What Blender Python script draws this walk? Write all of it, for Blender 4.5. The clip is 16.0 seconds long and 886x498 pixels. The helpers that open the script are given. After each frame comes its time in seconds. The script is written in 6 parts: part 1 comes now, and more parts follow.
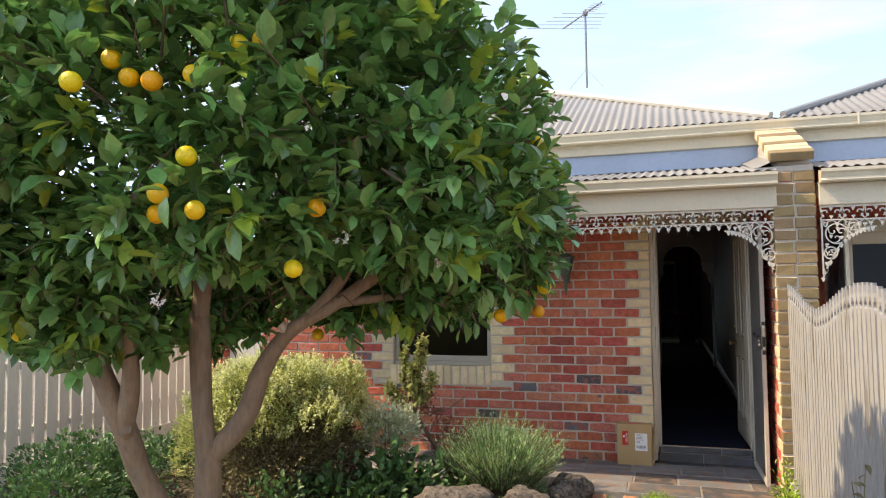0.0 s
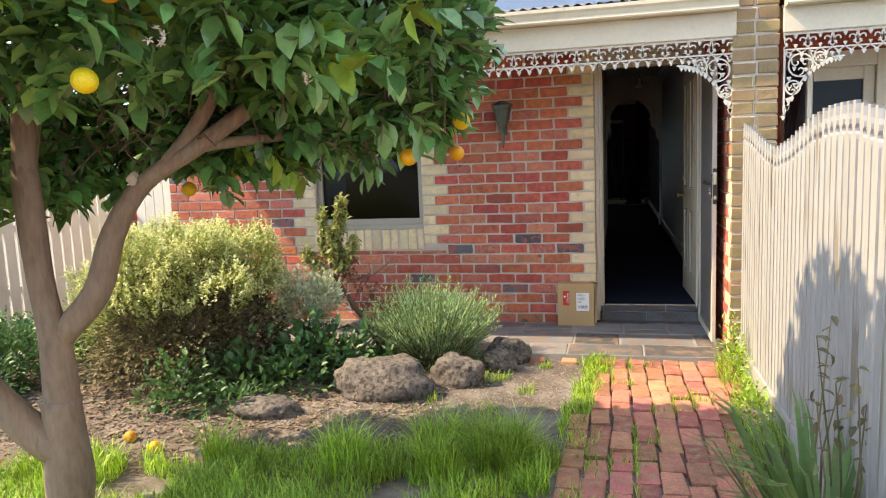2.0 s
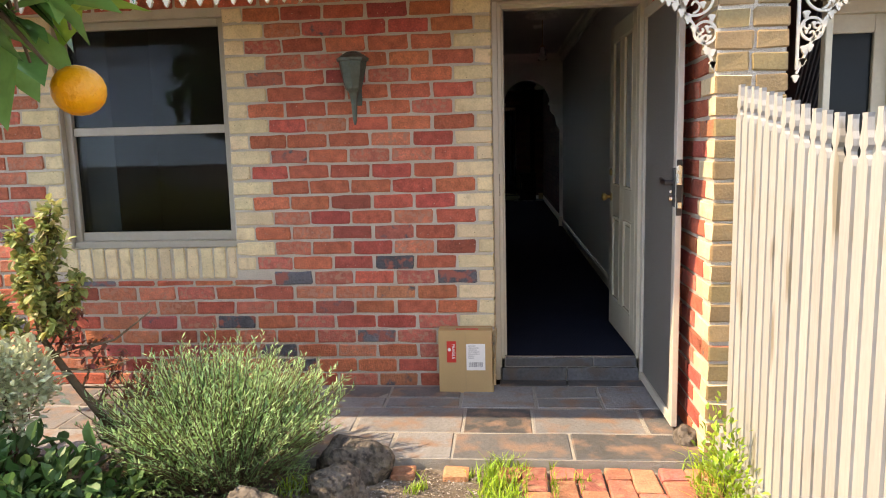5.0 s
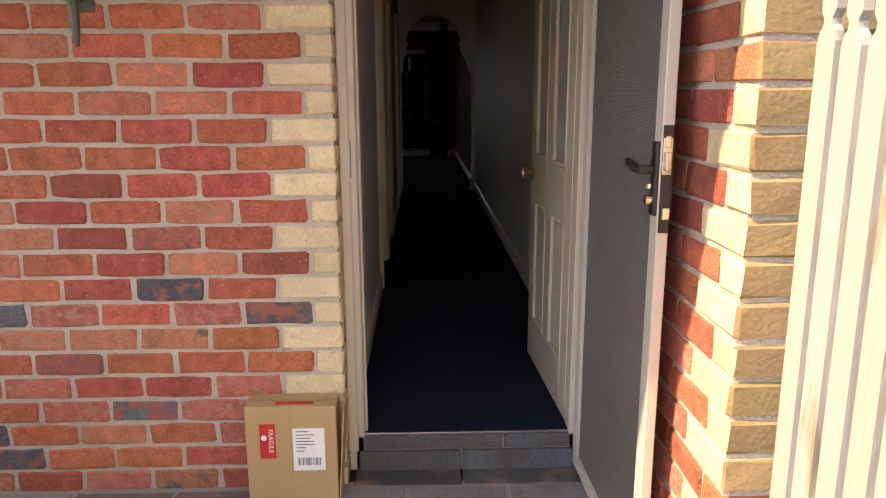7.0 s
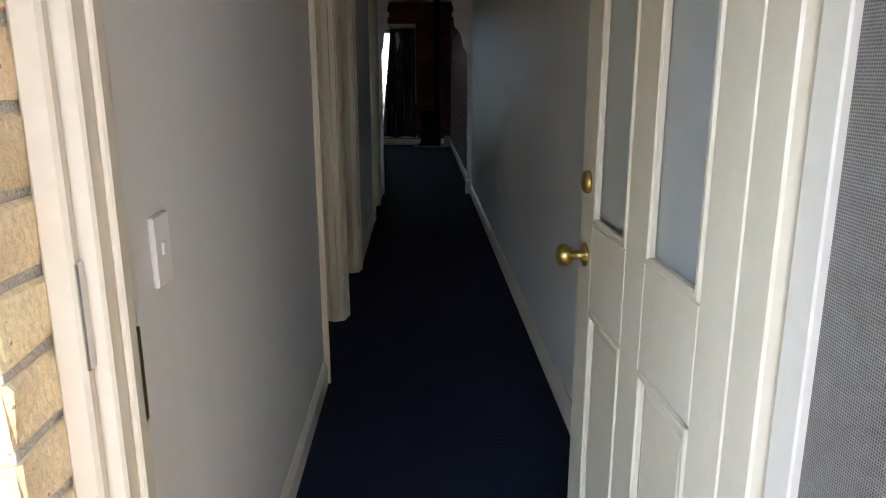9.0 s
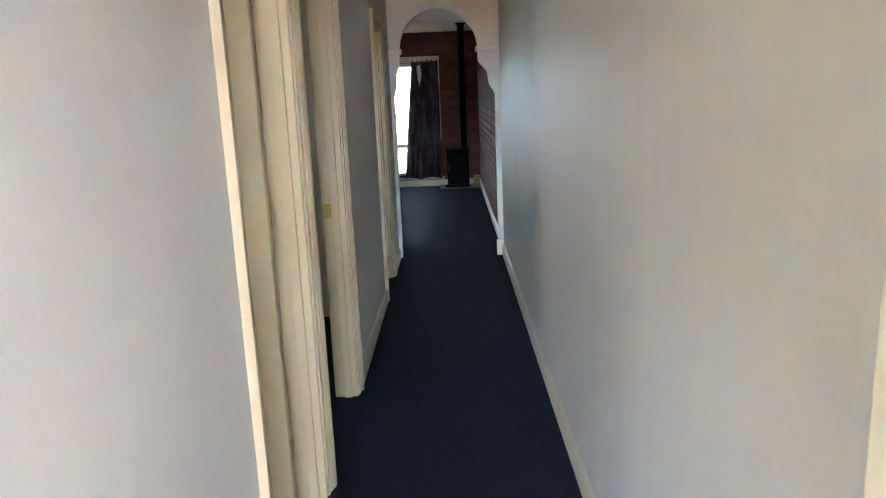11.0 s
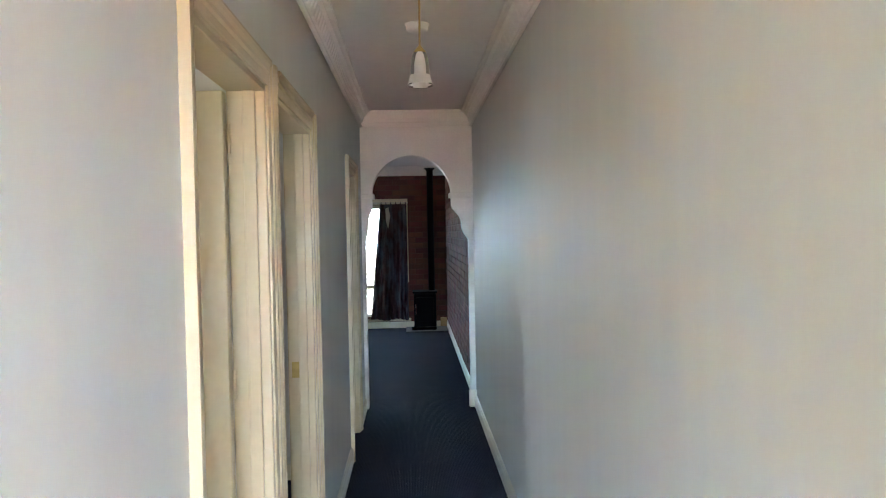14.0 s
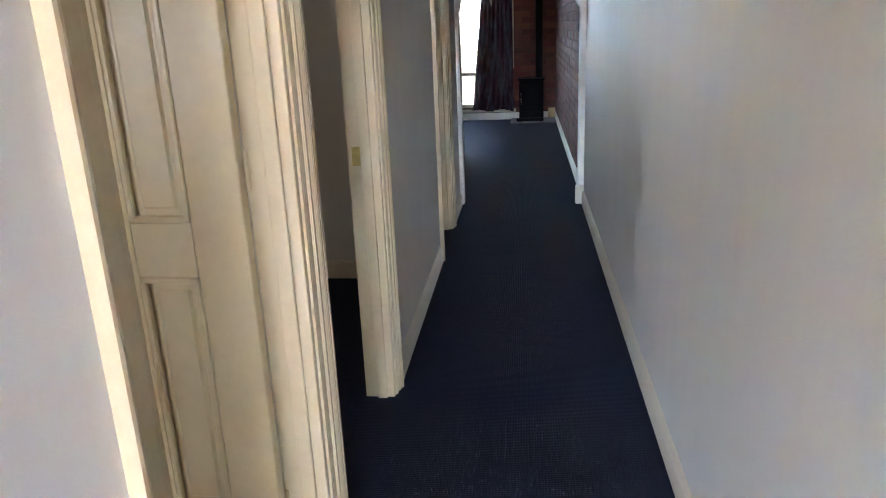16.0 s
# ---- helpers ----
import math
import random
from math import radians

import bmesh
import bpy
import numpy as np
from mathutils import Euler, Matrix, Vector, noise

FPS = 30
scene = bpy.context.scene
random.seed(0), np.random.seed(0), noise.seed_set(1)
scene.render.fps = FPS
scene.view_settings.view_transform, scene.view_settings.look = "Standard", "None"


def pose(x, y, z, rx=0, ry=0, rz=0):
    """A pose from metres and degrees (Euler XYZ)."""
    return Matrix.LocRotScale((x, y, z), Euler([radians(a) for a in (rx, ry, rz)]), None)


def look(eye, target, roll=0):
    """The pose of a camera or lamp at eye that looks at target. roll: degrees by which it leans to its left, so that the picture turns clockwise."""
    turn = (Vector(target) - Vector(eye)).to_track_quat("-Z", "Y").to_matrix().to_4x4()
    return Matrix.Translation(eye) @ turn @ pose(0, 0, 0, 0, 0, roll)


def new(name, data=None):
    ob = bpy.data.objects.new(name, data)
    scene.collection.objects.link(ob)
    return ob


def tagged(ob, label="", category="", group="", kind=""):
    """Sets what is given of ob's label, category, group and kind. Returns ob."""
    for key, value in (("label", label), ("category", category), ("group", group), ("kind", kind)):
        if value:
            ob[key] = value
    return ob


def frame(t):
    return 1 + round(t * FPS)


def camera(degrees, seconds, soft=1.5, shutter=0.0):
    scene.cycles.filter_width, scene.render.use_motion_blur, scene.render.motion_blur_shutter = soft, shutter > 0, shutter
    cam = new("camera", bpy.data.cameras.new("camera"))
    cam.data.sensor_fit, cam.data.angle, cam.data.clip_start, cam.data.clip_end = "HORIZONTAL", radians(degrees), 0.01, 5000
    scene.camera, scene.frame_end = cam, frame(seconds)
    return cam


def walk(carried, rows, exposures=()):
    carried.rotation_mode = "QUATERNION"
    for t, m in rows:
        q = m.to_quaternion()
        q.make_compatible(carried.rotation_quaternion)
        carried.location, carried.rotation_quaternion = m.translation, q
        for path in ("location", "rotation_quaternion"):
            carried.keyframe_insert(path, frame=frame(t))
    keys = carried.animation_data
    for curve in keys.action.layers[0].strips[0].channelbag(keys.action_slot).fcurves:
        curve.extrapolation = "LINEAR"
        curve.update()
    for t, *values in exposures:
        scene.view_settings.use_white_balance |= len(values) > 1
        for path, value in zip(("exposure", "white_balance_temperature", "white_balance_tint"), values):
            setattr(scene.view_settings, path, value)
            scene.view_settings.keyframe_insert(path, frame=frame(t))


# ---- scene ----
cam = camera(63.6, 16.0, soft=1.1)
PATH = [
    (0, (0.118, -6.968, 1.647), (-0.475, -5.06, 1.755), -0.7),
    (0.5, (0.107, -6.933, 1.584), (-0.461, -5.016, 1.583), -1.2),
    (1, (0.084, -6.834, 1.54), (-0.452, -4.91, 1.434), -1.7),
    (1.5, (0.106, -6.594, 1.508), (-0.398, -4.668, 1.318), -2.0),
    (2, (0.141, -6.287, 1.497), (-0.328, -4.359, 1.244), -2.3),
    (2.5, (0.125, -5.935, 1.442), (-0.311, -4.004, 1.157), -2.3),
    (3, (0.098, -5.526, 1.437), (-0.29, -3.586, 1.14), -2.2),
    (3.5, (0.077, -5.193, 1.457), (-0.272, -3.245, 1.171), -2.2),
    (6, (0.015, -3.31, 1.416), (0.0, -1.332, 1.123), -0.6),
    (6.5, (0.13, -2.872, 1.433), (0.175, -0.903, 1.082), -0.3),
    (7, (0.262, -2.402, 1.418), (0.319, -0.449, 0.991), -0.2),
    (7.5, (0.35, -1.926, 1.405), (0.419, 0.016, 0.929), -0.0),
    (8, (0.38, -1.486, 1.443), (0.446, 0.449, 0.94), 0.5),
    (8.5, (0.385, -1.076, 1.471), (0.439, 0.86, 0.974), -0.2),
    (8.7, (0.387, -0.913, 1.468), (0.454, 1.026, 0.983), -0.0),
    (10.8, (0.518, 0.404, 1.61), (0.489, 2.342, 1.118), -2.1),
    (11, (0.512, 0.525, 1.646), (0.477, 2.48, 1.223), -2.4),
    (11.5, (0.477, 0.689, 1.698), (0.486, 2.679, 1.501), -1.1),
    (12, (0.433, 0.797, 1.718), (0.488, 2.796, 1.686), -0.2),
    (12.5, (0.422, 0.827, 1.785), (0.503, 2.818, 1.959), 0.3),
    (13, (0.415, 0.811, 1.821), (0.497, 2.789, 2.105), 0.9),
    (13.5, (0.407, 0.802, 1.782), (0.479, 2.79, 1.987), 0.4),
    (14, (0.425, 0.792, 1.709), (0.51, 2.789, 1.661), -1.1),
    (14.5, (0.423, 0.766, 1.624), (0.537, 2.74, 1.325), -1.7),
    (15, (0.431, 0.819, 1.578), (0.565, 2.75, 1.074), -1.5),
    (15.5, (0.476, 1.091, 1.57), (0.524, 3.014, 1.021), -1.5),
    (16, (0.501, 1.449, 1.55), (0.273, 3.344, 0.954), -2.4),
]
LIGHT = [(0, 2.28, 9800, 15), (0.5, 2.48, 9800, 14), (1, 2.66, 9700, 13), (1.5, 2.8, 9600, 13), (3.5, 2.9, 9900, 14), (6, 3.05, 11200, 20), (7, 3.2, 12600, 24), (8, 3.55, 10800, 20),
         (8.5, 4.15, 9000, 16), (8.7, 4.4, 8800, 13), (9.7, 5.75, 8700, 11), (10.8, 7.15, 8700, 11), (11.5, 7.5, 8600, 11), (13, 7.7, 8000, 7), (14, 7.62, 8000, 7), (15, 7.58, 8200, 12), (16, 7.52, 8500, 16)]
walk(cam, [(t, look(eye, target, roll)) for t, eye, target, roll in PATH], LIGHT)

# ---- sky, sun ----
SUN_TO = Vector((-0.645, -0.178, 0.75)).normalized()
world = bpy.data.worlds.new("sky")
scene.world = world
world.use_nodes = True
wt = world.node_tree
wt.nodes.clear()
sky = wt.nodes.new("ShaderNodeTexSky")
sky.sky_type, sky.sun_disc = "NISHITA", False
sky.sun_elevation = math.asin(SUN_TO.z)
sky.sun_rotation = math.atan2(SUN_TO.x, SUN_TO.y)
sky.air_density, sky.dust_density, sky.ozone_density = 0.9, 0.1, 3.0
coord = wt.nodes.new("ShaderNodeTexCoord")
stretch = wt.nodes.new("ShaderNodeMapping")
stretch.inputs["Rotation"].default_value = (0.0, 0.25, 0.5)
stretch.inputs["Scale"].default_value = (1.6, 4.0, 9.0)
cloud = wt.nodes.new("ShaderNodeTexNoise")
cloud.inputs["Scale"].default_value, cloud.inputs["Detail"].default_value, cloud.inputs["Roughness"].default_value = 1.3, 7.0, 0.55
ramp = wt.nodes.new("ShaderNodeValToRGB")
ramp.color_ramp.elements[0].position, ramp.color_ramp.elements[1].position = 0.45, 0.74
mixsky = wt.nodes.new("ShaderNodeMixRGB")
mixsky.inputs["Color2"].default_value = (1.35, 1.42, 1.52, 1)
back = wt.nodes.new("ShaderNodeBackground")
back.inputs["Strength"].default_value = 0.15
wout = wt.nodes.new("ShaderNodeOutputWorld")
lift = wt.nodes.new("ShaderNodeVectorMath")
lift.operation = "ADD"
lift.inputs[1].default_value = (0.0, 0.0, 0.26)
wt.links.new(coord.outputs["Generated"], lift.inputs[0])
wt.links.new(lift.outputs["Vector"], sky.inputs["Vector"])
wt.links.new(coord.outputs["Generated"], stretch.inputs["Vector"])
wt.links.new(stretch.outputs["Vector"], cloud.inputs["Vector"])
wt.links.new(cloud.outputs["Fac"], ramp.inputs["Fac"])
wt.links.new(ramp.outputs["Color"], mixsky.inputs["Fac"])
wt.links.new(sky.outputs["Color"], mixsky.inputs["Color1"])
wt.links.new(mixsky.outputs["Color"], back.inputs["Color"])
wt.links.new(back.outputs["Background"], wout.inputs["Surface"])

sun_data = bpy.data.lights.new("sun", "SUN")
sun_data.energy, sun_data.angle, sun_data.color = 1.15, radians(0.6), (1.0, 0.95, 0.86)
sun = new("sun", sun_data)
sun.matrix_world = look(SUN_TO * 30, (0, 0, 0))


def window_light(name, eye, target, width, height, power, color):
    """An area lamp in place of daylight from a window."""
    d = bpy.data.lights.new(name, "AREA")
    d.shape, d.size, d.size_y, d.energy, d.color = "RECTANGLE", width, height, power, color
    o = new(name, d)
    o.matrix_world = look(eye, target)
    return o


window_light("daylight_front_room", (-2.08, 0.34, 1.5), (-2.08, 3, 1.2), 0.9, 1.2, 0.11, (1.0, 0.97, 0.93))
# added fill lamp: this room's outer wall is closed, no window is built
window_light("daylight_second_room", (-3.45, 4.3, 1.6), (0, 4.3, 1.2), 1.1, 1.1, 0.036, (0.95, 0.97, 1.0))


# ---- materials ----
def pm(name, base, rough=0.6, var=0.18, scale=6.0, bump=0.15, bscale=70.0, rand=0.0, hue=0.0, island=False, metal=0.0,
       through_light=0.0, spec=0.5, dirt=None, coat=0.0, stretch_xyz=(1, 1, 1), second=None, second_at=(0.5, 0.62), pits=None):
    """A procedural surface: base colour with variation at two scales, fine relief, and a shift per object or per island."""
    m = bpy.data.materials.new(name)
    m.use_nodes = True
    t = m.node_tree
    n, l = t.nodes, t.links
    p = n["Principled BSDF"]
    out = n["Material Output"]
    tc = n.new("ShaderNodeTexCoord")
    mp = n.new("ShaderNodeMapping")
    mp.inputs["Scale"].default_value = stretch_xyz
    l.new(tc.outputs["Object"], mp.inputs["Vector"])
    if rand and not island:
        shift = n.new("ShaderNodeVectorMath")
        shift.operation = "SCALE"
        shift.inputs[0].default_value = (37.0, 53.0, 71.0)
        l.new(n.new("ShaderNodeObjectInfo").outputs["Random"], shift.inputs["Scale"])
        l.new(shift.outputs["Vector"], mp.inputs["Location"])
    big = n.new("ShaderNodeTexNoise")
    big.inputs["Scale"].default_value, big.inputs["Detail"].default_value = scale, 5.0
    fine = n.new("ShaderNodeTexNoise")
    fine.inputs["Scale"].default_value, fine.inputs["Detail"].default_value = bscale, 6.0
    l.new(mp.outputs["Vector"], big.inputs["Vector"])
    l.new(mp.outputs["Vector"], fine.inputs["Vector"])
    add = n.new("ShaderNodeMath")
    add.operation = "ADD"
    l.new(big.outputs["Fac"], add.inputs[0])
    l.new(fine.outputs["Fac"], add.inputs[1])
    rng = n.new("ShaderNodeMapRange")
    rng.inputs["From Min"].default_value, rng.inputs["From Max"].default_value = 0.6, 1.4
    rng.inputs["To Min"].default_value, rng.inputs["To Max"].default_value = 1 - var, 1 + var
    l.new(add.outputs[0], rng.inputs["Value"])
    hsv = n.new("ShaderNodeHueSaturation")
    hsv.inputs["Color"].default_value = (*base, 1)
    value = rng.outputs["Result"]
    if rand or hue:
        if island:
            src = n.new("ShaderNodeNewGeometry").outputs["Random Per Island"]
        else:
            src = n.new("ShaderNodeObjectInfo").outputs["Random"]
        r2 = n.new("ShaderNodeMapRange")
        r2.inputs["To Min"].default_value, r2.inputs["To Max"].default_value = 1 - rand, 1 + rand
        l.new(src, r2.inputs["Value"])
        mul = n.new("ShaderNodeMath")
        mul.operation = "MULTIPLY"
        l.new(value, mul.inputs[0])
        l.new(r2.outputs["Result"], mul.inputs[1])
        value = mul.outputs[0]
        wn = n.new("ShaderNodeTexWhiteNoise")
        wn.noise_dimensions = "1D"
        l.new(src, wn.inputs["W"])
        r3 = n.new("ShaderNodeMapRange")
        r3.inputs["To Min"].default_value, r3.inputs["To Max"].default_value = 0.5 - hue, 0.5 + hue
        l.new(wn.outputs["Value"], r3.inputs["Value"])
        l.new(r3.outputs["Result"], hsv.inputs["Hue"])
    l.new(value, hsv.inputs["Value"])
    col = hsv.outputs["Color"]
    if second:
        sr = n.new("ShaderNodeValToRGB")
        sr.color_ramp.elements[0].position, sr.color_ramp.elements[1].position = second_at
        patch = n.new("ShaderNodeTexNoise")
        patch.inputs["Scale"].default_value, patch.inputs["Detail"].default_value = scale * 1.7, 7.0
        l.new(mp.outputs["Vector"], patch.inputs["Vector"])
        l.new(patch.outputs["Fac"], sr.inputs["Fac"])
        mx = n.new("ShaderNodeMixRGB")
        mx.inputs["Color2"].default_value = (*second, 1)
        l.new(sr.outputs["Color"], mx.inputs["Fac"])
        l.new(col, mx.inputs["Color1"])
        col = mx.outputs["Color"]
    if pits:
        tint, pscale, reach = pits
        vor = n.new("ShaderNodeTexVoronoi")
        vor.inputs["Scale"].default_value = pscale
        l.new(mp.outputs["Vector"], vor.inputs["Vector"])
        wob = n.new("ShaderNodeMath")
        wob.operation = "MULTIPLY_ADD"
        wob.inputs[1].default_value = -0.35
        l.new(fine.outputs["Fac"], wob.inputs[0])
        l.new(vor.outputs["Distance"], wob.inputs[2])
        pr = n.new("ShaderNodeMapRange")
        pr.inputs["From Min"].default_value, pr.inputs["From Max"].default_value = reach - 0.175, reach - 0.135
        pr.inputs["To Min"].default_value, pr.inputs["To Max"].default_value = 0.8, 0.0
        l.new(wob.outputs[0], pr.inputs["Value"])
        pmx = n.new("ShaderNodeMixRGB")
        pmx.inputs["Color2"].default_value = (*tint, 1)
        l.new(pr.outputs["Result"], pmx.inputs["Fac"])
        l.new(col, pmx.inputs["Color1"])
        col = pmx.outputs["Color"]
    l.new(col, p.inputs["Base Color"])
    p.inputs["Roughness"].default_value, p.inputs["Metallic"].default_value = rough, metal
    p.inputs["Specular IOR Level"].default_value = spec
    p.inputs["Coat Weight"].default_value = coat
    if bump:
        b = n.new("ShaderNodeBump")
        b.inputs["Strength"].default_value, b.inputs["Distance"].default_value = bump, 0.01
        l.new(add.outputs[0], b.inputs["Height"])
        l.new(b.outputs["Normal"], p.inputs["Normal"])
    if through_light:
        tr = n.new("ShaderNodeBsdfTranslucent")
        l.new(col, tr.inputs["Color"])
        mxs = n.new("ShaderNodeMixShader")
        mxs.inputs["Fac"].default_value = through_light
        l.new(p.outputs["BSDF"], mxs.inputs[1])
        l.new(tr.outputs["BSDF"], mxs.inputs[2])
        l.new(mxs.outputs["Shader"], out.inputs["Surface"])
    return m


def glass(name, tint=(0.9, 0.95, 0.95), rough=0.0):
    m = bpy.data.materials.new(name)
    m.use_nodes = True
    p = m.node_tree.nodes["Principled BSDF"]
    p.inputs["Base Color"].default_value = (*tint, 1)
    p.inputs["Roughness"].default_value, p.inputs["Transmission Weight"].default_value, p.inputs["IOR"].default_value = rough, 1.0, 1.45
    return m


def carpet_mat():
    m = pm("navy_carpet", (0.0115, 0.0160, 0.030), 0.95, 0.25, 3.0, 0.0, 120, spec=0.1)
    t = m.node_tree
    n, l = t.nodes, t.links
    tc = n.new("ShaderNodeTexCoord")
    waves = []
    for axis in ("X", "Y"):
        w = n.new("ShaderNodeTexWave")
        w.bands_direction = axis
        w.inputs["Scale"].default_value = 32.0
        w.inputs["Distortion"].default_value = 0.6
        l.new(tc.outputs["Object"], w.inputs["Vector"])
        waves.append(w)
    mul = n.new("ShaderNodeMath")
    mul.operation = "MULTIPLY"
    l.new(waves[0].outputs["Fac"], mul.inputs[0])
    l.new(waves[1].outputs["Fac"], mul.inputs[1])
    b = n.new("ShaderNodeBump")
    b.inputs["Strength"].default_value, b.inputs["Distance"].default_value = 0.3, 0.01
    l.new(mul.outputs[0], b.inputs["Height"])
    l.new(b.outputs["Normal"], n["Principled BSDF"].inputs["Normal"])
    return m


RED = [pm("brick_red", (0.50, 0.118, 0.072), 0.9, 0.46, 22, 0.75, 130, rand=0.20, hue=0.010, pits=((0.60, 0.42, 0.33), 36, 0.06)),
       pm("brick_rose", (0.55, 0.165, 0.105), 0.9, 0.44, 22, 0.75, 130, rand=0.18, hue=0.010, second=(0.50, 0.22, 0.15)),
       pm("brick_orange", (0.55, 0.150, 0.080), 0.9, 0.44, 22, 0.75, 130, rand=0.18, hue=0.010, pits=((0.10, 0.07, 0.06), 32, 0.06)),
       pm("brick_maroon", (0.38, 0.090, 0.062), 0.9, 0.48, 22, 0.75, 130, rand=0.20, hue=0.010, pits=((0.60, 0.42, 0.33), 36, 0.06)),
       pm("brick_clinker", (0.43, 0.125, 0.084), 0.85, 0.38, 14, 0.9, 110, rand=0.25, hue=0.02, second=(0.085, 0.095, 0.11), second_at=(0.56, 0.72))]
DARK_BRICK = pm("brick_blue_grey", (0.105, 0.105, 0.118), 0.8, 0.5, 9, 0.9, 90, rand=0.35, second=(0.36, 0.11, 0.08), second_at=(0.50, 0.60))
CREAM_BRICK = pm("brick_cream", (0.72, 0.575, 0.355), 0.88, 0.20, 14, 0.45, 110, rand=0.13, hue=0.008, second=(0.58, 0.44, 0.26), second_at=(0.58, 0.78), pits=((0.20, 0.12, 0.07), 34, 0.055))
# aged tan brick, darkened further to carry the shade on the wing wall's front
TAN_SHADED_BRICK = pm("brick_tan_shaded", (0.29, 0.200, 0.098), 0.85, 0.24, 10, 0.3, 90, rand=0.18, hue=0.010, second=(0.22, 0.16, 0.09), second_at=(0.6, 0.8))
MORTAR = pm("mortar", (0.53, 0.47, 0.39), 0.95, 0.18, 12, 0.8, 160)
PATH_BRICK = pm("path_brick", (0.46, 0.180, 0.120), 0.92, 0.40, 12, 0.7, 90, rand=0.34, hue=0.022, second=(0.40, 0.24, 0.15), second_at=(0.52, 0.72))
SLATE = pm("slate_tile", (0.165, 0.165, 0.170), 0.6, 0.30, 5, 0.4, 60, rand=0.55, hue=0.03, second=(0.25, 0.165, 0.125), second_at=(0.48, 0.66))
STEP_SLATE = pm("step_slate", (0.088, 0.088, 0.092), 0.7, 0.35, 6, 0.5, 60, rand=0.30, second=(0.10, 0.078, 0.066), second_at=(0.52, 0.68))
SLATE_JOINT = pm("slate_joint", (0.30, 0.285, 0.26), 0.95, 0.15, 20, 0.5, 150)
CREAM_PAINT = pm("cream_paint", (0.66, 0.58, 0.42), 0.45, 0.08, 3, 0.08, 50, second=(0.52, 0.45, 0.33), second_at=(0.62, 0.85))
DOOR_PAINT = pm("door_paint", (0.57, 0.51, 0.395), 0.36, 0.06, 3, 0.06, 40)
IVORY_PAINT = pm("ivory_gloss_paint", (0.58, 0.465, 0.30), 0.36, 0.06, 3, 0.06, 40)
LACE_PAINT = pm("lacework_paint", (0.66, 0.60, 0.49), 0.5, 0.12, 20, 0.1, 90)
PICKET_WHITE = pm("picket_white", (0.40, 0.39, 0.36), 0.6, 0.14, 4, 0.25, 80, rand=0.06, stretch_xyz=(1, 1, 0.15), second=(0.25, 0.22, 0.17), second_at=(0.63, 0.67))
PICKET_CREAM = pm("picket_cream", (0.70, 0.64, 0.52), 0.6, 0.10, 4, 0.25, 80, rand=0.06, stretch_xyz=(1, 1, 0.15))
ROOF_METAL = pm("roof_metal", (0.27, 0.268, 0.255), 0.42, 0.10, 2, 0.05, 30, spec=0.5, stretch_xyz=(1, 0.2, 1))
FLASHING = pm("flashing_blue_grey", (0.34, 0.42, 0.52), 0.45, 0.10, 3, 0.05, 30)
FRAME_WHITE = pm("aluminium_frame", (0.54, 0.505, 0.43), 0.4, 0.06, 3, 0.05, 40)
WALL_PAINT = pm("hall_wall_paint", (0.70, 0.68, 0.645), 0.54, 0.03, 1.5, 0.18, 12, spec=0.20, stretch_xyz=(1, 1, 0.10), second=(0.67, 0.65, 0.615), second_at=(0.5, 0.8))
CEILING_PAINT = pm("ceiling_paint", (0.82, 0.80, 0.79), 0.75, 0.04, 2, 0.03, 30)
PLASTER = pm("plaster_white", (0.86, 0.84, 0.80), 0.6, 0.05, 8, 0.05, 60)
SKIRT_PAINT = pm("skirting_paint", (0.76, 0.69, 0.57), 0.35, 0.06, 4, 0.05, 50)
CARPET = carpet_mat()
LR_BRICK = pm("living_brick", (0.12, 0.032, 0.020), 0.8, 0.30, 8, 0.6, 90, rand=0.30, hue=0.015, island=True)
LR_MORTAR = pm("living_mortar", (0.10, 0.05, 0.036), 0.95, 0.15, 12, 0.5, 120)
BLACK_IRON = pm("black_enamel", (0.004, 0.004, 0.005), 0.55, 0.15, 6, 0.05, 40, spec=0.05)
BLACK_PLASTIC = pm("black_lock", (0.015, 0.015, 0.016), 0.35, 0.1, 6, 0.05, 40)
CHROME = pm("worn_chrome", (0.55, 0.54, 0.52), 0.22, 0.1, 12, 0.04, 60, metal=1.0)
BRASS = pm("aged_brass", (0.48, 0.35, 0.13), 0.3, 0.18, 15, 0.06, 60, metal=1.0)
GALV = pm("galvanised_pole", (0.22, 0.22, 0.23), 0.45, 0.15, 12, 0.05, 60, metal=0.7)
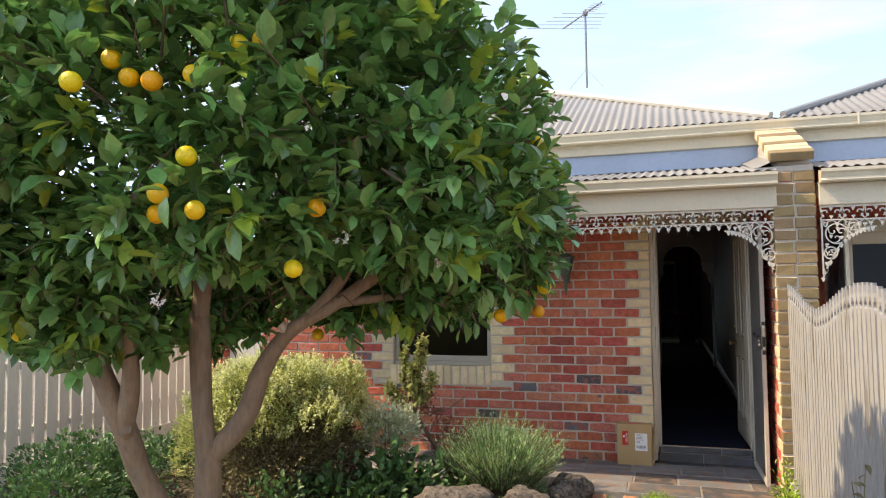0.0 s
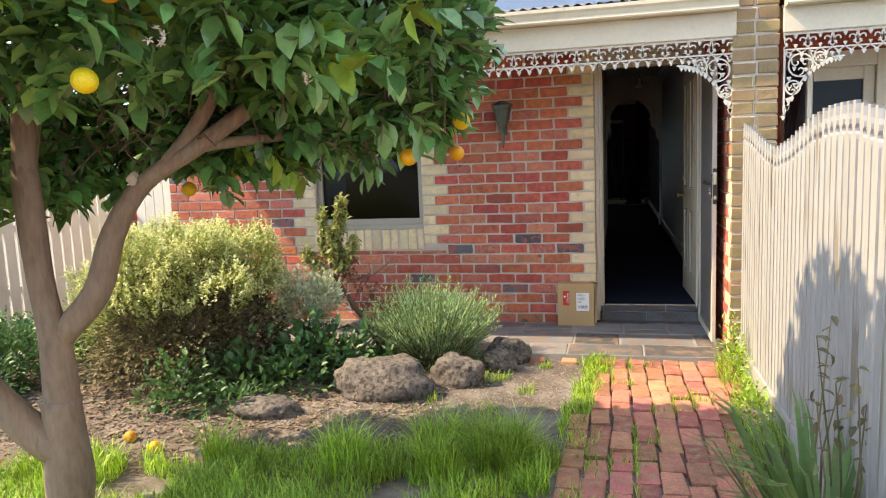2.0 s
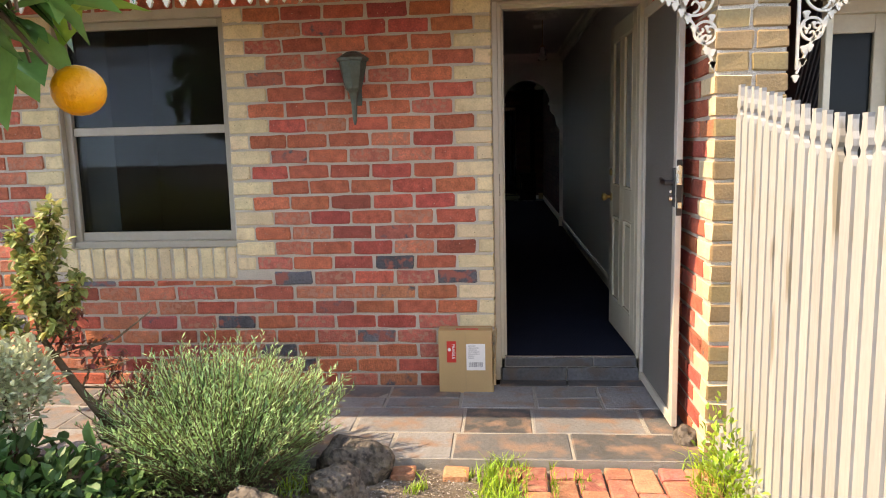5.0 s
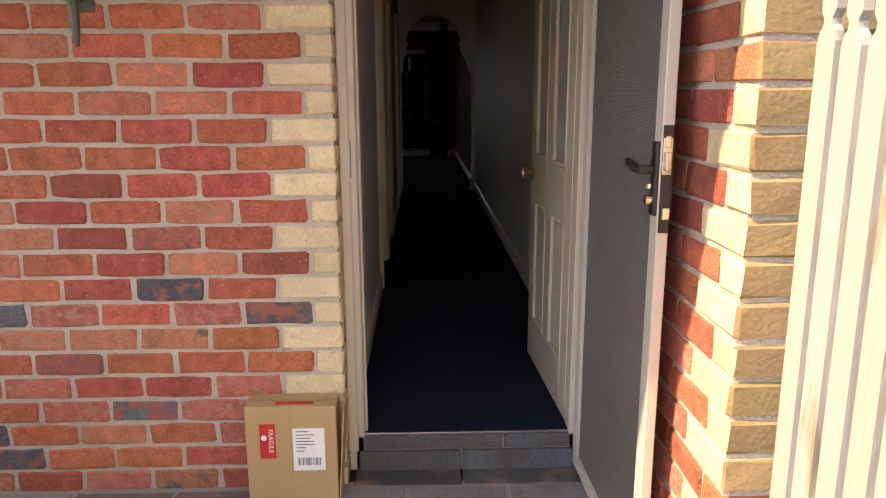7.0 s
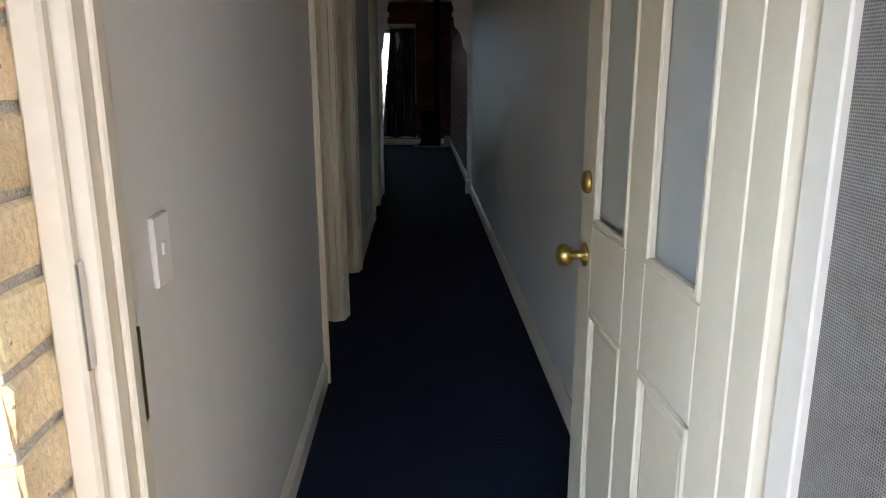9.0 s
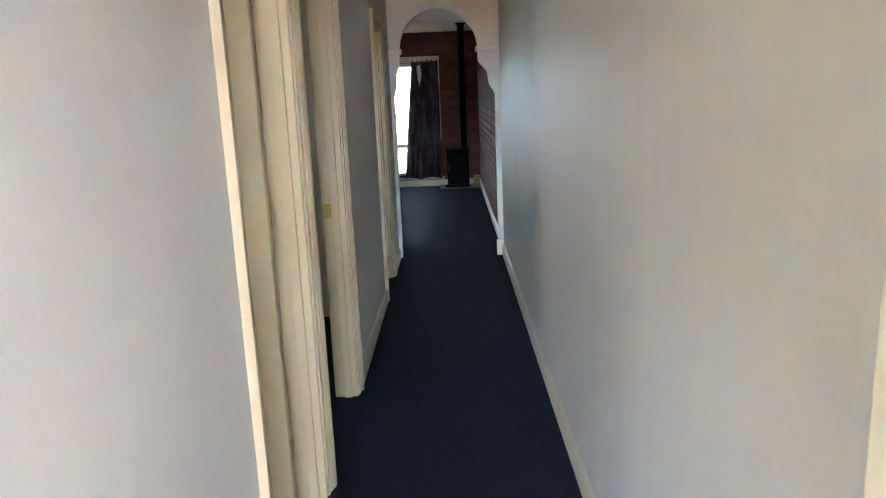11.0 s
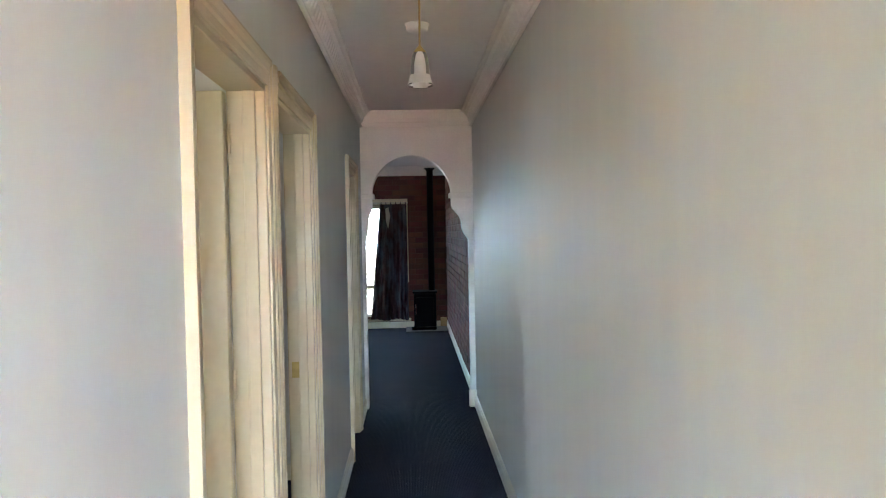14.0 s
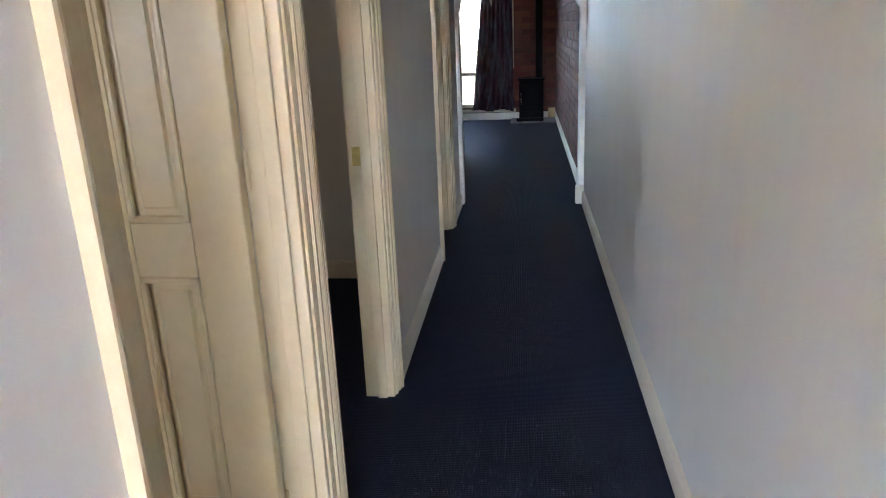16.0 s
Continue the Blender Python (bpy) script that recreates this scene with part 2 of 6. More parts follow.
def weave_mat():
    """Woven steel mesh: crossing wires in relief, dark between them."""
    m = pm("security_mesh", (0.26, 0.245, 0.225), 0.55, 0.15, 4, 0.0, 60)
    t = m.node_tree
    n, l = t.nodes, t.links
    tc = n.new("ShaderNodeTexCoord")
    ws = []
    for axis in ("X", "Z"):
        w = n.new("ShaderNodeTexWave")
        w.bands_direction = axis
        w.inputs["Scale"].default_value = 85.0
        w.inputs["Distortion"].default_value = 0.4
        w.inputs["Detail Scale"].default_value = 3.0
        l.new(tc.outputs["Object"], w.inputs["Vector"])
        ws.append(w)
    mx = n.new("ShaderNodeMath")
    mx.operation = "MAXIMUM"
    l.new(ws[0].outputs["Fac"], mx.inputs[0])
    l.new(ws[1].outputs["Fac"], mx.inputs[1])
    b = n.new("ShaderNodeBump")
    b.inputs["Strength"].default_value, b.inputs["Distance"].default_value = 0.9, 0.004
    l.new(mx.outputs[0], b.inputs["Height"])
    p = n["Principled BSDF"]
    l.new(b.outputs["Normal"], p.inputs["Normal"])
    old = p.inputs["Base Color"].links[0].from_socket
    mm = n.new("ShaderNodeMixRGB")
    mm.blend_type = "MULTIPLY"
    mm.inputs["Fac"].default_value = 0.9
    l.new(old, mm.inputs["Color1"])
    l.new(mx.outputs[0], mm.inputs["Color2"])
    l.new(mm.outputs["Color"], p.inputs["Base Color"])
    return m


SCREEN = weave_mat()
CURTAIN = pm("curtain_cloth", (0.060, 0.022, 0.030), 0.95, 0.3, 5, 0.3, 160, second=(0.075, 0.075, 0.10), second_at=(0.45, 0.6), stretch_xyz=(1, 1, 0.4))
CARD = pm("cardboard", (0.47, 0.31, 0.15), 0.8, 0.08, 5, 0.10, 120)
LABEL_RED = pm("label_red", (0.62, 0.03, 0.02), 0.45, 0.03, 8, 0.0, 60)
LABEL_WHITE = pm("label_white", (0.80, 0.79, 0.77), 0.5, 0.03, 8, 0.0, 60)
LABEL_INK = pm("label_ink", (0.10, 0.10, 0.11), 0.6, 0.03, 8, 0.0, 60)
VERDIGRIS = pm("lantern_bronze", (0.085, 0.105, 0.085), 0.5, 0.35, 14, 0.2, 60, metal=0.5)
CORD = pm("lamp_cord", (0.42, 0.28, 0.10), 0.5, 0.1, 20, 0.0, 60)
BARK = pm("citrus_bark", (0.26, 0.175, 0.115), 0.9, 0.35, 7, 0.8, 45, stretch_xyz=(1, 1, 0.35), second=(0.28, 0.22, 0.16), second_at=(0.55, 0.75))
TWIG = pm("twig_wood", (0.16, 0.11, 0.07), 0.9, 0.25, 10, 0.3, 60)
CUT_WOOD = pm("pruned_wood", (0.50, 0.40, 0.28), 0.85, 0.2, 20, 0.3, 60)
LEAF = pm("citrus_leaf", (0.135, 0.300, 0.088), 0.25, 0.22, 14, 0.10, 60, rand=0.50, hue=0.020, island=True, through_light=0.25, spec=0.75)
LEAF_NEW = pm("citrus_new_leaf", (0.26, 0.38, 0.05), 0.40, 0.20, 14, 0.08, 60, rand=0.3, hue=0.02, island=True, through_light=0.35)
ORANGE = pm("orange_peel", (0.82, 0.40, 0.012), 0.42, 0.10, 6, 0.35, 160, rand=0.10, hue=0.02)
LEMONY = pm("ripening_peel", (0.80, 0.56, 0.02), 0.42, 0.10, 6, 0.35, 160, rand=0.10, hue=0.02)
FLOWER = pm("white_blossom", (0.80, 0.80, 0.70), 0.6, 0.06, 10, 0.0, 60)
BUSH_LEAF = pm("variegated_leaf", (0.44, 0.48, 0.17), 0.55, 0.25, 5, 0.0, 60, rand=0.45, hue=0.03, island=True, through_light=0.3)
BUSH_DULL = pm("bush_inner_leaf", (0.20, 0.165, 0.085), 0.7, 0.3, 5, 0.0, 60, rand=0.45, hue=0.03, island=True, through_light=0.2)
ROSEMARY = pm("rosemary_needle", (0.36, 0.56, 0.27), 0.6, 0.2, 5, 0.0, 60, rand=0.40, hue=0.025, island=True, through_light=0.40)
SILVER = pm("silver_leaf", (0.60, 0.64, 0.45), 0.6, 0.2, 5, 0.0, 60, rand=0.35, hue=0.03, island=True, through_light=0.25)
ROSE_LEAF = pm("rose_leaf", (0.34, 0.36, 0.12), 0.5, 0.25, 5, 0.0, 60, rand=0.5, hue=0.05, island=True, through_light=0.3)
DRY_ROSE = pm("dry_rose_leaf", (0.24, 0.085, 0.055), 0.7, 0.25, 5, 0.0, 60, rand=0.5, hue=0.03, island=True, through_light=0.2)
DARK_LEAF = pm("shade_leaf", (0.085, 0.185, 0.060), 0.5, 0.25, 5, 0.0, 60, rand=0.45, hue=0.025, island=True, through_light=0.25)
GRASS = pm("lawn_grass", (0.31, 0.48, 0.065), 0.42, 0.50, 2.6, 0.0, 60, rand=0.62, hue=0.025, island=True, through_light=0.35)
STRAP = pm("strap_leaf", (0.15, 0.25, 0.07), 0.45, 0.2, 4, 0.05, 60, rand=0.30, hue=0.02, island=True, through_light=0.3)
SOIL = pm("garden_soil", (0.135, 0.105, 0.080), 0.95, 0.35, 2.2, 1.0, 60, second=(0.26, 0.225, 0.19), second_at=(0.45, 0.66))
LITTER = pm("bark_litter", (0.21, 0.150, 0.105), 0.95, 0.3, 5, 0.1, 60, rand=0.55, hue=0.02, island=True)
BUSH_LIT_TIP = pm("variegated_lit_tip", (0.66, 0.68, 0.34), 0.5, 0.2, 5, 0.0, 60, rand=0.3, hue=0.02, island=True, through_light=0.35)
GRIT = pm("gravel_grit", (0.30, 0.265, 0.235), 0.95, 0.2, 5, 0.1, 60, rand=0.6, hue=0.02, island=True)
ROCK = pm("basalt_rock", (0.150, 0.125, 0.105), 0.95, 0.55, 20, 1.0, 50, second=(0.055, 0.046, 0.040), second_at=(0.48, 0.62))
PANE = glass("window_glass", (0.75, 0.80, 0.80))
TINT = glass("dark_window_glass", (0.22, 0.25, 0.25))
DARK_PANE = pm("unlit_glass", (0.018, 0.020, 0.018), 0.10, 0.05, 3, 0.0, 30, spec=0.12)
TINT.node_tree.nodes["Principled BSDF"].inputs["IOR"].default_value = 1.22
FROST = glass("frosted_glass", (0.80, 0.85, 0.85), 0.35)
FROST.node_tree.nodes["Principled BSDF"].inputs["Transmission Weight"].default_value = 0.72
SHADE = glass("lamp_glass", (0.92, 0.91, 0.86), 0.28)
SHADE.node_tree.nodes["Principled BSDF"].inputs["Transmission Weight"].default_value = 0.85
WINDOW_FRAME = pm("bronze_window_frame", (0.40, 0.355, 0.285), 0.4, 0.08, 3, 0.05, 40)
BLIND = pm("roller_blind", (0.60, 0.60, 0.60), 0.8, 0.05, 4, 0.05, 60)


# ---- geometry helpers ----
class Geo:
    """Vertices and faces that grow into one mesh."""

    def __init__(self):
        self.v, self.f = [], []

    def add(self, verts, faces, m=None):
        k = len(self.v)
        self.v.extend([tuple(m @ Vector(p)) for p in verts] if m else [tuple(p) for p in verts])
        self.f.extend([tuple(i + k for i in f) for f in faces])
        return self

    def box(self, x0, y0, z0, x1, y1, z1, c=0.0, m=None):
        x0, x1, y0, y1, z0, z1 = min(x0, x1), max(x0, x1), min(y0, y1), max(y0, y1), min(z0, z1), max(z0, z1)
        if c <= 0:
            vs = [(x, y, z) for z in (z0, z1) for y in (y0, y1) for x in (x0, x1)]
            return self.add(vs, [(0, 2, 3, 1), (4, 5, 7, 6), (0, 1, 5, 4), (2, 6, 7, 3), (0, 4, 6, 2), (1, 3, 7, 5)], m)
        vs, fs = chamfer(x0, y0, z0, x1, y1, z1, c)
        return self.add(vs, fs, m)

    def prism(self, outline, axis, a, b, m=None):
        """A closed outline (two coordinates each) pulled along an axis from a to b."""
        n = len(outline)
        put = {"x": lambda p, t: (t, p[0], p[1]), "y": lambda p, t: (p[0], t, p[1]), "z": lambda p, t: (p[0], p[1], t)}[axis]
        vs = [put(p, a) for p in outline] + [put(p, b) for p in outline]
        fs = [(i, (i + 1) % n, n + (i + 1) % n, n + i) for i in range(n)] + [tuple(reversed(range(n))), tuple(range(n, 2 * n))]
        return self.add(vs, fs, m)

    def tube(self, pts, radii, seg=8, caps=True):
        pts = [Vector(p) for p in pts]
        rings, side = [], None
        for i, p in enumerate(pts):
            d = (pts[min(i + 1, len(pts) - 1)] - pts[max(i - 1, 0)]).normalized()
            if side is None:
                side = d.orthogonal().normalized()
            side = (side - d * side.dot(d)).normalized()
            up = d.cross(side)
            r = radii[i] if hasattr(radii, "__len__") else radii
            rings.append([p + (side * math.cos(2 * math.pi * k / seg) + up * math.sin(2 * math.pi * k / seg)) * r for k in range(seg)])
        vs = [q for ring in rings for q in ring]
        fs = [(i * seg + k, i * seg + (k + 1) % seg, (i + 1) * seg + (k + 1) % seg, (i + 1) * seg + k) for i in range(len(pts) - 1) for k in range(seg)]
        if caps:
            fs += [tuple(reversed(range(seg))), tuple(range((len(pts) - 1) * seg, len(pts) * seg))]
        return self.add(vs, fs)

    def lathe(self, profile, seg=20, m=None, closed=False):
        vs = [(r * math.cos(2 * math.pi * k / seg), r * math.sin(2 * math.pi * k / seg), z) for r, z in profile for k in range(seg)]
        n = len(profile)
        fs = [(i * seg + k, i * seg + (k + 1) % seg, (i + 1) * seg + (k + 1) % seg, (i + 1) * seg + k) for i in range(n - 1) for k in range(seg)]
        return self.add(vs, fs, m)

    def ribbon(self, pts, width, y0, y1):
        """A flat bar along a line in the xz plane, from y0 to y1 deep."""
        pts = [Vector((p[0], 0, p[1])) for p in pts]
        vs = []
        for i, p in enumerate(pts):
            d = (pts[min(i + 1, len(pts) - 1)] - pts[max(i - 1, 0)]).normalized()
            n = Vector((-d.z, 0, d.x)) * width / 2
            for q in (p + n, p - n):
                vs += [(q.x, y0, q.z), (q.x, y1, q.z)]
        fs = []
        for i in range(len(pts) - 1):
            a, b = 4 * i, 4 * (i + 1)
            fs += [(a, b, b + 2, a + 2), (a + 1, a + 3, b + 3, b + 1), (a, a + 1, b + 1, b), (a + 2, b + 2, b + 3, a + 3)]
        e = 4 * (len(pts) - 1)
        fs += [(0, 2, 3, 1), (e, e + 1, e + 3, e + 2)]
        return self.add(vs, fs)

    def mesh(self, name, smooth=False):
        me = bpy.data.meshes.new(name)
        me.from_pydata(self.v, [], self.f)
        if smooth:
            me.polygons.foreach_set("use_smooth", [True] * len(me.polygons))
        me.update()
        return me


def chamfer(x0, y0, z0, x1, y1, z1, c):
    """A box with cut edges: 24 vertices, 26 faces."""
    lo, hi = (x0, y0, z0), (x1, y1, z1)
    vs, ids = [], {}
    for s in [(i, j, k) for i in (0, 1) for j in (0, 1) for k in (0, 1)]:
        for ax in range(3):
            p = []
            for a in range(3):
                edge = (lo, hi)[s[a]][a]
                p.append(edge if a == ax else edge + (c if s[a] == 0 else -c))
            ids[s, ax] = len(vs)
            vs.append(tuple(p))
    fs = []
    for ax in range(3):
        o = [a for a in range(3) if a != ax]
        for side in (0, 1):
            q = []
            for u, w in ((0, 0), (1, 0), (1, 1), (0, 1)):
                s = [0, 0, 0]
                s[ax], s[o[0]], s[o[1]] = side, u, w
                q.append(ids[tuple(s), ax])
            fs.append(tuple(q))
        for u in (0, 1):
            for w in (0, 1):
                s0, s1 = [0, 0, 0], [0, 0, 0]
                s0[o[0]], s0[o[1]] = u, w
                s1[o[0]], s1[o[1]], s1[ax] = u, w, 1
                s0, s1 = tuple(s0), tuple(s1)
                fs.append((ids[s0, o[0]], ids[s1, o[0]], ids[s1, o[1]], ids[s0, o[1]]))
    for s in [(i, j, k) for i in (0, 1) for j in (0, 1) for k in (0, 1)]:
        fs.append((ids[s, 0], ids[s, 1], ids[s, 2]))
    me = bpy.data.meshes.new("t")
    me.from_pydata(vs, [], fs)
    bm = bmesh.new()
    bm.from_mesh(me)
    bmesh.ops.recalc_face_normals(bm, faces=bm.faces)
    out = [tuple(v.co) for v in bm.verts], [tuple(v.index for v in f.verts) for f in bm.faces]
    bm.free()
    bpy.data.meshes.remove(me)
    return out


def thing(name, at, label="", category="", group="", kind=""):
    """An Empty at the base of a thing, which parents its parts."""
    e = new(name)
    e.location = at
    e.empty_display_size = 0.1
    return tagged(e, label, category, group, kind)


def base_of(o):
    p = Vector((0, 0, 0))
    while o:
        p = p + o.location
        o = o.parent
    return p


def part(name, geo, mat, parent=None, label="", smooth=False, kind=""):
    """One mesh object, in world places, under a thing or a part."""
    me = geo.mesh(name, smooth) if isinstance(geo, Geo) else geo
    if not me.materials:
        me.materials.append(mat)
    o = new(name, me)
    if parent:
        o.parent = parent
        if parent.parent is None:
            o.matrix_parent_inverse = Matrix.Translation(-base_of(parent))
    return tagged(o, label, kind=kind)


def solo(name, geo, mat, label, category, group="", kind="", smooth=False):
    """A thing that is one mesh."""
    return tagged(part(name, geo, mat, None, "", smooth), label, category, group, kind)


def leaves(geo, pos, way, length, width, droop=0.25, fold=0.18):
    """Folded, bowed leaves: base, a rib of two, tip and two points to each side."""
    for p, d, ln, w in zip(pos, way, length, width):
        d = Vector(d).normalized()
        s = d.cross(Vector((random.uniform(-.4, .4), random.uniform(-.4, .4), 1)))
        s = s.normalized() if s.length > 1e-4 else d.orthogonal().normalized()
        u = s.cross(d)
        p = Vector(p)
        m1, m2, tip = p + d * ln * .33 - u * ln * droop * .08, p + d * ln * .68 - u * ln * droop * .3, p + d * ln - u * ln * droop * .7
        l1, r1 = m1 + s * w * .46 + u * w * fold, m1 - s * w * .46 + u * w * fold
        l2, r2 = m2 + s * w * .40 + u * w * fold, m2 - s * w * .40 + u * w * fold
        geo.add([p, m1, m2, tip, l1, l2, r1, r2], [(0, 1, 4), (1, 2, 5, 4), (2, 3, 5), (0, 6, 1), (1, 6, 7, 2), (2, 7, 3)])


def blades(geo, pts, h0, h1, width, lean=0.5):
    """Grass blades: narrow bent triangles of two pieces."""
    for p in pts:
        h, a = random.uniform(h0, h1), random.uniform(0, 2 * math.pi)
        b = random.uniform(0.1, lean) * h
        dx, dy = math.cos(a), math.sin(a)
        w = width * random.uniform(.6, 1.2)
        p = Vector(p)
        s = Vector((-dy, dx, 0)) * w
        mid = p + Vector((dx * b * .35, dy * b * .35, h * .6))
        tip = p + Vector((dx * b, dy * b, h * random.uniform(.8, 1)))
        geo.add([p - s, p + s, mid + s * .7, mid - s * .7, tip], [(0, 1, 2, 3), (3, 2, 4)])


def rnd_dir():
    z, a = random.uniform(-1, 1), random.uniform(0, 2 * math.pi)
    r = math.sqrt(1 - z * z)
    return Vector((r * math.cos(a), r * math.sin(a), z))


# ---- ground and house shell ----
COURSE, LONG, SHORT, GAP = 0.09, 0.235, 0.115, 0.0135
FLOOR, CEIL = 0.148, 2.78
HALL_L, HALL_R, HALL_END = -0.02, 0.968, 7.12
ROWS_UP = 27


def ground_height(x, y):
    bed = max(0.0, 1 - ((x + 2.4) / 2.2) ** 2 - ((y + 1.7) / 1.6) ** 2)
    return -0.045 + 0.06 * bed + 0.012 * noise.noise((x * 2.3, y * 2.3, 0))


g = Geo()
xs = [-60, -20, -9] + [-6 + 0.25 * i for i in range(33)] + [4, 9, 20, 60]
ys = [-80, -25, -12] + [-9 + 0.25 * i for i in range(33)] + [0.25, 14, 30, 80]
near = lambda x, y: -6.1 < x < 2.1 and -9.1 < y < -1.05
g.add([(x, y, ground_height(x, y) if near(x, y) else -0.05) for y in ys for x in xs],
      [(j * len(xs) + i, j * len(xs) + i + 1, (j + 1) * len(xs) + i + 1, (j + 1) * len(xs) + i) for j in range(len(ys) - 1) for i in range(len(xs) - 1)])
ground = solo("ground", g, SOIL, "bare brown garden soil with gravelly mulch", "ground", kind="structure", smooth=True)

# front wall, with openings for window and door
WIN_L, WIN_R, WIN_B, WIN_T = -2.60, -1.565, 0.87, 2.20
wall_front = thing("wall_front", (-2.0, 0.1, 0), "red clinker brick wall with cream brick quoins", "wall", kind="structure")
g = Geo()
g.box(-4.16, 0.007, -0.1, WIN_L, 0.20, 2.95)
g.box(WIN_R, 0.007, -0.1, -0.031, 0.20, 2.95)
g.box(WIN_L, 0.007, -0.1, WIN_R, 0.20, WIN_B - 0.015)
g.box(WIN_L, 0.007, WIN_T, WIN_R, 0.20, 2.95)
g.box(-0.031, 0.007, 2.235, 0.95, 0.20, 2.95)
g.box(0.852, 0.007, -0.1, 0.95, 0.20, 2.235)
part("mortar_bed", g, MORTAR, wall_front)

wing_wall = thing("wing_wall", (1.1, -0.5, 0), "brick wing wall with cream quoins and sloping brick cap", "wall", kind="structure")
g = Geo()
g.prism([(-0.960, -0.1), (0.2, -0.1), (0.2, 2.86), (-0.2, 2.86), (-0.960, 2.55)], "x", 0.957, 1.236)
part("mortar_bed", g, MORTAR, wing_wall)

# rooms behind: plain walls that close the house
wall_hall_right = solo("wall_hall_right", Geo().box(HALL_R, 0.20, 0.0, HALL_R + 0.12, HALL_END, CEIL + 0.02), WALL_PAINT,
                       "pale grey painted plaster hall wall with a satin sheen", "wall", kind="structure")
DOORS = ((2.275, 3.02), (3.16, 3.97), (5.73, 6.40))
HEAD = 2.17
wall_hall_left = thing("wall_hall_left", (HALL_L, 3.6, FLOOR), "pale grey painted plaster hall wall with three doorways", "wall", kind="structure")
edge = 0.20
for a, b in DOORS:
    part("wall_panel", Geo().box(HALL_L - 0.11, edge, 0.0, HALL_L, a, CEIL + 0.02), WALL_PAINT, wall_hall_left)
    part("lintel", Geo().box(HALL_L - 0.11, a, HEAD, HALL_L, b, CEIL + 0.02), WALL_PAINT, wall_hall_left)
    edge = b
part("wall_panel", Geo().box(HALL_L - 0.11, edge, 0.0, HALL_L, HALL_END, CEIL + 0.02), WALL_PAINT, wall_hall_left)
g = Geo().box(HALL_L, 0.2, CEIL, HALL_R, HALL_END, CEIL + 0.1)
ceiling = solo("ceiling", g, CEILING_PAINT, "flat white plaster hall ceiling", "ceiling", kind="structure")
g = Geo().box(-3.6, 0.195, 0.02, HALL_R + 0.1, 12.7, FLOOR)
floor = solo("floor", g, CARPET, "dark navy ribbed carpet running through the hall", "floor", kind="structure")
g = Geo()
g.box(-3.6, 0.2, 0.1, -3.5, 7.15, 2.9)
g.box(-3.5, 3.02, 0.1, HALL_L - 0.11, 3.10, 2.9)
g.box(-3.5, 5.35, 0.1, HALL_L - 0.11, 5.45, 2.9)
g.box(-3.5, 7.05, 0.1, HALL_L - 0.11, 7.15, 2.9)
g.box(-3.5, 0.20, 0.1, WIN_L, 0.26, 2.9)
g.box(WIN_R, 0.20, 0.1, HALL_L - 0.11, 0.26, 2.9)
g.box(WIN_L, 0.20, 0.1, WIN_R, 0.26, WIN_B)
g.box(WIN_L, 0.20, WIN_T, WIN_R, 0.26, 2.9)
walls_rooms = solo("wall_side_rooms", g, WALL_PAINT, "plain pale grey walls of the side rooms", "wall", kind="structure")
ceiling_rooms = solo("ceiling_side_rooms", Geo().box(-3.6, 0.2, 2.80, HALL_L - 0.11, 7.15, 2.9), CEILING_PAINT, "plain white ceiling over the side rooms", "ceiling", kind="structure")

# living room
LR_END, LR_R, LR_L, LR_CEIL = 12.5, 0.985, -3.6, 2.78
LW_L, LW_R, LW_B, LW_T = -1.30, 0.02, 0.34, 2.16
g = Geo()
g.box(LR_L, LR_END, 0, LW_L, LR_END + 0.2, 2.9)
g.box(LW_R, LR_END, 0, LR_R + 0.2, LR_END + 0.2, 2.9)
g.box(LW_L, LR_END, 0, LW_R, LR_END + 0.2, LW_B)
g.box(LW_L, LR_END, LW_T, LW_R, LR_END + 0.2, 2.9)
wall_living_end = thing("wall_living_end", (0, LR_END, 0), "dark red brick living-room end wall", "wall", kind="structure")
part("mortar_bed", g, LR_MORTAR, wall_living_end)
wall_living_right = thing("wall_living_right", (LR_R, 10, 0), "dark red brick living-room side wall", "wall", kind="structure")
part("mortar_bed", Geo().box(LR_R, HALL_END + 0.1, 0, LR_R + 0.2, LR_END, 2.9), LR_MORTAR, wall_living_right)
wall_living_left = solo("wall_living_left", Geo().box(LR_L - 0.1, 7.15, 0, LR_L, LR_END, 2.9), WALL_PAINT, "plain pale living-room wall", "wall", kind="structure")
ceiling_living = solo("ceiling_living", Geo().box(LR_L, 7.15, LR_CEIL, LR_R + 0.2, LR_END + 0.2, LR_CEIL + 0.1), CEILING_PAINT, "white plaster living-room ceiling", "ceiling", kind="structure")
for nm, wall, along in (("b", wall_living_end, "x"), ("r", wall_living_right, "y")):
    g = Geo()
    for r in range(30):
        z = FLOOR + 0.02 + r * 0.086
        if z > 2.60:
            break
        off = 0.12 if r % 2 else 0.0
        a0, a1 = (LR_L, LR_R) if along == "x" else (HALL_END + 0.1, LR_END)
        k = a0 - off
        while k < a1:
            p, q = max(k, a0), min(k + 0.23, a1)
            k += 0.24
            if q - p < 0.03:
                continue
            if along == "x":
                if q > LW_L and p < LW_R and LW_B - 0.08 < z < LW_T:
                    continue
                g.box(p, LR_END - 0.008, z, q, LR_END + 0.03, z + 0.076, 0.003)
            else:
                g.box(LR_R - 0.008 - random.uniform(0, .006), p, z, LR_R + 0.03, q, z + 0.076, 0.003)
    part("brick_courses", g, LR_BRICK, wall, kind="stuff")

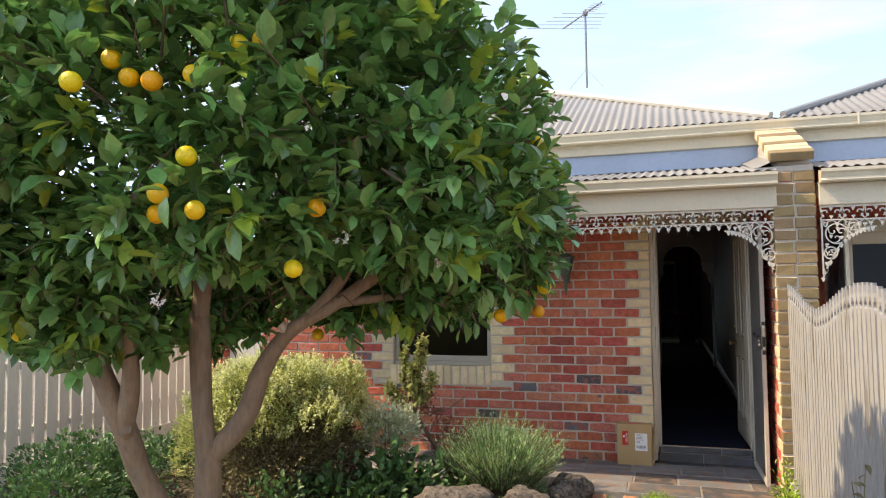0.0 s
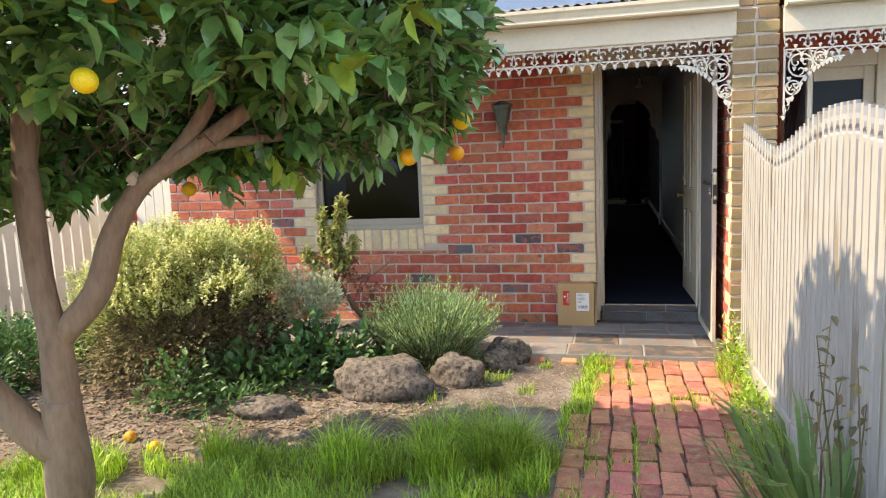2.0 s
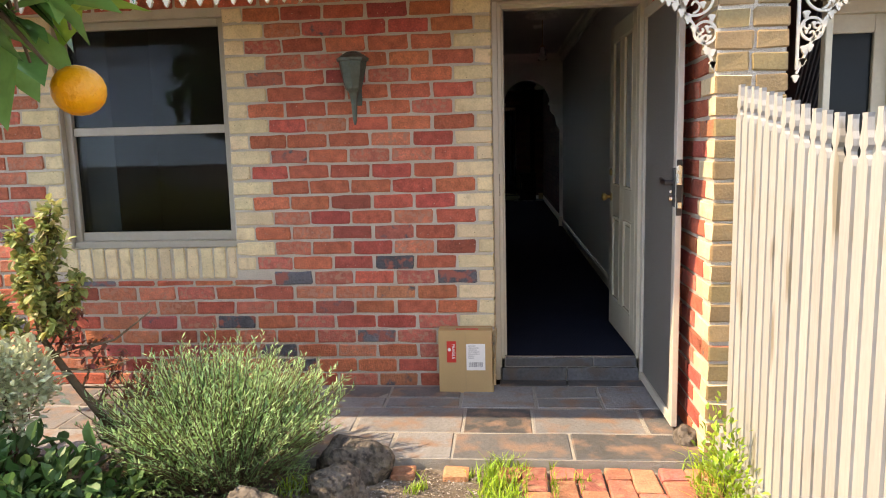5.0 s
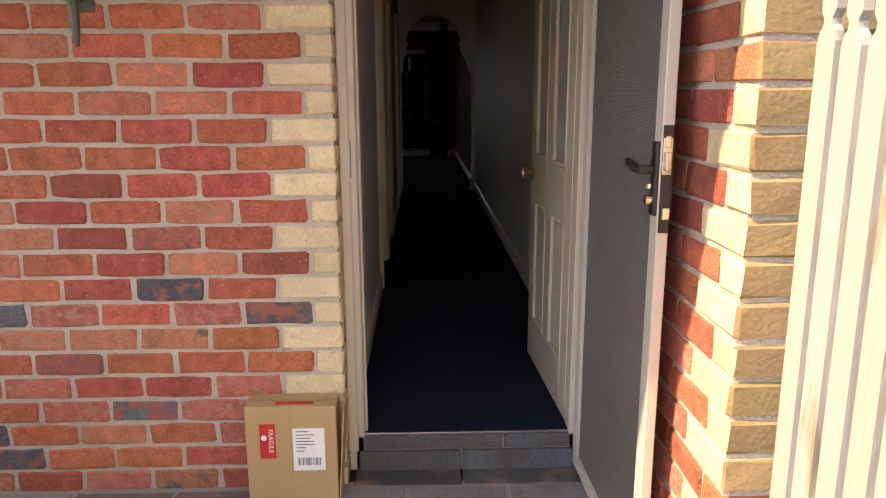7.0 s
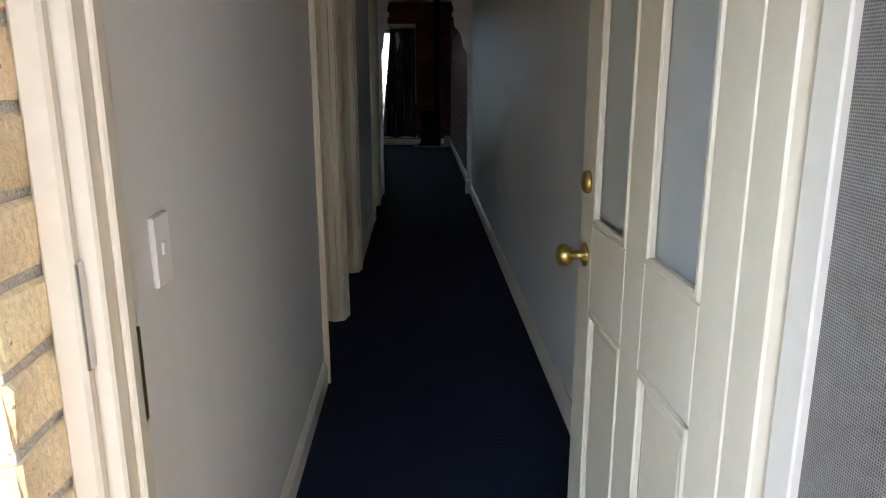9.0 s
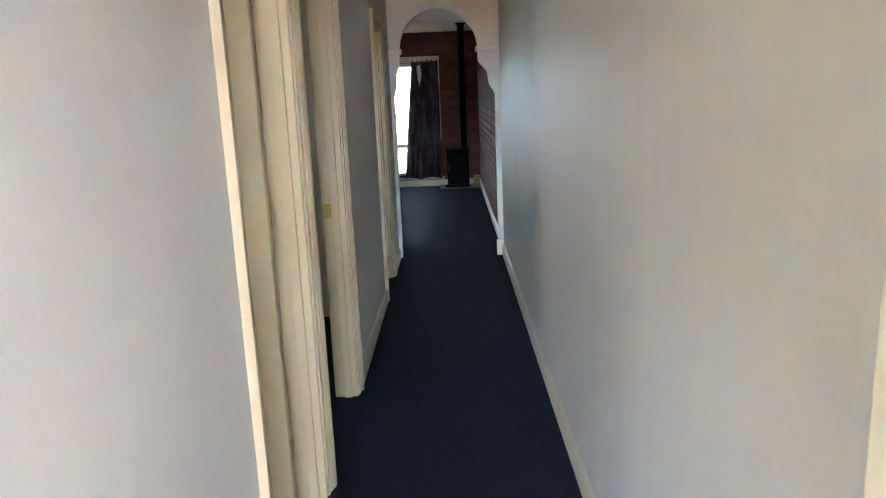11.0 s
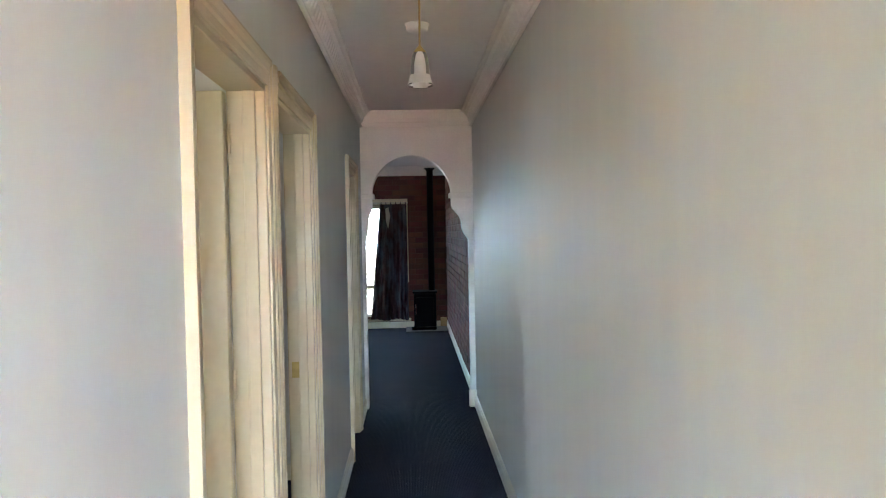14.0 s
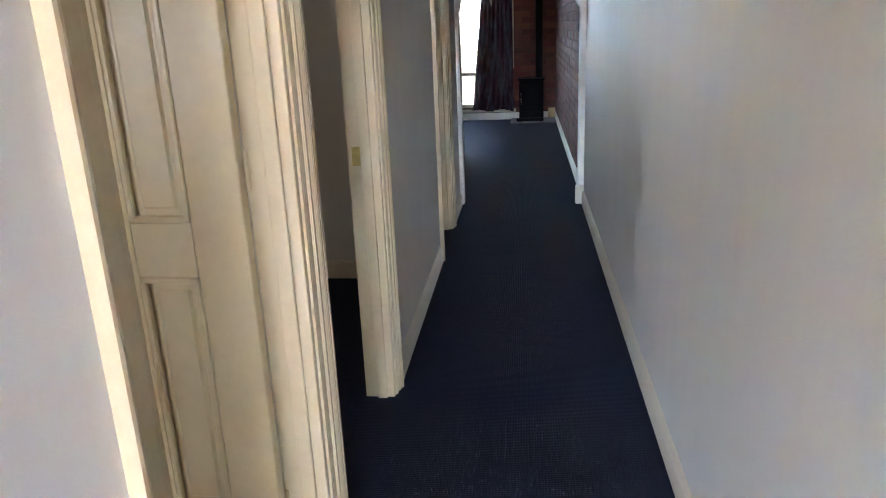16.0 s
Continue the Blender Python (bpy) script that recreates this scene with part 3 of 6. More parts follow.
# hall end wall with its arch
AX0, AX1 = 0.075, 0.775
AXC, AR, SPRING = (AX0 + AX1) / 2, (AX1 - AX0) / 2, 2.035
wall_arch = thing("wall_arch", (AXC, HALL_END, 0), "white plaster end wall with a moulded archway", "wall", kind="structure")
steps = 28
arc = [(AXC + AR * math.cos(math.pi * i / steps), SPRING + AR * math.sin(math.pi * i / steps)) for i in range(steps + 1)]
g = Geo()
top = CEIL
for (xa, za), (xb, zb) in zip(arc, arc[1:]):
    g.prism([(xa, za), (xb, zb), (xb, top), (xa, top)], "y", HALL_END, HALL_END + 0.11)
g.box(HALL_L, HALL_END, SPRING, AX0, HALL_END + 0.11, top)
g.box(AX1, HALL_END, SPRING, HALL_R, HALL_END + 0.11, top)
g.box(-3.6, HALL_END, 0.1, HALL_L - 0.0, HALL_END + 0.11, 2.9)
g.box(HALL_R, HALL_END, 0.1, LR_R + 0.1, HALL_END + 0.11, 2.9)
g.box(HALL_L, HALL_END, FLOOR, HALL_L + 0.03, HALL_END + 0.11, SPRING)
g.box(HALL_R - 0.045, HALL_END, FLOOR, HALL_R, HALL_END + 0.11, SPRING)
part("wall_panel", g, PLASTER, wall_arch)
# scrolled corbels under the springing, one each side
for sgn, x0, nm in ((1, HALL_L + 0.03, "corbel"), (-1, HALL_R - 0.045, "corbel")):
    reach = (AX0 - x0) if sgn > 0 else (x0 - AX1)
    o = [(x0, SPRING), (x0 + sgn * reach, SPRING)]
    for i in range(13):
        t = i / 12
        w = reach * (1 - t) ** 0.8 * (1 + 0.22 * math.sin(t * 9.0))
        o.append((x0 + sgn * min(max(w, 0.004), reach), SPRING - 0.03 - 0.36 * t))
    o.append((x0, SPRING - 0.40))
    part(nm, Geo().prism(o if sgn > 0 else o[::-1], "y", HALL_END + 0.005, HALL_END + 0.105), PLASTER, wall_arch)
    xa, xb = (HALL_L, AX0 + 0.02) if sgn > 0 else (AX1 - 0.02, HALL_R)
    part("impost", Geo().box(xa, HALL_END - 0.03, SPRING - 0.025, xb, HALL_END + 0.14, SPRING + 0.02, 0.006), PLASTER, wall_arch)
g = Geo()
for rr, dep in ((0.055, 0.022), (0.030, 0.036)):
    ring = [(AXC + (AR + rr / 2) * math.cos(math.pi * i / steps), SPRING + (AR + rr / 2) * math.sin(math.pi * i / steps)) for i in range(steps + 1)]
    g.ribbon(ring, rr, HALL_END - dep, HALL_END + 0.005)
part("arch_moulding", g, PLASTER, wall_arch)
g = Geo().box(HALL_L + 0.02, HALL_END - 0.025, CEIL - 0.14, HALL_R - 0.02, HALL_END, CEIL - 0.10, 0.006)
part("picture_moulding", g, PLASTER, wall_arch)
part("plinth_block", Geo().box(HALL_R - 0.065, HALL_END - 0.03, FLOOR, HALL_R, HALL_END + 0.01, FLOOR + 0.15, 0.006), SKIRT_PAINT, wall_arch)

# skirtings
SK = [(0, 0), (0.016, 0), (0.016, 0.075), (0.010, 0.088), (0.010, 0.096), (0.004, 0.105), (0, 0.105)]
g = Geo()
g.prism([(HALL_R - a, FLOOR + b) for a, b in SK][::-1], "y", 0.98, HALL_END - 0.03)
baseboard = thing("baseboard", (HALL_R, 3, FLOOR), "off-white painted timber skirting board", "skirting", kind="structure")
part("right_run", g, SKIRT_PAINT, baseboard)
edge = 0.30
for a, b in list(DOORS) + [(HALL_END - 0.02, 0)]:
    if a - 0.08 - edge > 0.05:
        g = Geo().prism([(HALL_L + p, FLOOR + q) for p, q in SK], "y", edge, a - 0.078 if b else a)
        part("left_run", g, SKIRT_PAINT, baseboard)
    edge = b + 0.078
part("living_run", Geo().prism([(LR_R - 0.008 - a, FLOOR + b) for a, b in SK][::-1], "y", HALL_END + 0.12, LR_END - 0.01), SKIRT_PAINT, baseboard)
part("window_wall_run", Geo().box(LR_L, LR_END - 0.025, FLOOR, LR_R - 0.03, LR_END - 0.008, FLOOR + 0.105, 0.004), SKIRT_PAINT, baseboard)
part("front_room_run", Geo().box(-3.4, 3.005, FLOOR, -0.15, 3.02, FLOOR + 0.105, 0.004), SKIRT_PAINT, baseboard)
part("second_room_run", Geo().box(-3.4, 5.335, FLOOR, -0.15, 5.35, FLOOR + 0.105, 0.004), SKIRT_PAINT, baseboard)

# cornices with a row of dentil leaves
CO = [(0, 0), (0, -0.155), (0.018, -0.155), (0.022, -0.135), (0.034, -0.125), (0.060, -0.055), (0.085, -0.040), (0.092, -0.020), (0.115, -0.016), (0.120, 0)]
CO = [(a * 0.74, b * 0.80) for a, b in CO]
for nm, x, s in (("cornice_left", HALL_L, 1), ("cornice_right", HALL_R, -1)):
    c = thing(nm, (x, 3.6, CEIL), "white plaster cornice with a row of raised tongues", "cornice", kind="structure")
    o = [(x + s * a, CEIL + b) for a, b in CO]
    part("cove", Geo().prism(o if s < 0 else o[::-1], "y", 0.2, HALL_END), PLASTER, c)
    bars = Geo()
    for i in range(96):
        y = 0.28 + i * 0.071
        bars.add([(x + s * 0.022, y, CEIL - 0.106), (x + s * 0.022, y + 0.020, CEIL - 0.106), (x + s * 0.046, y + 0.020, CEIL - 0.040), (x + s * 0.046, y, CEIL - 0.040),
                  (x + s * 0.030, y + 0.006, CEIL - 0.100), (x + s * 0.030, y + 0.014, CEIL - 0.100), (x + s * 0.050, y + 0.014, CEIL - 0.046), (x + s * 0.050, y + 0.006, CEIL - 0.046)],
                 [(4, 5, 6, 7), (0, 1, 5, 4), (1, 2, 6, 5), (2, 3, 7, 6), (3, 0, 4, 7)])
    beads = Geo()
    for i in range(310):
        y = 0.25 + i * 0.022
        beads.box(x + s * 0.066, y, CEIL - 0.028, x + s * 0.084, y + 0.013, CEIL - 0.010)
    part("bead_row", beads, PLASTER, c, kind="stuff")
    part("lower_fillet", Geo().box(x, 0.2, CEIL - 0.140, x + s * 0.024, HALL_END, CEIL - 0.122, 0.004), PLASTER, c)
    part("tongues", bars, PLASTER, c, kind="stuff")
part("end_run", Geo().prism([(HALL_END - a * 0.5, CEIL + b * 0.55) for a, b in CO], "x", HALL_L + 0.1, HALL_R - 0.1), PLASTER, wall_arch)
cornice_living = solo("cornice_living", Geo().prism([(LR_END - a * 1.2, LR_CEIL + b * 1.2) for a, b in CO], "x", LR_L, LR_R), PLASTER, "plain white cove cornice in the living room", "cornice", kind="structure")
cornice_living_right = solo("cornice_living_side", Geo().prism([(LR_R - a * 1.2, LR_CEIL + b * 1.2) for a, b in CO], "y", HALL_END + 0.11, LR_END), PLASTER, "plain white cove cornice along the brick wall", "cornice", kind="structure")

# porch of slate
g = Geo().box(-4.16, -1.02, -0.12, 0.95, 0.02, 0.0025)
porch = thing("porch_floor", (-1.6, -0.5, 0), "grey and rust slate paving on the porch", "paving", kind="structure")
part("bed", g, SLATE_JOINT, porch)
step = thing("door_step", (0.43, 0.05, 0), "low slate-faced doorstep below the front door", "step", kind="structure")
part("riser", Geo().box(0.0, 0.112, -0.006, 0.852, 0.20, 0.140, 0.003), SLATE_JOINT, step)
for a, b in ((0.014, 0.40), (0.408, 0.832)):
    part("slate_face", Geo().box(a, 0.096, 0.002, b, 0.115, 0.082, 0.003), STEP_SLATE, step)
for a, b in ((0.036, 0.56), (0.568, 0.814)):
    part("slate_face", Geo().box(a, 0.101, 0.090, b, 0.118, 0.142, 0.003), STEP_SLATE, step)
part("slate_tread", Geo().box(0.0, -0.012, -0.02, 0.40, 0.095, 0.006, 0.003), SLATE, step)
part("slate_tread", Geo().box(0.408, -0.012, -0.02, 0.852, 0.095, 0.006, 0.003), SLATE, step)
part("carpet_edge", Geo().box(0.034, 0.122, 0.140, 0.817, 0.196, 0.150, 0.002), CARPET, step)
part("carpet_strip", Geo().box(0.034, 0.112, 0.140, 0.817, 0.122, 0.152, 0.002), CHROME, step)


# ---- veranda, roof and joinery of the front ----
def corrugated(x0, x1, y0, z0, y1, z1, pitch=0.076, amp=0.009, per=8):
    """A corrugated sheet from the eave line (y0, z0) to (y1, z1)."""
    n = int((x1 - x0) / pitch * per)
    vs, fs = [], []
    for i in range(n + 1):
        x = x0 + (x1 - x0) * i / n
        h = amp * math.sin(2 * math.pi * (x - x0) / pitch)
        vs += [(x, y0, z0 + h), (x, y1, z1 + h), (x, y0, z0 + h - 0.002), (x, y1, z1 + h - 0.002)]
    for i in range(n):
        a, b = 4 * i, 4 * i + 4
        fs += [(a, b, b + 1, a + 1), (a + 2, a + 3, b + 3, b + 2), (a, a + 2, b + 2, b)]
    return Geo().add(vs, fs)


GUT = [(0, 0), (-0.095, 0), (-0.102, 0.012), (-0.088, 0.03), (-0.100, 0.06), (-0.112, 0.075), (-0.112, 0.098), (-0.100, 0.100), (-0.100, 0.080), (-0.012, 0.080), (-0.012, 0.1), (0, 0.1)]


def veranda(name, x0, x1):
    v = thing(name, ((x0 + x1) / 2, -0.95, 2.2), "cream painted veranda with corrugated metal roof and gutter", "veranda", kind="structure")
    part("beam", Geo().box(x0, -0.985, 2.235, x1, -0.93, 2.40, 0.004), CREAM_PAINT, v)
    part("gutter", Geo().prism([(-0.985 + a, 2.40 + b) for a, b in GUT][::-1], "x", x0, x1), CREAM_PAINT, v)
    part("roof_sheet", corrugated(x0, x1, -1.06, 2.515, 0.03, 2.72), ROOF_METAL, v, smooth=True)
    part("soffit", Geo().box(x0, -0.93, 2.40, x1, 0.0, 2.42), CREAM_PAINT, v)
    part("flashing", Geo().add([(x0, -0.03, 2.715), (x1, -0.03, 2.715), (x1, -0.012, 2.895), (x0, -0.012, 2.895), (x0, 0.0, 2.715), (x1, 0.0, 2.715), (x1, 0.0, 2.895), (x0, 0.0, 2.895)],
                               [(0, 1, 2, 3), (4, 7, 6, 5), (0, 4, 5, 1), (3, 2, 6, 7)]), FLASHING, v)
    return v


veranda("veranda_own", -4.3, 0.95)
veranda("veranda_next", 1.245, 5.5)
part_wall_flash = solo("apron_flashing", Geo().add([(0.80, -0.98, 2.535), (0.955, -0.98, 2.60), (0.955, -0.02, 2.80), (0.80, -0.02, 2.735)], [(0, 1, 2, 3)]).box(0.80, -0.985, 2.52, 0.955, -0.97, 2.545), ROOF_METAL,
                       "grey metal apron flashing beside the pier", "flashing", kind="structure")
eave = thing("eave", (0, -0.1, 2.9), "cream fascia and gutter along the main roof", "gutter", kind="structure")
part("fascia", Geo().box(-4.4, -0.05, 2.895, 5.5, 0.0, 3.02, 0.004), CREAM_PAINT, eave)
part("gutter", Geo().prism([(-0.05 + a, 2.995 + b) for a, b in GUT][::-1], "x", -4.5, 5.5), CREAM_PAINT, eave)
part("gutter_joiner", Geo().box(1.72, -0.166, 2.992, 1.735, -0.05, 3.10, 0.003), CREAM_PAINT, eave)


def hip(name, x0, x1, hip_side, rise=0.44, run=3.0):
    """Front slope of a hipped roof; its hip runs up from the corner at hip_side."""
    r = thing(name, ((x0 + x1) / 2, 0, 3.1), "pale grey corrugated metal hip roof", "roof", kind="structure")
    n = int((x1 - x0) / 0.076 * 6)
    vs, fs = [], []
    for i in range(n + 1):
        x = x0 + (x1 - x0) * i / n
        s = min(run, abs(x - hip_side))
        h = 0.010 * math.sin(2 * math.pi * x / 0.076)
        vs += [(x, -0.14, 3.105 + h), (x, -0.14 + s, 3.105 + s * rise + h), (x, -0.14, 3.103 + h), (x, -0.14 + s, 3.103 + s * rise + h)]
    for i in range(n):
        a, b = 4 * i, 4 * i + 4
        fs += [(a, b, b + 1, a + 1), (a + 2, a + 3, b + 3, b + 2), (a, a + 2, b + 2, b)]
    part("front_slope", Geo().add(vs, fs), ROOF_METAL, r, smooth=True)
    sg = -1 if hip_side == x1 else 1
    top = (hip_side + sg * run, -0.14 + run, 3.125 + run * rise)
    back = (hip_side, -0.14 + 2 * run, 3.105)
    part("side_slope", Geo().add([(hip_side, -0.14, 3.105), top, back], [(0, 1, 2)]), ROOF_METAL, r)
    part("hip_cap", Geo().tube([(hip_side + sg * 0.05, -0.10, 3.14), (top[0], top[1], top[2] + 0.01)], 0.035, 8), FRAME_WHITE if sg < 0 else ROOF_METAL, r)
    far = x0 if sg < 0 else x1
    part("ridge_cap", Geo().tube([(top[0], top[1], top[2] + 0.01), (far, top[1], top[2] + 0.01)], 0.035, 8), ROOF_METAL, r)
    part("rear_slope", Geo().add([(top[0], top[1], top[2]), (far, top[1], top[2]), (far, back[1], 3.1), back], [(0, 1, 2, 3)]), ROOF_METAL, r)
    return r


hip("roof_own", -5.2, 1.10, 1.10)
hip("roof_next", 1.10, 7.0, 1.10)

# aerial
aer = thing("tv_antenna", (-1.0, 3.0, 4.3), "rooftop television aerial on a thin steel mast", "antenna")
AX, AY, AZ = -0.84, 2.86, 5.40
part("mast", Geo().tube([(AX, AY, 4.36), (AX, AY, AZ + 0.05)], 0.014, 8), GALV, aer)
boom_d = Vector((0.62, -0.70, 0.05)).normalized()
b0 = Vector((AX, AY, AZ)) - boom_d * 0.55
part("boom", Geo().tube([b0, b0 + boom_d * 0.92], 0.012, 6), GALV, aer)
el_d = Vector((0.72, 0.64, 0.14)).normalized()
for i, ln in enumerate((1.25, 1.15, 0.95, 0.9, 0.75, 0.22, 0.22, 0.2, 0.2, 0.2)):
    c = b0 + boom_d * (0.02 + 0.13 * i if i < 5 else 0.62 + 0.06 * (i - 5))
    part("element", Geo().tube([c - el_d * ln / 2, c + el_d * ln / 2], 0.005, 5), CHROME, aer)
for dx in (-0.22, 0.22):
    part("guy_wire", Geo().tube([(AX, AY, 4.62), (AX + dx, AY - 0.1, 4.34)], 0.003, 4), GALV, aer)
part("clamp", Geo().box(AX - 0.03, AY - 0.03, AZ - 0.03, AX + 0.03, AY + 0.03, AZ + 0.03, 0.005), GALV, aer)


# iron lacework
def spiral(cx, cz, r0, r1, a0, a1, n=16):
    return [(cx + (r0 + (r1 - r0) * i / n) * math.cos(a0 + (a1 - a0) * i / n), cz + (r0 + (r1 - r0) * i / n) * math.sin(a0 + (a1 - a0) * i / n)) for i in range(n + 1)]


def trefoil(g, x, z, s, y0, y1):
    """A small cast leaf that hangs from the band."""
    o = [(0, 0.3), (0.45, 0.25), (0.62, -0.05), (0.38, -0.25), (0.30, -0.62), (0, -1.0), (-0.30, -0.62), (-0.38, -0.25), (-0.62, -0.05), (-0.45, 0.25)]
    g.prism([(x + a * s, z + b * s) for a, b in o], "y", y0, y1)


Y0, Y1 = -0.962, -0.950
MOT = 0.150
mot = Geo()
for k in (-1, 1):
    mot.ribbon(spiral(k * 0.037, 0.058, 0.034, 0.008, math.pi * (0.5 - 0.9 * k), math.pi * (0.5 - 0.9 * k) + k * 4.6), 0.0085, Y0, Y1)
    mot.ribbon([(k * 0.075, 0.012), (k * 0.058, 0.030), (k * 0.066, 0.062), (k * 0.072, 0.098)], 0.009, Y0, Y1)
    trefoil(mot, k * 0.058, 0.040, 0.017, Y0 - 0.002, Y1)
trefoil(mot, 0, 0.092, 0.022, Y0 - 0.003, Y1)
trefoil(mot, 0, 0.030, 0.020, Y0 - 0.003, Y1)
for k in (-0.0375, 0.0375):
    mot.ribbon([(k - 0.037, 0.004), (k - 0.012, -0.014), (k, -0.024), (k + 0.012, -0.014), (k + 0.037, 0.004)], 0.008, Y0, Y1)
    trefoil(mot, k, -0.028, 0.026, Y0 - 0.002, Y1)
MOTIF = mot.mesh("lace_motif")


def bracket_geo(sg):
    g = Geo()
    g.ribbon([(0, 0.0), (0, -0.41)], 0.012, Y0, Y1)
    curve = [(sg * 0.37 * (1 - t), -0.035 - 0.37 * t ** 1.9 * (0.25 + 0.75 * t) - 0.02) for t in [i / 14 for i in range(15)]]
    g.ribbon(curve, 0.010, Y0, Y1)
    for (x, z) in curve[1::1]:
        trefoil(g, x - sg * 0.004, z - 0.012, 0.026, Y0 - 0.002, Y1)
    for cx, cz, r in ((0.10, -0.10, 0.075), (0.055, -0.245, 0.045), (0.215, -0.062, 0.040)):
        g.ribbon(spiral(sg * cx, cz, r, r, 0, 6.28, 22), 0.010, Y0, Y1)
        for a in (0.4, 2.5, 4.6):
            g.ribbon(spiral(sg * cx + r * 0.45 * math.cos(a), cz + r * 0.45 * math.sin(a), r * 0.42, r * 0.08, a, a + 4.8, 12), 0.008, Y0, Y1)
            trefoil(g, sg * cx + r * 0.55 * math.cos(a + 1), cz + r * 0.55 * math.sin(a + 1), r * 0.30, Y0 - 0.002, Y1)
    for cx, cz in ((0.02, -0.02), (0.03, -0.18), (0.025, -0.32), (0.17, -0.02), (0.29, -0.03), (0.02, -0.37)):
        trefoil(g, sg * cx, cz, 0.026, Y0 - 0.002, Y1)
    return g


def lacework(name, x0, x1, ends):
    t = thing(name, ((x0 + x1) / 2, -0.956, 2.1), "cream cast-iron lacework frieze hanging under the veranda beam", "lacework", "veranda lacework")
    part("top_rail", Geo().box(x0, Y0 - 0.004, 2.218, x1, Y1 + 0.004, 2.235), LACE_PAINT, t)
    part("lower_rail", Geo().box(x0, Y0 - 0.003, 2.118, x1, Y1 + 0.003, 2.128), LACE_PAINT, t)
    n = int((x1 - x0) / MOT)
    for i in range(n):
        o = part("lace_panel", MOTIF, LACE_PAINT, t)
        o.location = (x0 + (x1 - x0) * (i + 0.5) / n, 0, 2.120)
    for x, sg in ends:
        g = bracket_geo(sg)
        g.v = [(a + x, b, c + 2.118) for a, b, c in g.v]
        part("bracket", g, LACE_PAINT, t)
    return t


lacework("lacework", -4.2, 0.945, ((0.938, -1),))
lacework("lacework", 1.25, 5.0, ((1.258, 1),))

# window of the front room
window_1 = thing("window_1", (-2.08, 0.08, WIN_B), "aluminium double-hung window with dark glass and a part-drawn blind", "window", kind="structure")
fr = 0.045
for nm, b in (("jamb", (WIN_L, 0.05, WIN_B, WIN_L + fr, 0.13, WIN_T)), ("jamb", (WIN_R - fr, 0.05, WIN_B, WIN_R, 0.13, WIN_T)),
              ("head", (WIN_L + fr, 0.05, WIN_T - fr, WIN_R - fr, 0.13, WIN_T)), ("window_sill", (WIN_L, 0.03, WIN_B - 0.012, WIN_R, 0.13, WIN_B + 0.03)),
              ("sash_rail", (WIN_L + fr, 0.06, WIN_B + 0.03, WIN_R - fr, 0.11, WIN_B + 0.085)), ("meeting_rail", (WIN_L + fr, 0.06, 1.54, WIN_R - fr, 0.11, 1.59))):
    part(nm, Geo().box(*b, 0.004), WINDOW_FRAME, window_1)
for z0, z1 in ((WIN_B + 0.085, 1.54), (1.59, WIN_T - fr)):
    pane = part("pane", Geo().box(WIN_L + fr, 0.083, z0, WIN_R - fr, 0.088, z1), TINT, window_1)
    pane.visible_shadow = False
part("curtain_edge", Geo().add([(WIN_L + 0.05 + 0.012 * (i % 2) + 0.024 * i, 0.16 + 0.03 * (i % 2), z) for z in (WIN_B, WIN_T) for i in range(9)],
                               [(i, i + 1, 10 + i, 9 + i) for i in range(8)]), BLIND, window_1, "pale curtain drawn to one edge")

# front door frame
door_frame = thing("door_frame", (0.43, 0.08, 0.1), "ivory painted timber front door frame", "door frame", kind="structure")
part("jamb", Geo().box(-0.024, 0.112, 0.0, 0.034, 0.198, 2.235, 0.004), DOOR_PAINT, door_frame)
part("jamb", Geo().box(0.815, 0.112, 0.0, 0.852, 0.198, 2.235, 0.004), DOOR_PAINT, door_frame)
part("head", Geo().box(0.034, 0.112, 2.195, 0.815, 0.198, 2.235, 0.004), DOOR_PAINT, door_frame)
part("stop", Geo().box(0.034, 0.140, 0.142, 0.045, 0.165, 2.195, 0.003), DOOR_PAINT, door_frame)
part("outer_bead", Geo().box(-0.024, 0.092, 0.084, 0.012, 0.113, 2.235, 0.005), DOOR_PAINT, door_frame)
part("outer_head", Geo().box(0.012, 0.092, 2.212, 0.852, 0.113, 2.235, 0.005), DOOR_PAINT, door_frame)
part("strike_plate", Geo().box(0.0335, 0.168, 1.02, 0.037, 0.194, 1.15, 0.001), BRASS, door_frame)
part("strike_plate", Geo().box(0.011, 0.094, 1.13, 0.016, 0.112, 1.26, 0.002), CHROME, door_frame, "worn steel strike plate of the screen door")


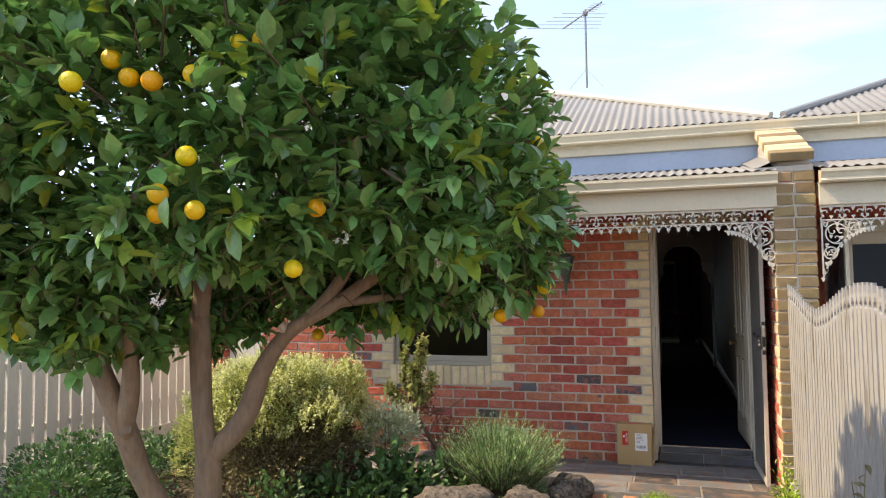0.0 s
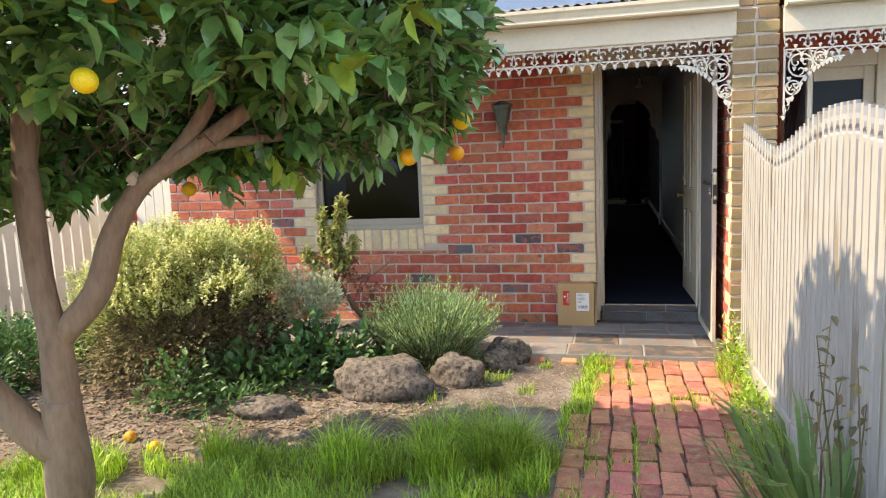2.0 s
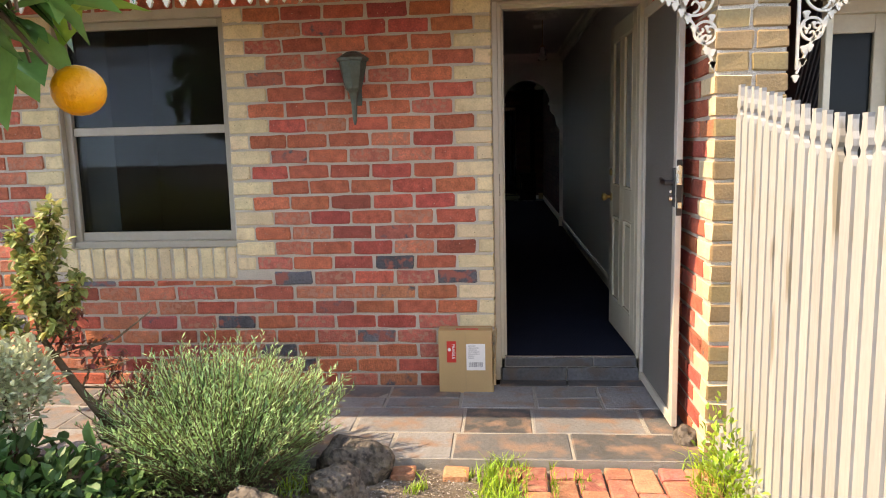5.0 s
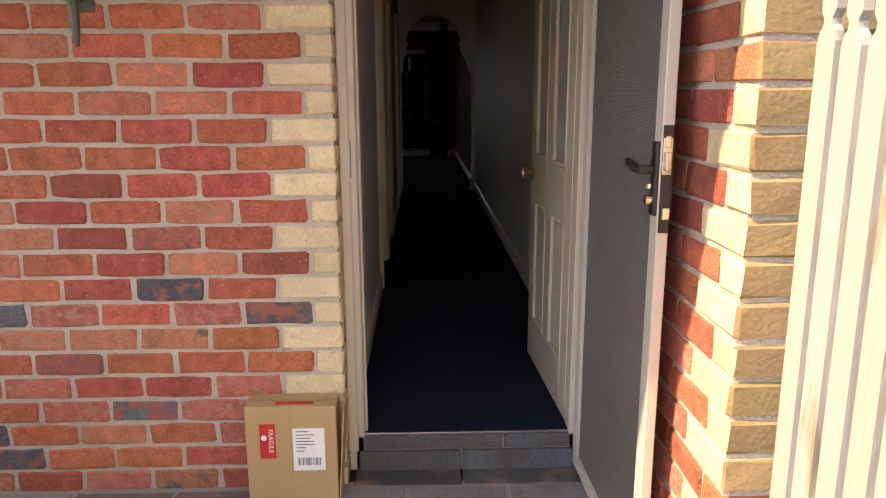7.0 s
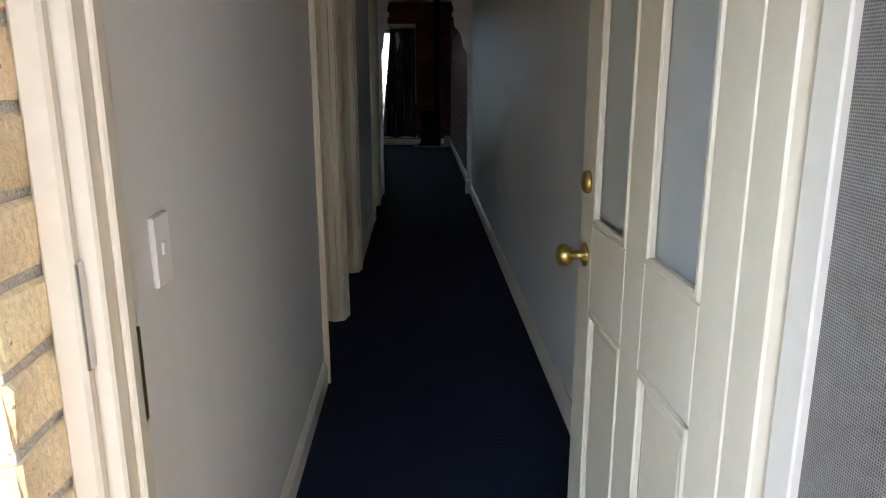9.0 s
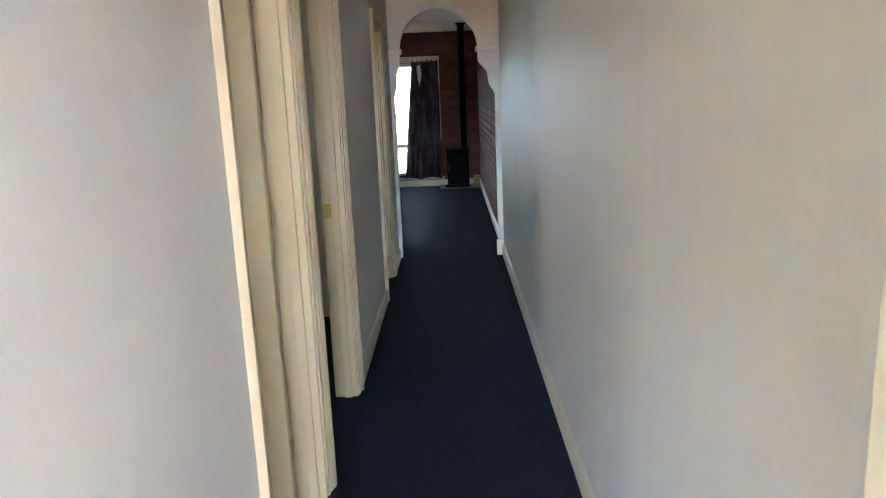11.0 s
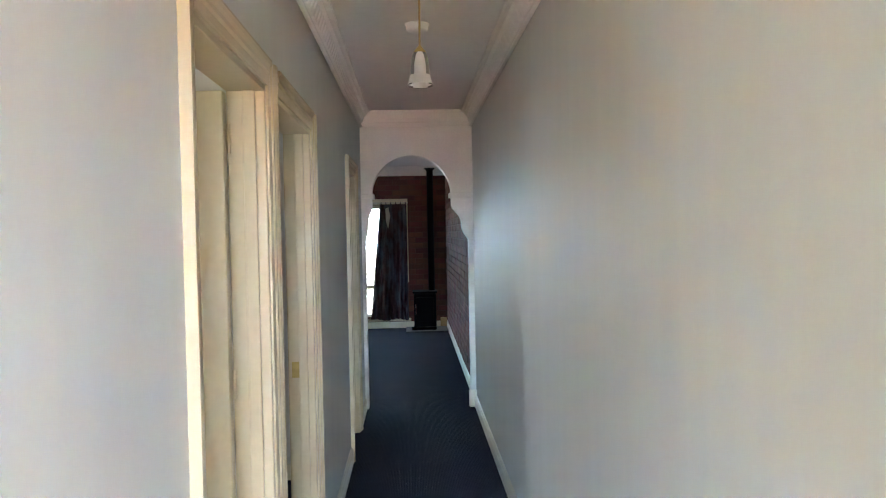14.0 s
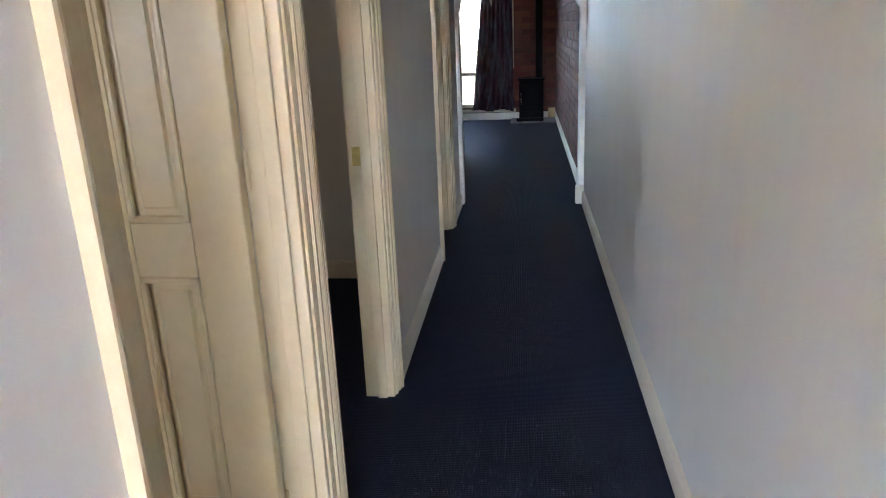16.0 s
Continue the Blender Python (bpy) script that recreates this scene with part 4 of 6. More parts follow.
def panel_door(name, hinge, angle, width, bottom, top, mat, label, glazed, knob_side, st=0.105, mid0=0.78, mid1=0.98):
    """A four-panel door. Local x runs from the hinge along the leaf; angle in degrees about z."""
    e = thing(name, hinge, label, "door", kind="structure")
    e.rotation_euler = (0, 0, radians(angle))
    th = 0.038
    h = top - bottom
    wm = (width - 3 * st) / 2

    def lp(nm, geo, m, parent=None, lab="", smooth=False):
        o = new(nm, geo.mesh(nm, smooth))
        o.data.materials.append(m)
        o.parent = parent or e
        return tagged(o, lab)
    z0 = bottom - hinge[2]
    for nm, x0, x1 in (("stile", 0, st), ("stile", width - st, width)):
        lp(nm, Geo().box(x0, -th / 2, z0, x1, th / 2, z0 + h, 0.003), mat)
    lp("mullion", Geo().box(st + wm, -th / 2, z0 + 0.2, st + wm + st, th / 2, z0 + h - st, 0.003), mat)
    for nm, a, b in (("bottom_rail", 0, 0.2), ("top_rail", h - st, h)):
        lp(nm, Geo().box(st, -th / 2, z0 + a, width - st, th / 2, z0 + b, 0.003), mat)
    for x0 in (st, 2 * st + wm):
        lp("lock_rail", Geo().box(x0, -th / 2, z0 + mid0, x0 + wm, th / 2, z0 + mid1, 0.003), mat)
        for a, b, glz in ((0.2, mid0, False), (mid1, h - st, glazed)):
            if glz:
                p = lp("pane", Geo().box(x0, -0.004, z0 + a, x0 + wm, 0.004, z0 + b), FROST, None, "obscure glass pane")
            else:
                lp("panel", Geo().box(x0, -0.006, z0 + a, x0 + wm, 0.006, z0 + b).box(x0 + 0.03, -0.013, z0 + a + 0.03, x0 + wm - 0.03, 0.013, z0 + b - 0.03, 0.008), mat)
            for s in (-1, 1):
                g = Geo()
                for q in ((x0, z0 + a, x0 + 0.016, z0 + b), (x0 + wm - 0.016, z0 + a, x0 + wm, z0 + b), (x0, z0 + a, x0 + wm, z0 + a + 0.016), (x0, z0 + b - 0.016, x0 + wm, z0 + b)):
                    g.box(q[0], s * 0.005, q[1], q[2], s * 0.022, q[3], 0.004)
                lp("bead", g, mat)
    for s in (-1, 1):
        if knob_side in (0, s):
            mk = pose(width - 0.06, s * th / 2, z0 + 0.90, -90 * s)
            lp("door_knob", Geo().lathe([(0.0, 0), (0.028, 0), (0.028, 0.006), (0.011, 0.010), (0.010, 0.030), (0.020, 0.036), (0.027, 0.048), (0.025, 0.062), (0.014, 0.068), (0.0, 0.069)], 18, mk), BRASS, None, "round aged brass knob", True)
    if glazed:
        for s in (-1, 1):
            mk = pose(width - 0.06, s * th / 2, z0 + 1.07, -90 * s)
            lp("deadlock", Geo().lathe([(0.0, 0), (0.026, 0), (0.026, 0.008), (0.019, 0.014), (0.012, 0.016), (0.0, 0.016)], 16, mk), BRASS, None, "round brass deadlock", True)
    for z in (0.2, 1.1, 1.85):
        lp("hinge", Geo().tube([(-0.004, -th / 2, z0 + z - 0.045), (-0.004, -th / 2, z0 + z + 0.045)], 0.007, 8), BRASS if glazed else mat)
    return e


panel_door("door_1", (0.832, 0.196, FLOOR), 92.5, 0.77, FLOOR + 0.006, 2.19, DOOR_PAINT, "open cream panelled front door with obscure glass", True, 0)

# screen door, open outwards
scr = thing("door_2", (0.846, 0.104, 0.03), "open white-framed security screen door with grey mesh", "screen door", kind="structure")
scr.rotation_euler = (0, 0, radians(-89.0))
SW, SB, ST = 0.775, 0.025, 2.16


def scr_part(nm, geo, m, parent=None, lab=""):
    o = new(nm, geo.mesh(nm))
    o.data.materials.append(m)
    o.parent = parent or scr
    return tagged(o, lab)


for nm, b in (("stile", (0, -0.015, SB, 0.055, 0.015, ST)), ("stile", (SW - 0.055, -0.015, SB, SW, 0.015, ST)), ("rail", (0.055, -0.015, SB, SW - 0.055, 0.015, SB + 0.05)), ("rail", (0.055, -0.015, ST - 0.055, SW - 0.055, 0.015, ST))):
    scr_part(nm, Geo().box(b[0], b[1], b[2] - 0.03, b[3], b[4], b[5] - 0.03, 0.003), FRAME_WHITE)
scr_part("mesh_panel", Geo().box(0.055, -0.003, SB + 0.02, SW - 0.055, 0.003, ST - 0.085), SCREEN, None, "fine grey woven security mesh")
lock = scr_part("lock_case", Geo().box(SW - 0.046, -0.024, 1.085, SW - 0.008, 0.024, 1.27, 0.004), BLACK_PLASTIC, None, "black lock case")
scr_part("lever_handle", Geo().tube([(SW - 0.03, -0.02, 1.20), (SW - 0.03, -0.055, 1.20), (SW - 0.06, -0.062, 1.205), (SW - 0.115, -0.060, 1.215)], [0.012, 0.012, 0.014, 0.009], 10), BLACK_PLASTIC, lock)
scr_part("key_cylinder", Geo().tube([(SW - 0.028, -0.022, 1.125), (SW - 0.028, -0.040, 1.125)], 0.012, 12), CHROME, lock)
scr_part("edge_plate", Geo().box(SW, -0.013, 1.045, SW + 0.003, 0.013, 1.31, 0.001), BLACK_PLASTIC, lock, "dark lock faceplate")
scr_part("latch_bolt", Geo().box(SW + 0.003, -0.008, 1.20, SW + 0.012, 0.008, 1.245, 0.002), CHROME, lock)
scr_part("deadbolt", Geo().box(SW + 0.003, -0.007, 1.255, SW + 0.007, 0.007, 1.285, 0.002), CHROME, lock)
for kz in (1.115, 1.150):
    scr_part("snib", Geo().box(SW - 0.034, -0.038, kz, SW - 0.024, -0.024, kz + 0.018, 0.003), CHROME, lock, "small metal snib lever")
scr_part("latch", Geo().box(SW, -0.010, 1.08, SW + 0.016, 0.010, 1.11, 0.002).box(SW, -0.012, 1.19, SW + 0.004, 0.012, 1.28, 0.001), CHROME, lock)

# neighbour's porch beyond the wing wall
wall_next = solo("wall_next", Geo().box(1.236, 0.01, -0.1, 1.50, 0.2, 2.95).box(1.50, 0.01, 2.2, 5.5, 0.2, 2.95).box(2.75, 0.01, -0.1, 5.5, 0.2, 2.2).box(1.5, 1.2, 0, 2.75, 1.3, 2.3), RED[0], "red brick front wall of the adjoining unit", "wall", kind="structure")
porch_next = solo("porch_next", Geo().box(1.236, -1.0, -0.12, 5.5, 0.02, 0.0), SLATE_JOINT, "paved porch of the adjoining unit", "paving", kind="structure")
window_2 = thing("window_2", (1.9, 0.05, 0), "cream framed doorway of the adjoining unit", "door frame", kind="structure")
for b in ((1.50, -0.01, 0, 1.60, 0.15, 2.2), (2.12, -0.01, 0, 2.22, 0.15, 2.2), (1.60, -0.01, 2.08, 2.12, 0.15, 2.2), (1.60, 0.03, 0.0, 1.68, 0.09, 2.08), (2.04, 0.03, 0.0, 2.12, 0.09, 2.08), (1.68, 0.03, 0.0, 2.04, 0.09, 1.0), (1.68, 0.03, 1.98, 2.04, 0.09, 2.08)):
    part("frame_bar", Geo().box(*b, 0.004), CREAM_PAINT, window_2)
part("pane", Geo().box(1.68, 0.055, 1.0, 2.04, 0.06, 1.98), DARK_PANE, window_2)
sd = thing("door_3", (1.46, -0.05, 0), "open dark security door with diamond grille", "screen door", kind="structure")
for b in ((1.445, -0.07, 0.03, 1.475, -0.02, 2.15), (1.445, -0.78, 0.03, 1.475, -0.73, 2.15), (1.445, -0.73, 2.10, 1.475, -0.07, 2.15), (1.445, -0.73, 0.03, 1.475, -0.07, 0.09)):
    part("frame_bar", Geo().box(*b, 0.003), CREAM_PAINT, sd)
part("insect_screen", Geo().box(1.462, -0.73, 0.09, 1.466, -0.07, 2.10), BLACK_PLASTIC, sd)
g = Geo()
for k in range(-14, 26):
    for s in (1, -1):
        pts = []
        for t in (0, 1):
            y = -0.73 + 0.66 * t
            z = 0.09 + k * 0.085 + (s * 1.15 * (t - 0.5) + 0.575)
            pts.append((1.452, y, z))
        if min(p[2] for p in pts) > 0.09 and max(p[2] for p in pts) < 2.10:
            g.tube(pts, 0.004, 4)
part("diamond_grille", g, GALV, sd)

# side gate and left fence
gate = thing("side_gate", (-4.4, 0.08, 0), "cream boarded side gate beside the house corner", "gate")
for i in range(4):
    part("board", Geo().box(-4.60 + 0.108 * i, 0.06, 0.05, -4.60 + 0.108 * i + 0.105, 0.085, 1.72, 0.003), PICKET_CREAM, gate)
part("brace", Geo().box(-4.60, 0.085, 0.4, -4.165, 0.12, 0.48, 0.003), PICKET_CREAM, gate)
part("brace", Geo().box(-4.60, 0.085, 1.4, -4.165, 0.12, 1.48, 0.003), PICKET_CREAM, gate)
gp = thing("gate_pier", (-4.75, 0.1, 0), "low red brick gate pier", "pier", kind="structure")
part("mortar_bed", Geo().box(-4.855, -0.015, -0.1, -4.625, 0.215, 1.07), MORTAR, gp)
for r in range(12):
    z = r * COURSE
    for a, b in (((-4.865, -4.745), (-4.735, -4.615)) if r % 2 else ((-4.865, -4.615), (0, 0))):
        if b > a:
            part("brick", Geo().box(a, -0.025, z, b, 0.225, z + COURSE - GAP, 0.005), RED[0], gp)


def picket_fence(name, x, y0, y1, pitch, wide, deep, height, mat, face, label, rails, pointed):
    f = thing(name, (x, (y0 + y1) / 2, 0), label, "fence")
    n = int((y1 - y0) / pitch)
    for i in range(n):
        y = y0 + pitch * (i + 0.5)
        z = height(y) + random.uniform(-.004, .004)
        j = random.uniform(-.002, .002)
        if pointed:
            o = [(-wide / 2, -0.02), (wide / 2, -0.02), (wide / 2, z - 0.140), (wide * .40, z - 0.122), (wide * .24, z - 0.112), (wide * .22, z - 0.100),
                 (wide * .40, z - 0.085), (wide * .40, z - 0.066), (wide * .27, z - 0.046), (wide * .22, z - 0.012), (wide * .27, z), (-wide * .27, z), (-wide * .22, z - 0.012), (-wide * .27, z - 0.046),
                 (-wide * .40, z - 0.066), (-wide * .40, z - 0.085), (-wide * .22, z - 0.100), (-wide * .24, z - 0.112), (-wide * .40, z - 0.122), (-wide / 2, z - 0.140)]
            g = Geo().prism([(y + a, b) for a, b in o], "x", x + j - deep / 2, x + j + deep / 2)
        else:
            g = Geo().box(x + j - deep / 2, y - wide / 2, 0.10, x + j + deep / 2, y + wide / 2, z, 0.004)
        part("picket", g, mat, f)
    for z in rails:
        part("rail", Geo().box(x + face * deep / 2, y0, z, x + face * (deep / 2 + 0.04), y0 + pitch * n - 0.02, z + 0.07, 0.004), mat, f)
    return f


def scallop(y):
    """Top of the front fence: dips between posts."""
    span, start = 2.28, -0.92
    t = ((start - y) % span) / span
    return 1.49 + 0.16 * abs(math.cos(math.pi * t)) ** 1.6


fence = picket_fence("picket_fence", 0.996, -8.4, -0.98, 0.079, 0.058, 0.018, scallop, PICKET_WHITE, 1, "white weathered timber picket fence with a scalloped top", (0.35, 1.15), True)
part("plinth_board", Geo().box(0.975, -8.4, -0.08, 1.02, -0.985, 0.12, 0.004), PICKET_WHITE, fence)
part("end_plate", Geo().box(0.965, -1.06, -0.08, 1.0, -0.985, 0.16, 0.004), PICKET_WHITE, fence)
fence_left = picket_fence("paling_fence", -5.5, -8.4, 0.9, 0.145, 0.118, 0.022, lambda y: 1.22, PICKET_CREAM, -1, "cream paling fence with narrow gaps", (0.35, 0.95), False)
part("plinth_board", Geo().box(-5.51, -8.4, -0.08, -5.47, 0.9, 0.11, 0.004), PICKET_CREAM, fence_left)
wall_beyond = solo("wall_beyond", Geo().box(-9.0, 2.0, -0.05, -4.4, 2.2, 1.5), MORTAR, "plain rendered boundary wall beyond the gate", "wall", kind="structure")


# ---- garden ----
def limb(pts, r0, r1):
    """A crooked tapering limb through the given points."""
    out, rad = [], []
    pts = [Vector(p) for p in pts]
    n = 5
    for i in range(len(pts) - 1):
        for k in range(n):
            t = k / n
            p0, p1, p2, p3 = pts[max(i - 1, 0)], pts[i], pts[i + 1], pts[min(i + 2, len(pts) - 1)]
            p = 0.5 * ((2 * p1) + (p2 - p0) * t + (2 * p0 - 5 * p1 + 4 * p2 - p3) * t * t + (3 * p1 - p0 - 3 * p2 + p3) * t ** 3)
            out.append(p)
            s = (i + t) / (len(pts) - 1)
            rad.append((r0 + (r1 - r0) * s) * (1 + 0.08 * math.sin(9 * s + r0 * 90)))
    out.append(pts[-1])
    rad.append(r1)
    return out, rad


tree = thing("orange_tree", (-2.02, -3.95, -0.03), "orange tree with glossy dark leaves, forked trunk and ripe fruit", "tree")
TRUNK = Geo()
p, r = limb([(-2.06, -3.95, -0.06), (-2.04, -3.95, 0.15), (-2.03, -3.95, 0.32), (-2.03, -3.955, 0.60)], 0.098, 0.080)
TRUNK.tube(p, r, 12)
TRUNK.tube(*limb([(-2.03, -3.95, 0.50), (-2.02, -3.96, 0.80), (-2.05, -3.97, 1.10), (-2.06, -3.98, 1.55)], 0.066, 0.045), 10)
part("trunk", TRUNK, BARK, tree, smooth=True)
BR = (([(-2.03, -3.95, 0.38), (-2.14, -4.02, 0.50), (-2.25, -4.13, 0.76), (-2.30, -4.21, 1.02), (-2.42, -4.30, 1.40)], 0.075, 0.045),
      ([(-2.29, -4.22, 1.0), (-2.22, -4.26, 1.25), (-2.16, -4.35, 1.6)], 0.048, 0.030),
      ([(-2.02, -3.95, 0.84), (-1.86, -3.90, 1.02), (-1.78, -3.87, 1.25), (-1.64, -3.85, 1.44), (-1.40, -3.82, 1.58), (-1.1, -3.7, 1.80)], 0.058, 0.028),
      ([(-1.52, -3.84, 1.52), (-1.35, -3.80, 1.75), (-1.25, -3.76, 2.1)], 0.038, 0.016),
      ([(-2.42, -4.3, 1.4), (-2.75, -4.45, 1.75), (-3.0, -4.55, 2.2)], 0.042, 0.018),
      ([(-2.06, -3.98, 1.5), (-2.0, -4.0, 1.9), (-1.9, -4.05, 2.5)], 0.050, 0.018),
      ([(-2.05, -3.98, 1.5), (-2.2, -3.7, 1.9), (-2.35, -3.4, 2.3)], 0.040, 0.016),
      ([(-2.16, -4.35, 1.6), (-1.9, -4.7, 1.8), (-1.6, -4.95, 2.0)], 0.030, 0.014),
      ([(-1.4, -3.82, 1.58), (-1.05, -3.55, 1.62), (-0.75, -3.35, 1.66)], 0.026, 0.012))
for pts, r0, r1 in BR:
    part("limb", Geo().tube(*limb(pts, r0, r1), 9), BARK, tree, smooth=True)
part("pruned_stub", Geo().tube([(-1.64, -3.85, 1.42), (-1.672, -3.87, 1.475), (-1.676, -3.872, 1.48)], [0.030, 0.026, 0.022], 9), CUT_WOOD, tree, "pale sawn stub of a pruned limb")
part("pruned_stub", Geo().tube([(-2.28, -4.21, 0.98), (-2.245, -4.26, 1.02)], [0.034, 0.026], 9), BARK, tree)

CROWN_C, CROWN_R = Vector((-2.0, -3.95, 2.25)), Vector((1.62, 1.25, 1.15))


def crown_edge(d):
    """Distance from the crown's centre to its uneven edge along d."""
    low = CROWN_R.z if d.z > 0 else 0.95
    k = (abs(d.x / CROWN_R.x) ** 2.1 + abs(d.y / CROWN_R.y) ** 2.1 + abs(d.z / low) ** 2.1) ** (-1 / 2.1)
    return k * (1 + 0.15 * noise.noise(d * 2.6) + 0.09 * noise.noise(d * 6.5 + Vector((7, 0, 0))))


FRUITS = [(-1.21, -4.95, 2.46), (-1.13, -4.93, 2.47), (-1.31, -5.05, 2.34), (-1.63, -5.22, 2.30), (-1.55, -5.06, 2.35), (-1.46, -5.06, 2.33), (-1.62, -5.06, 2.42), (-1.31, -5.08, 2.07),
          (-1.40, -5.10, 1.953), (-1.443, -5.05, 1.895), (-1.30, -5.05, 1.902), (-1.028, -4.75, 1.928), (-1.118, -4.75, 1.719), (-0.448, -3.70, 2.33), (-0.562, -3.50, 2.087),
          (-0.463, -3.40, 1.642), (-0.531, -3.20, 1.515), (-0.665, -3.50, 1.505), (-1.45, -3.54, 1.455), (-2.609, -4.50, 1.464), (-1.667, -3.50, 1.405)]
crown, fresh, twigs = Geo(), Geo(), Geo()
random.seed(11)
for i in range(5400):
    d = rnd_dir()
    if d.z < -0.80:
        d.z *= 0.6
        d.normalize()
    e = crown_edge(d)
    f = random.uniform(0.52, 1.0) ** 0.55
    c = CROWN_C + d * e * f
    if i % 9 == 0:
        c = Vector((-1.02, -3.42, 1.99)) + Vector((d.x * 0.68, d.y * 0.60, d.z * 0.52)) * f
    if c.x > -0.34 or (c.y < -3.72 and c.x > -2.0 and c.z < 1.76) or c.z < 1.36 or (c.z < 1.45 and c.x > -2.05) or (c.z < 1.54 and -2.05 < c.x < -1.5):
        continue
    if min((c - Vector(q)).length for q in FRUITS) < 0.068:
        continue
    outw = (Vector((d.x / 1.56 ** 2, d.y / 1.62 ** 2, d.z / 1.2)).normalized() + rnd_dir() * 0.55 + Vector((0, 0, -0.12))).normalized()
    if f > 0.80 and i % 3 == 0:
        twigs.tube([c - outw * random.uniform(.12, .3), c, c + outw * 0.10], [0.006, 0.004, 0.002], 4, False)
    pos, way, ln, wd = [], [], [], []
    for k in range(random.randint(6, 10)):
        side = rnd_dir()
        side = (side - outw * side.dot(outw)).normalized()
        w = (outw * random.uniform(0.2, 1.0) + side * random.uniform(.6, 1.0) + Vector((0, 0, random.uniform(-0.12, 0.62)))).normalized()
        L = random.uniform(.070, .118)
        pos.append(c + outw * random.uniform(-.06, .08) + side * 0.01)
        way.append(w)
        ln.append(L)
        wd.append(L * random.uniform(.50, .62))
    young = f > 0.90 and random.random() < 0.13
    leaves(fresh if young else crown, pos, way, ln, wd, random.uniform(.05, .35))
part("crown", crown, LEAF, tree, "dense glossy dark green leaves", smooth=True, kind="stuff")
part("new_growth", fresh, LEAF_NEW, tree, "pale yellow-green young leaves", smooth=True, kind="stuff")
# dead inner twigs under the crown
for i in range(170):
    a = random.uniform(0, math.pi)
    rr = random.uniform(.2, 1.25)
    c = Vector((-2.0 + rr * math.cos(a) * 1.05, -3.88 + rr * math.sin(a), random.uniform(1.55, 1.85)))
    d = (rnd_dir() + Vector((0, 0, -.3))).normalized()
    twigs.tube([c, c + d * .07 + rnd_dir() * .02, c + d * .15 + rnd_dir() * .05], [0.005, 0.004, 0.002], 4, False)
part("twig_mass", twigs, TWIG, tree, "fine bare grey-brown twigs", kind="stuff")


def fruit_geo(c, r):
    prof = [(r * math.sin(math.pi * k / 9), -r * 0.96 * math.cos(math.pi * k / 9)) for k in range(10)]
    return Geo().lathe(prof, 14, Matrix.Translation(c) @ pose(0, 0, 0, random.uniform(-30, 30), random.uniform(-30, 30)))


for i, c in enumerate(FRUITS):
    part("orange_fruit", fruit_geo(c, random.uniform(.031, .036)), ORANGE if i in (4, 5, 9, 11, 16, 17) else LEMONY, tree, "ripe yellow-orange fruit", smooth=True)
for c in ((-1.43, -5.06, 1.62), (-0.98, -4.65, 1.83), (-0.72, -4.3, 1.75)):
    g = Geo()
    for k in range(9):
        q = Vector(c) + rnd_dir() * 0.022
        leaves(g, [q] * 5, [rnd_dir() for _ in range(5)], [.016] * 5, [.008] * 5, 0.1)
    part("blossom", g, FLOWER, tree, "small white orange blossoms")
random.seed(5)
for x, y in ((-3.43, -2.78), (-2.53, -2.95), (-2.30, -3.05), (-3.05, -3.35), (-2.75, -3.25)):
    solo("fallen_orange", fruit_geo((x, y, ground_height(x, y) + 0.030), 0.034), ORANGE, "fallen orange lying on the mulch", "orange", "fallen oranges", smooth=True)


def mound(geo, c, rx, ry, h, n, ln, wd, upright=0.4, lump=0.2, inner=0.75, lo=0.0, bare=-1.0):
    """Leaves over a lumpy mound that stands on the ground at c."""
    pos, way, L, W = [], [], [], []
    c = Vector(c)
    for _ in range(n):
        d = rnd_dir()
        d.z = abs(d.z)
        if d.y < 0.2 and d.z < bare + 0.30 * noise.noise(d * 4.0):
            continue
        k = (1 + lump * noise.noise(d * 3.1 + c)) * random.uniform(inner, 1.0) * (1 + 0.06 * noise.noise(d * 11))
        p = c + Vector((d.x * rx * k, d.y * ry * k, max(lo, d.z * h * k)))
        pos.append(p)
        way.append((d + rnd_dir() * 0.8 + Vector((0, 0, upright))).normalized())
        s = random.uniform(.7, 1.3)
        L.append(ln * s)
        W.append(wd * s)
    leaves(geo, pos, way, L, W, 0.2)


def stems(geo, c, n, spread, h, r):
    c = Vector(c)
    for _ in range(n):
        a, k = random.uniform(0, 6.28), random.uniform(.2, 1)
        tip = c + Vector((math.cos(a) * spread * k, math.sin(a) * spread * k, h * random.uniform(.6, 1)))
        mid = c.lerp(tip, 0.5) + rnd_dir() * 0.06
        geo.tube([c + Vector((math.cos(a), math.sin(a), 0)) * 0.06 * k, mid, tip], [r, r * .7, r * .3], 5, False)


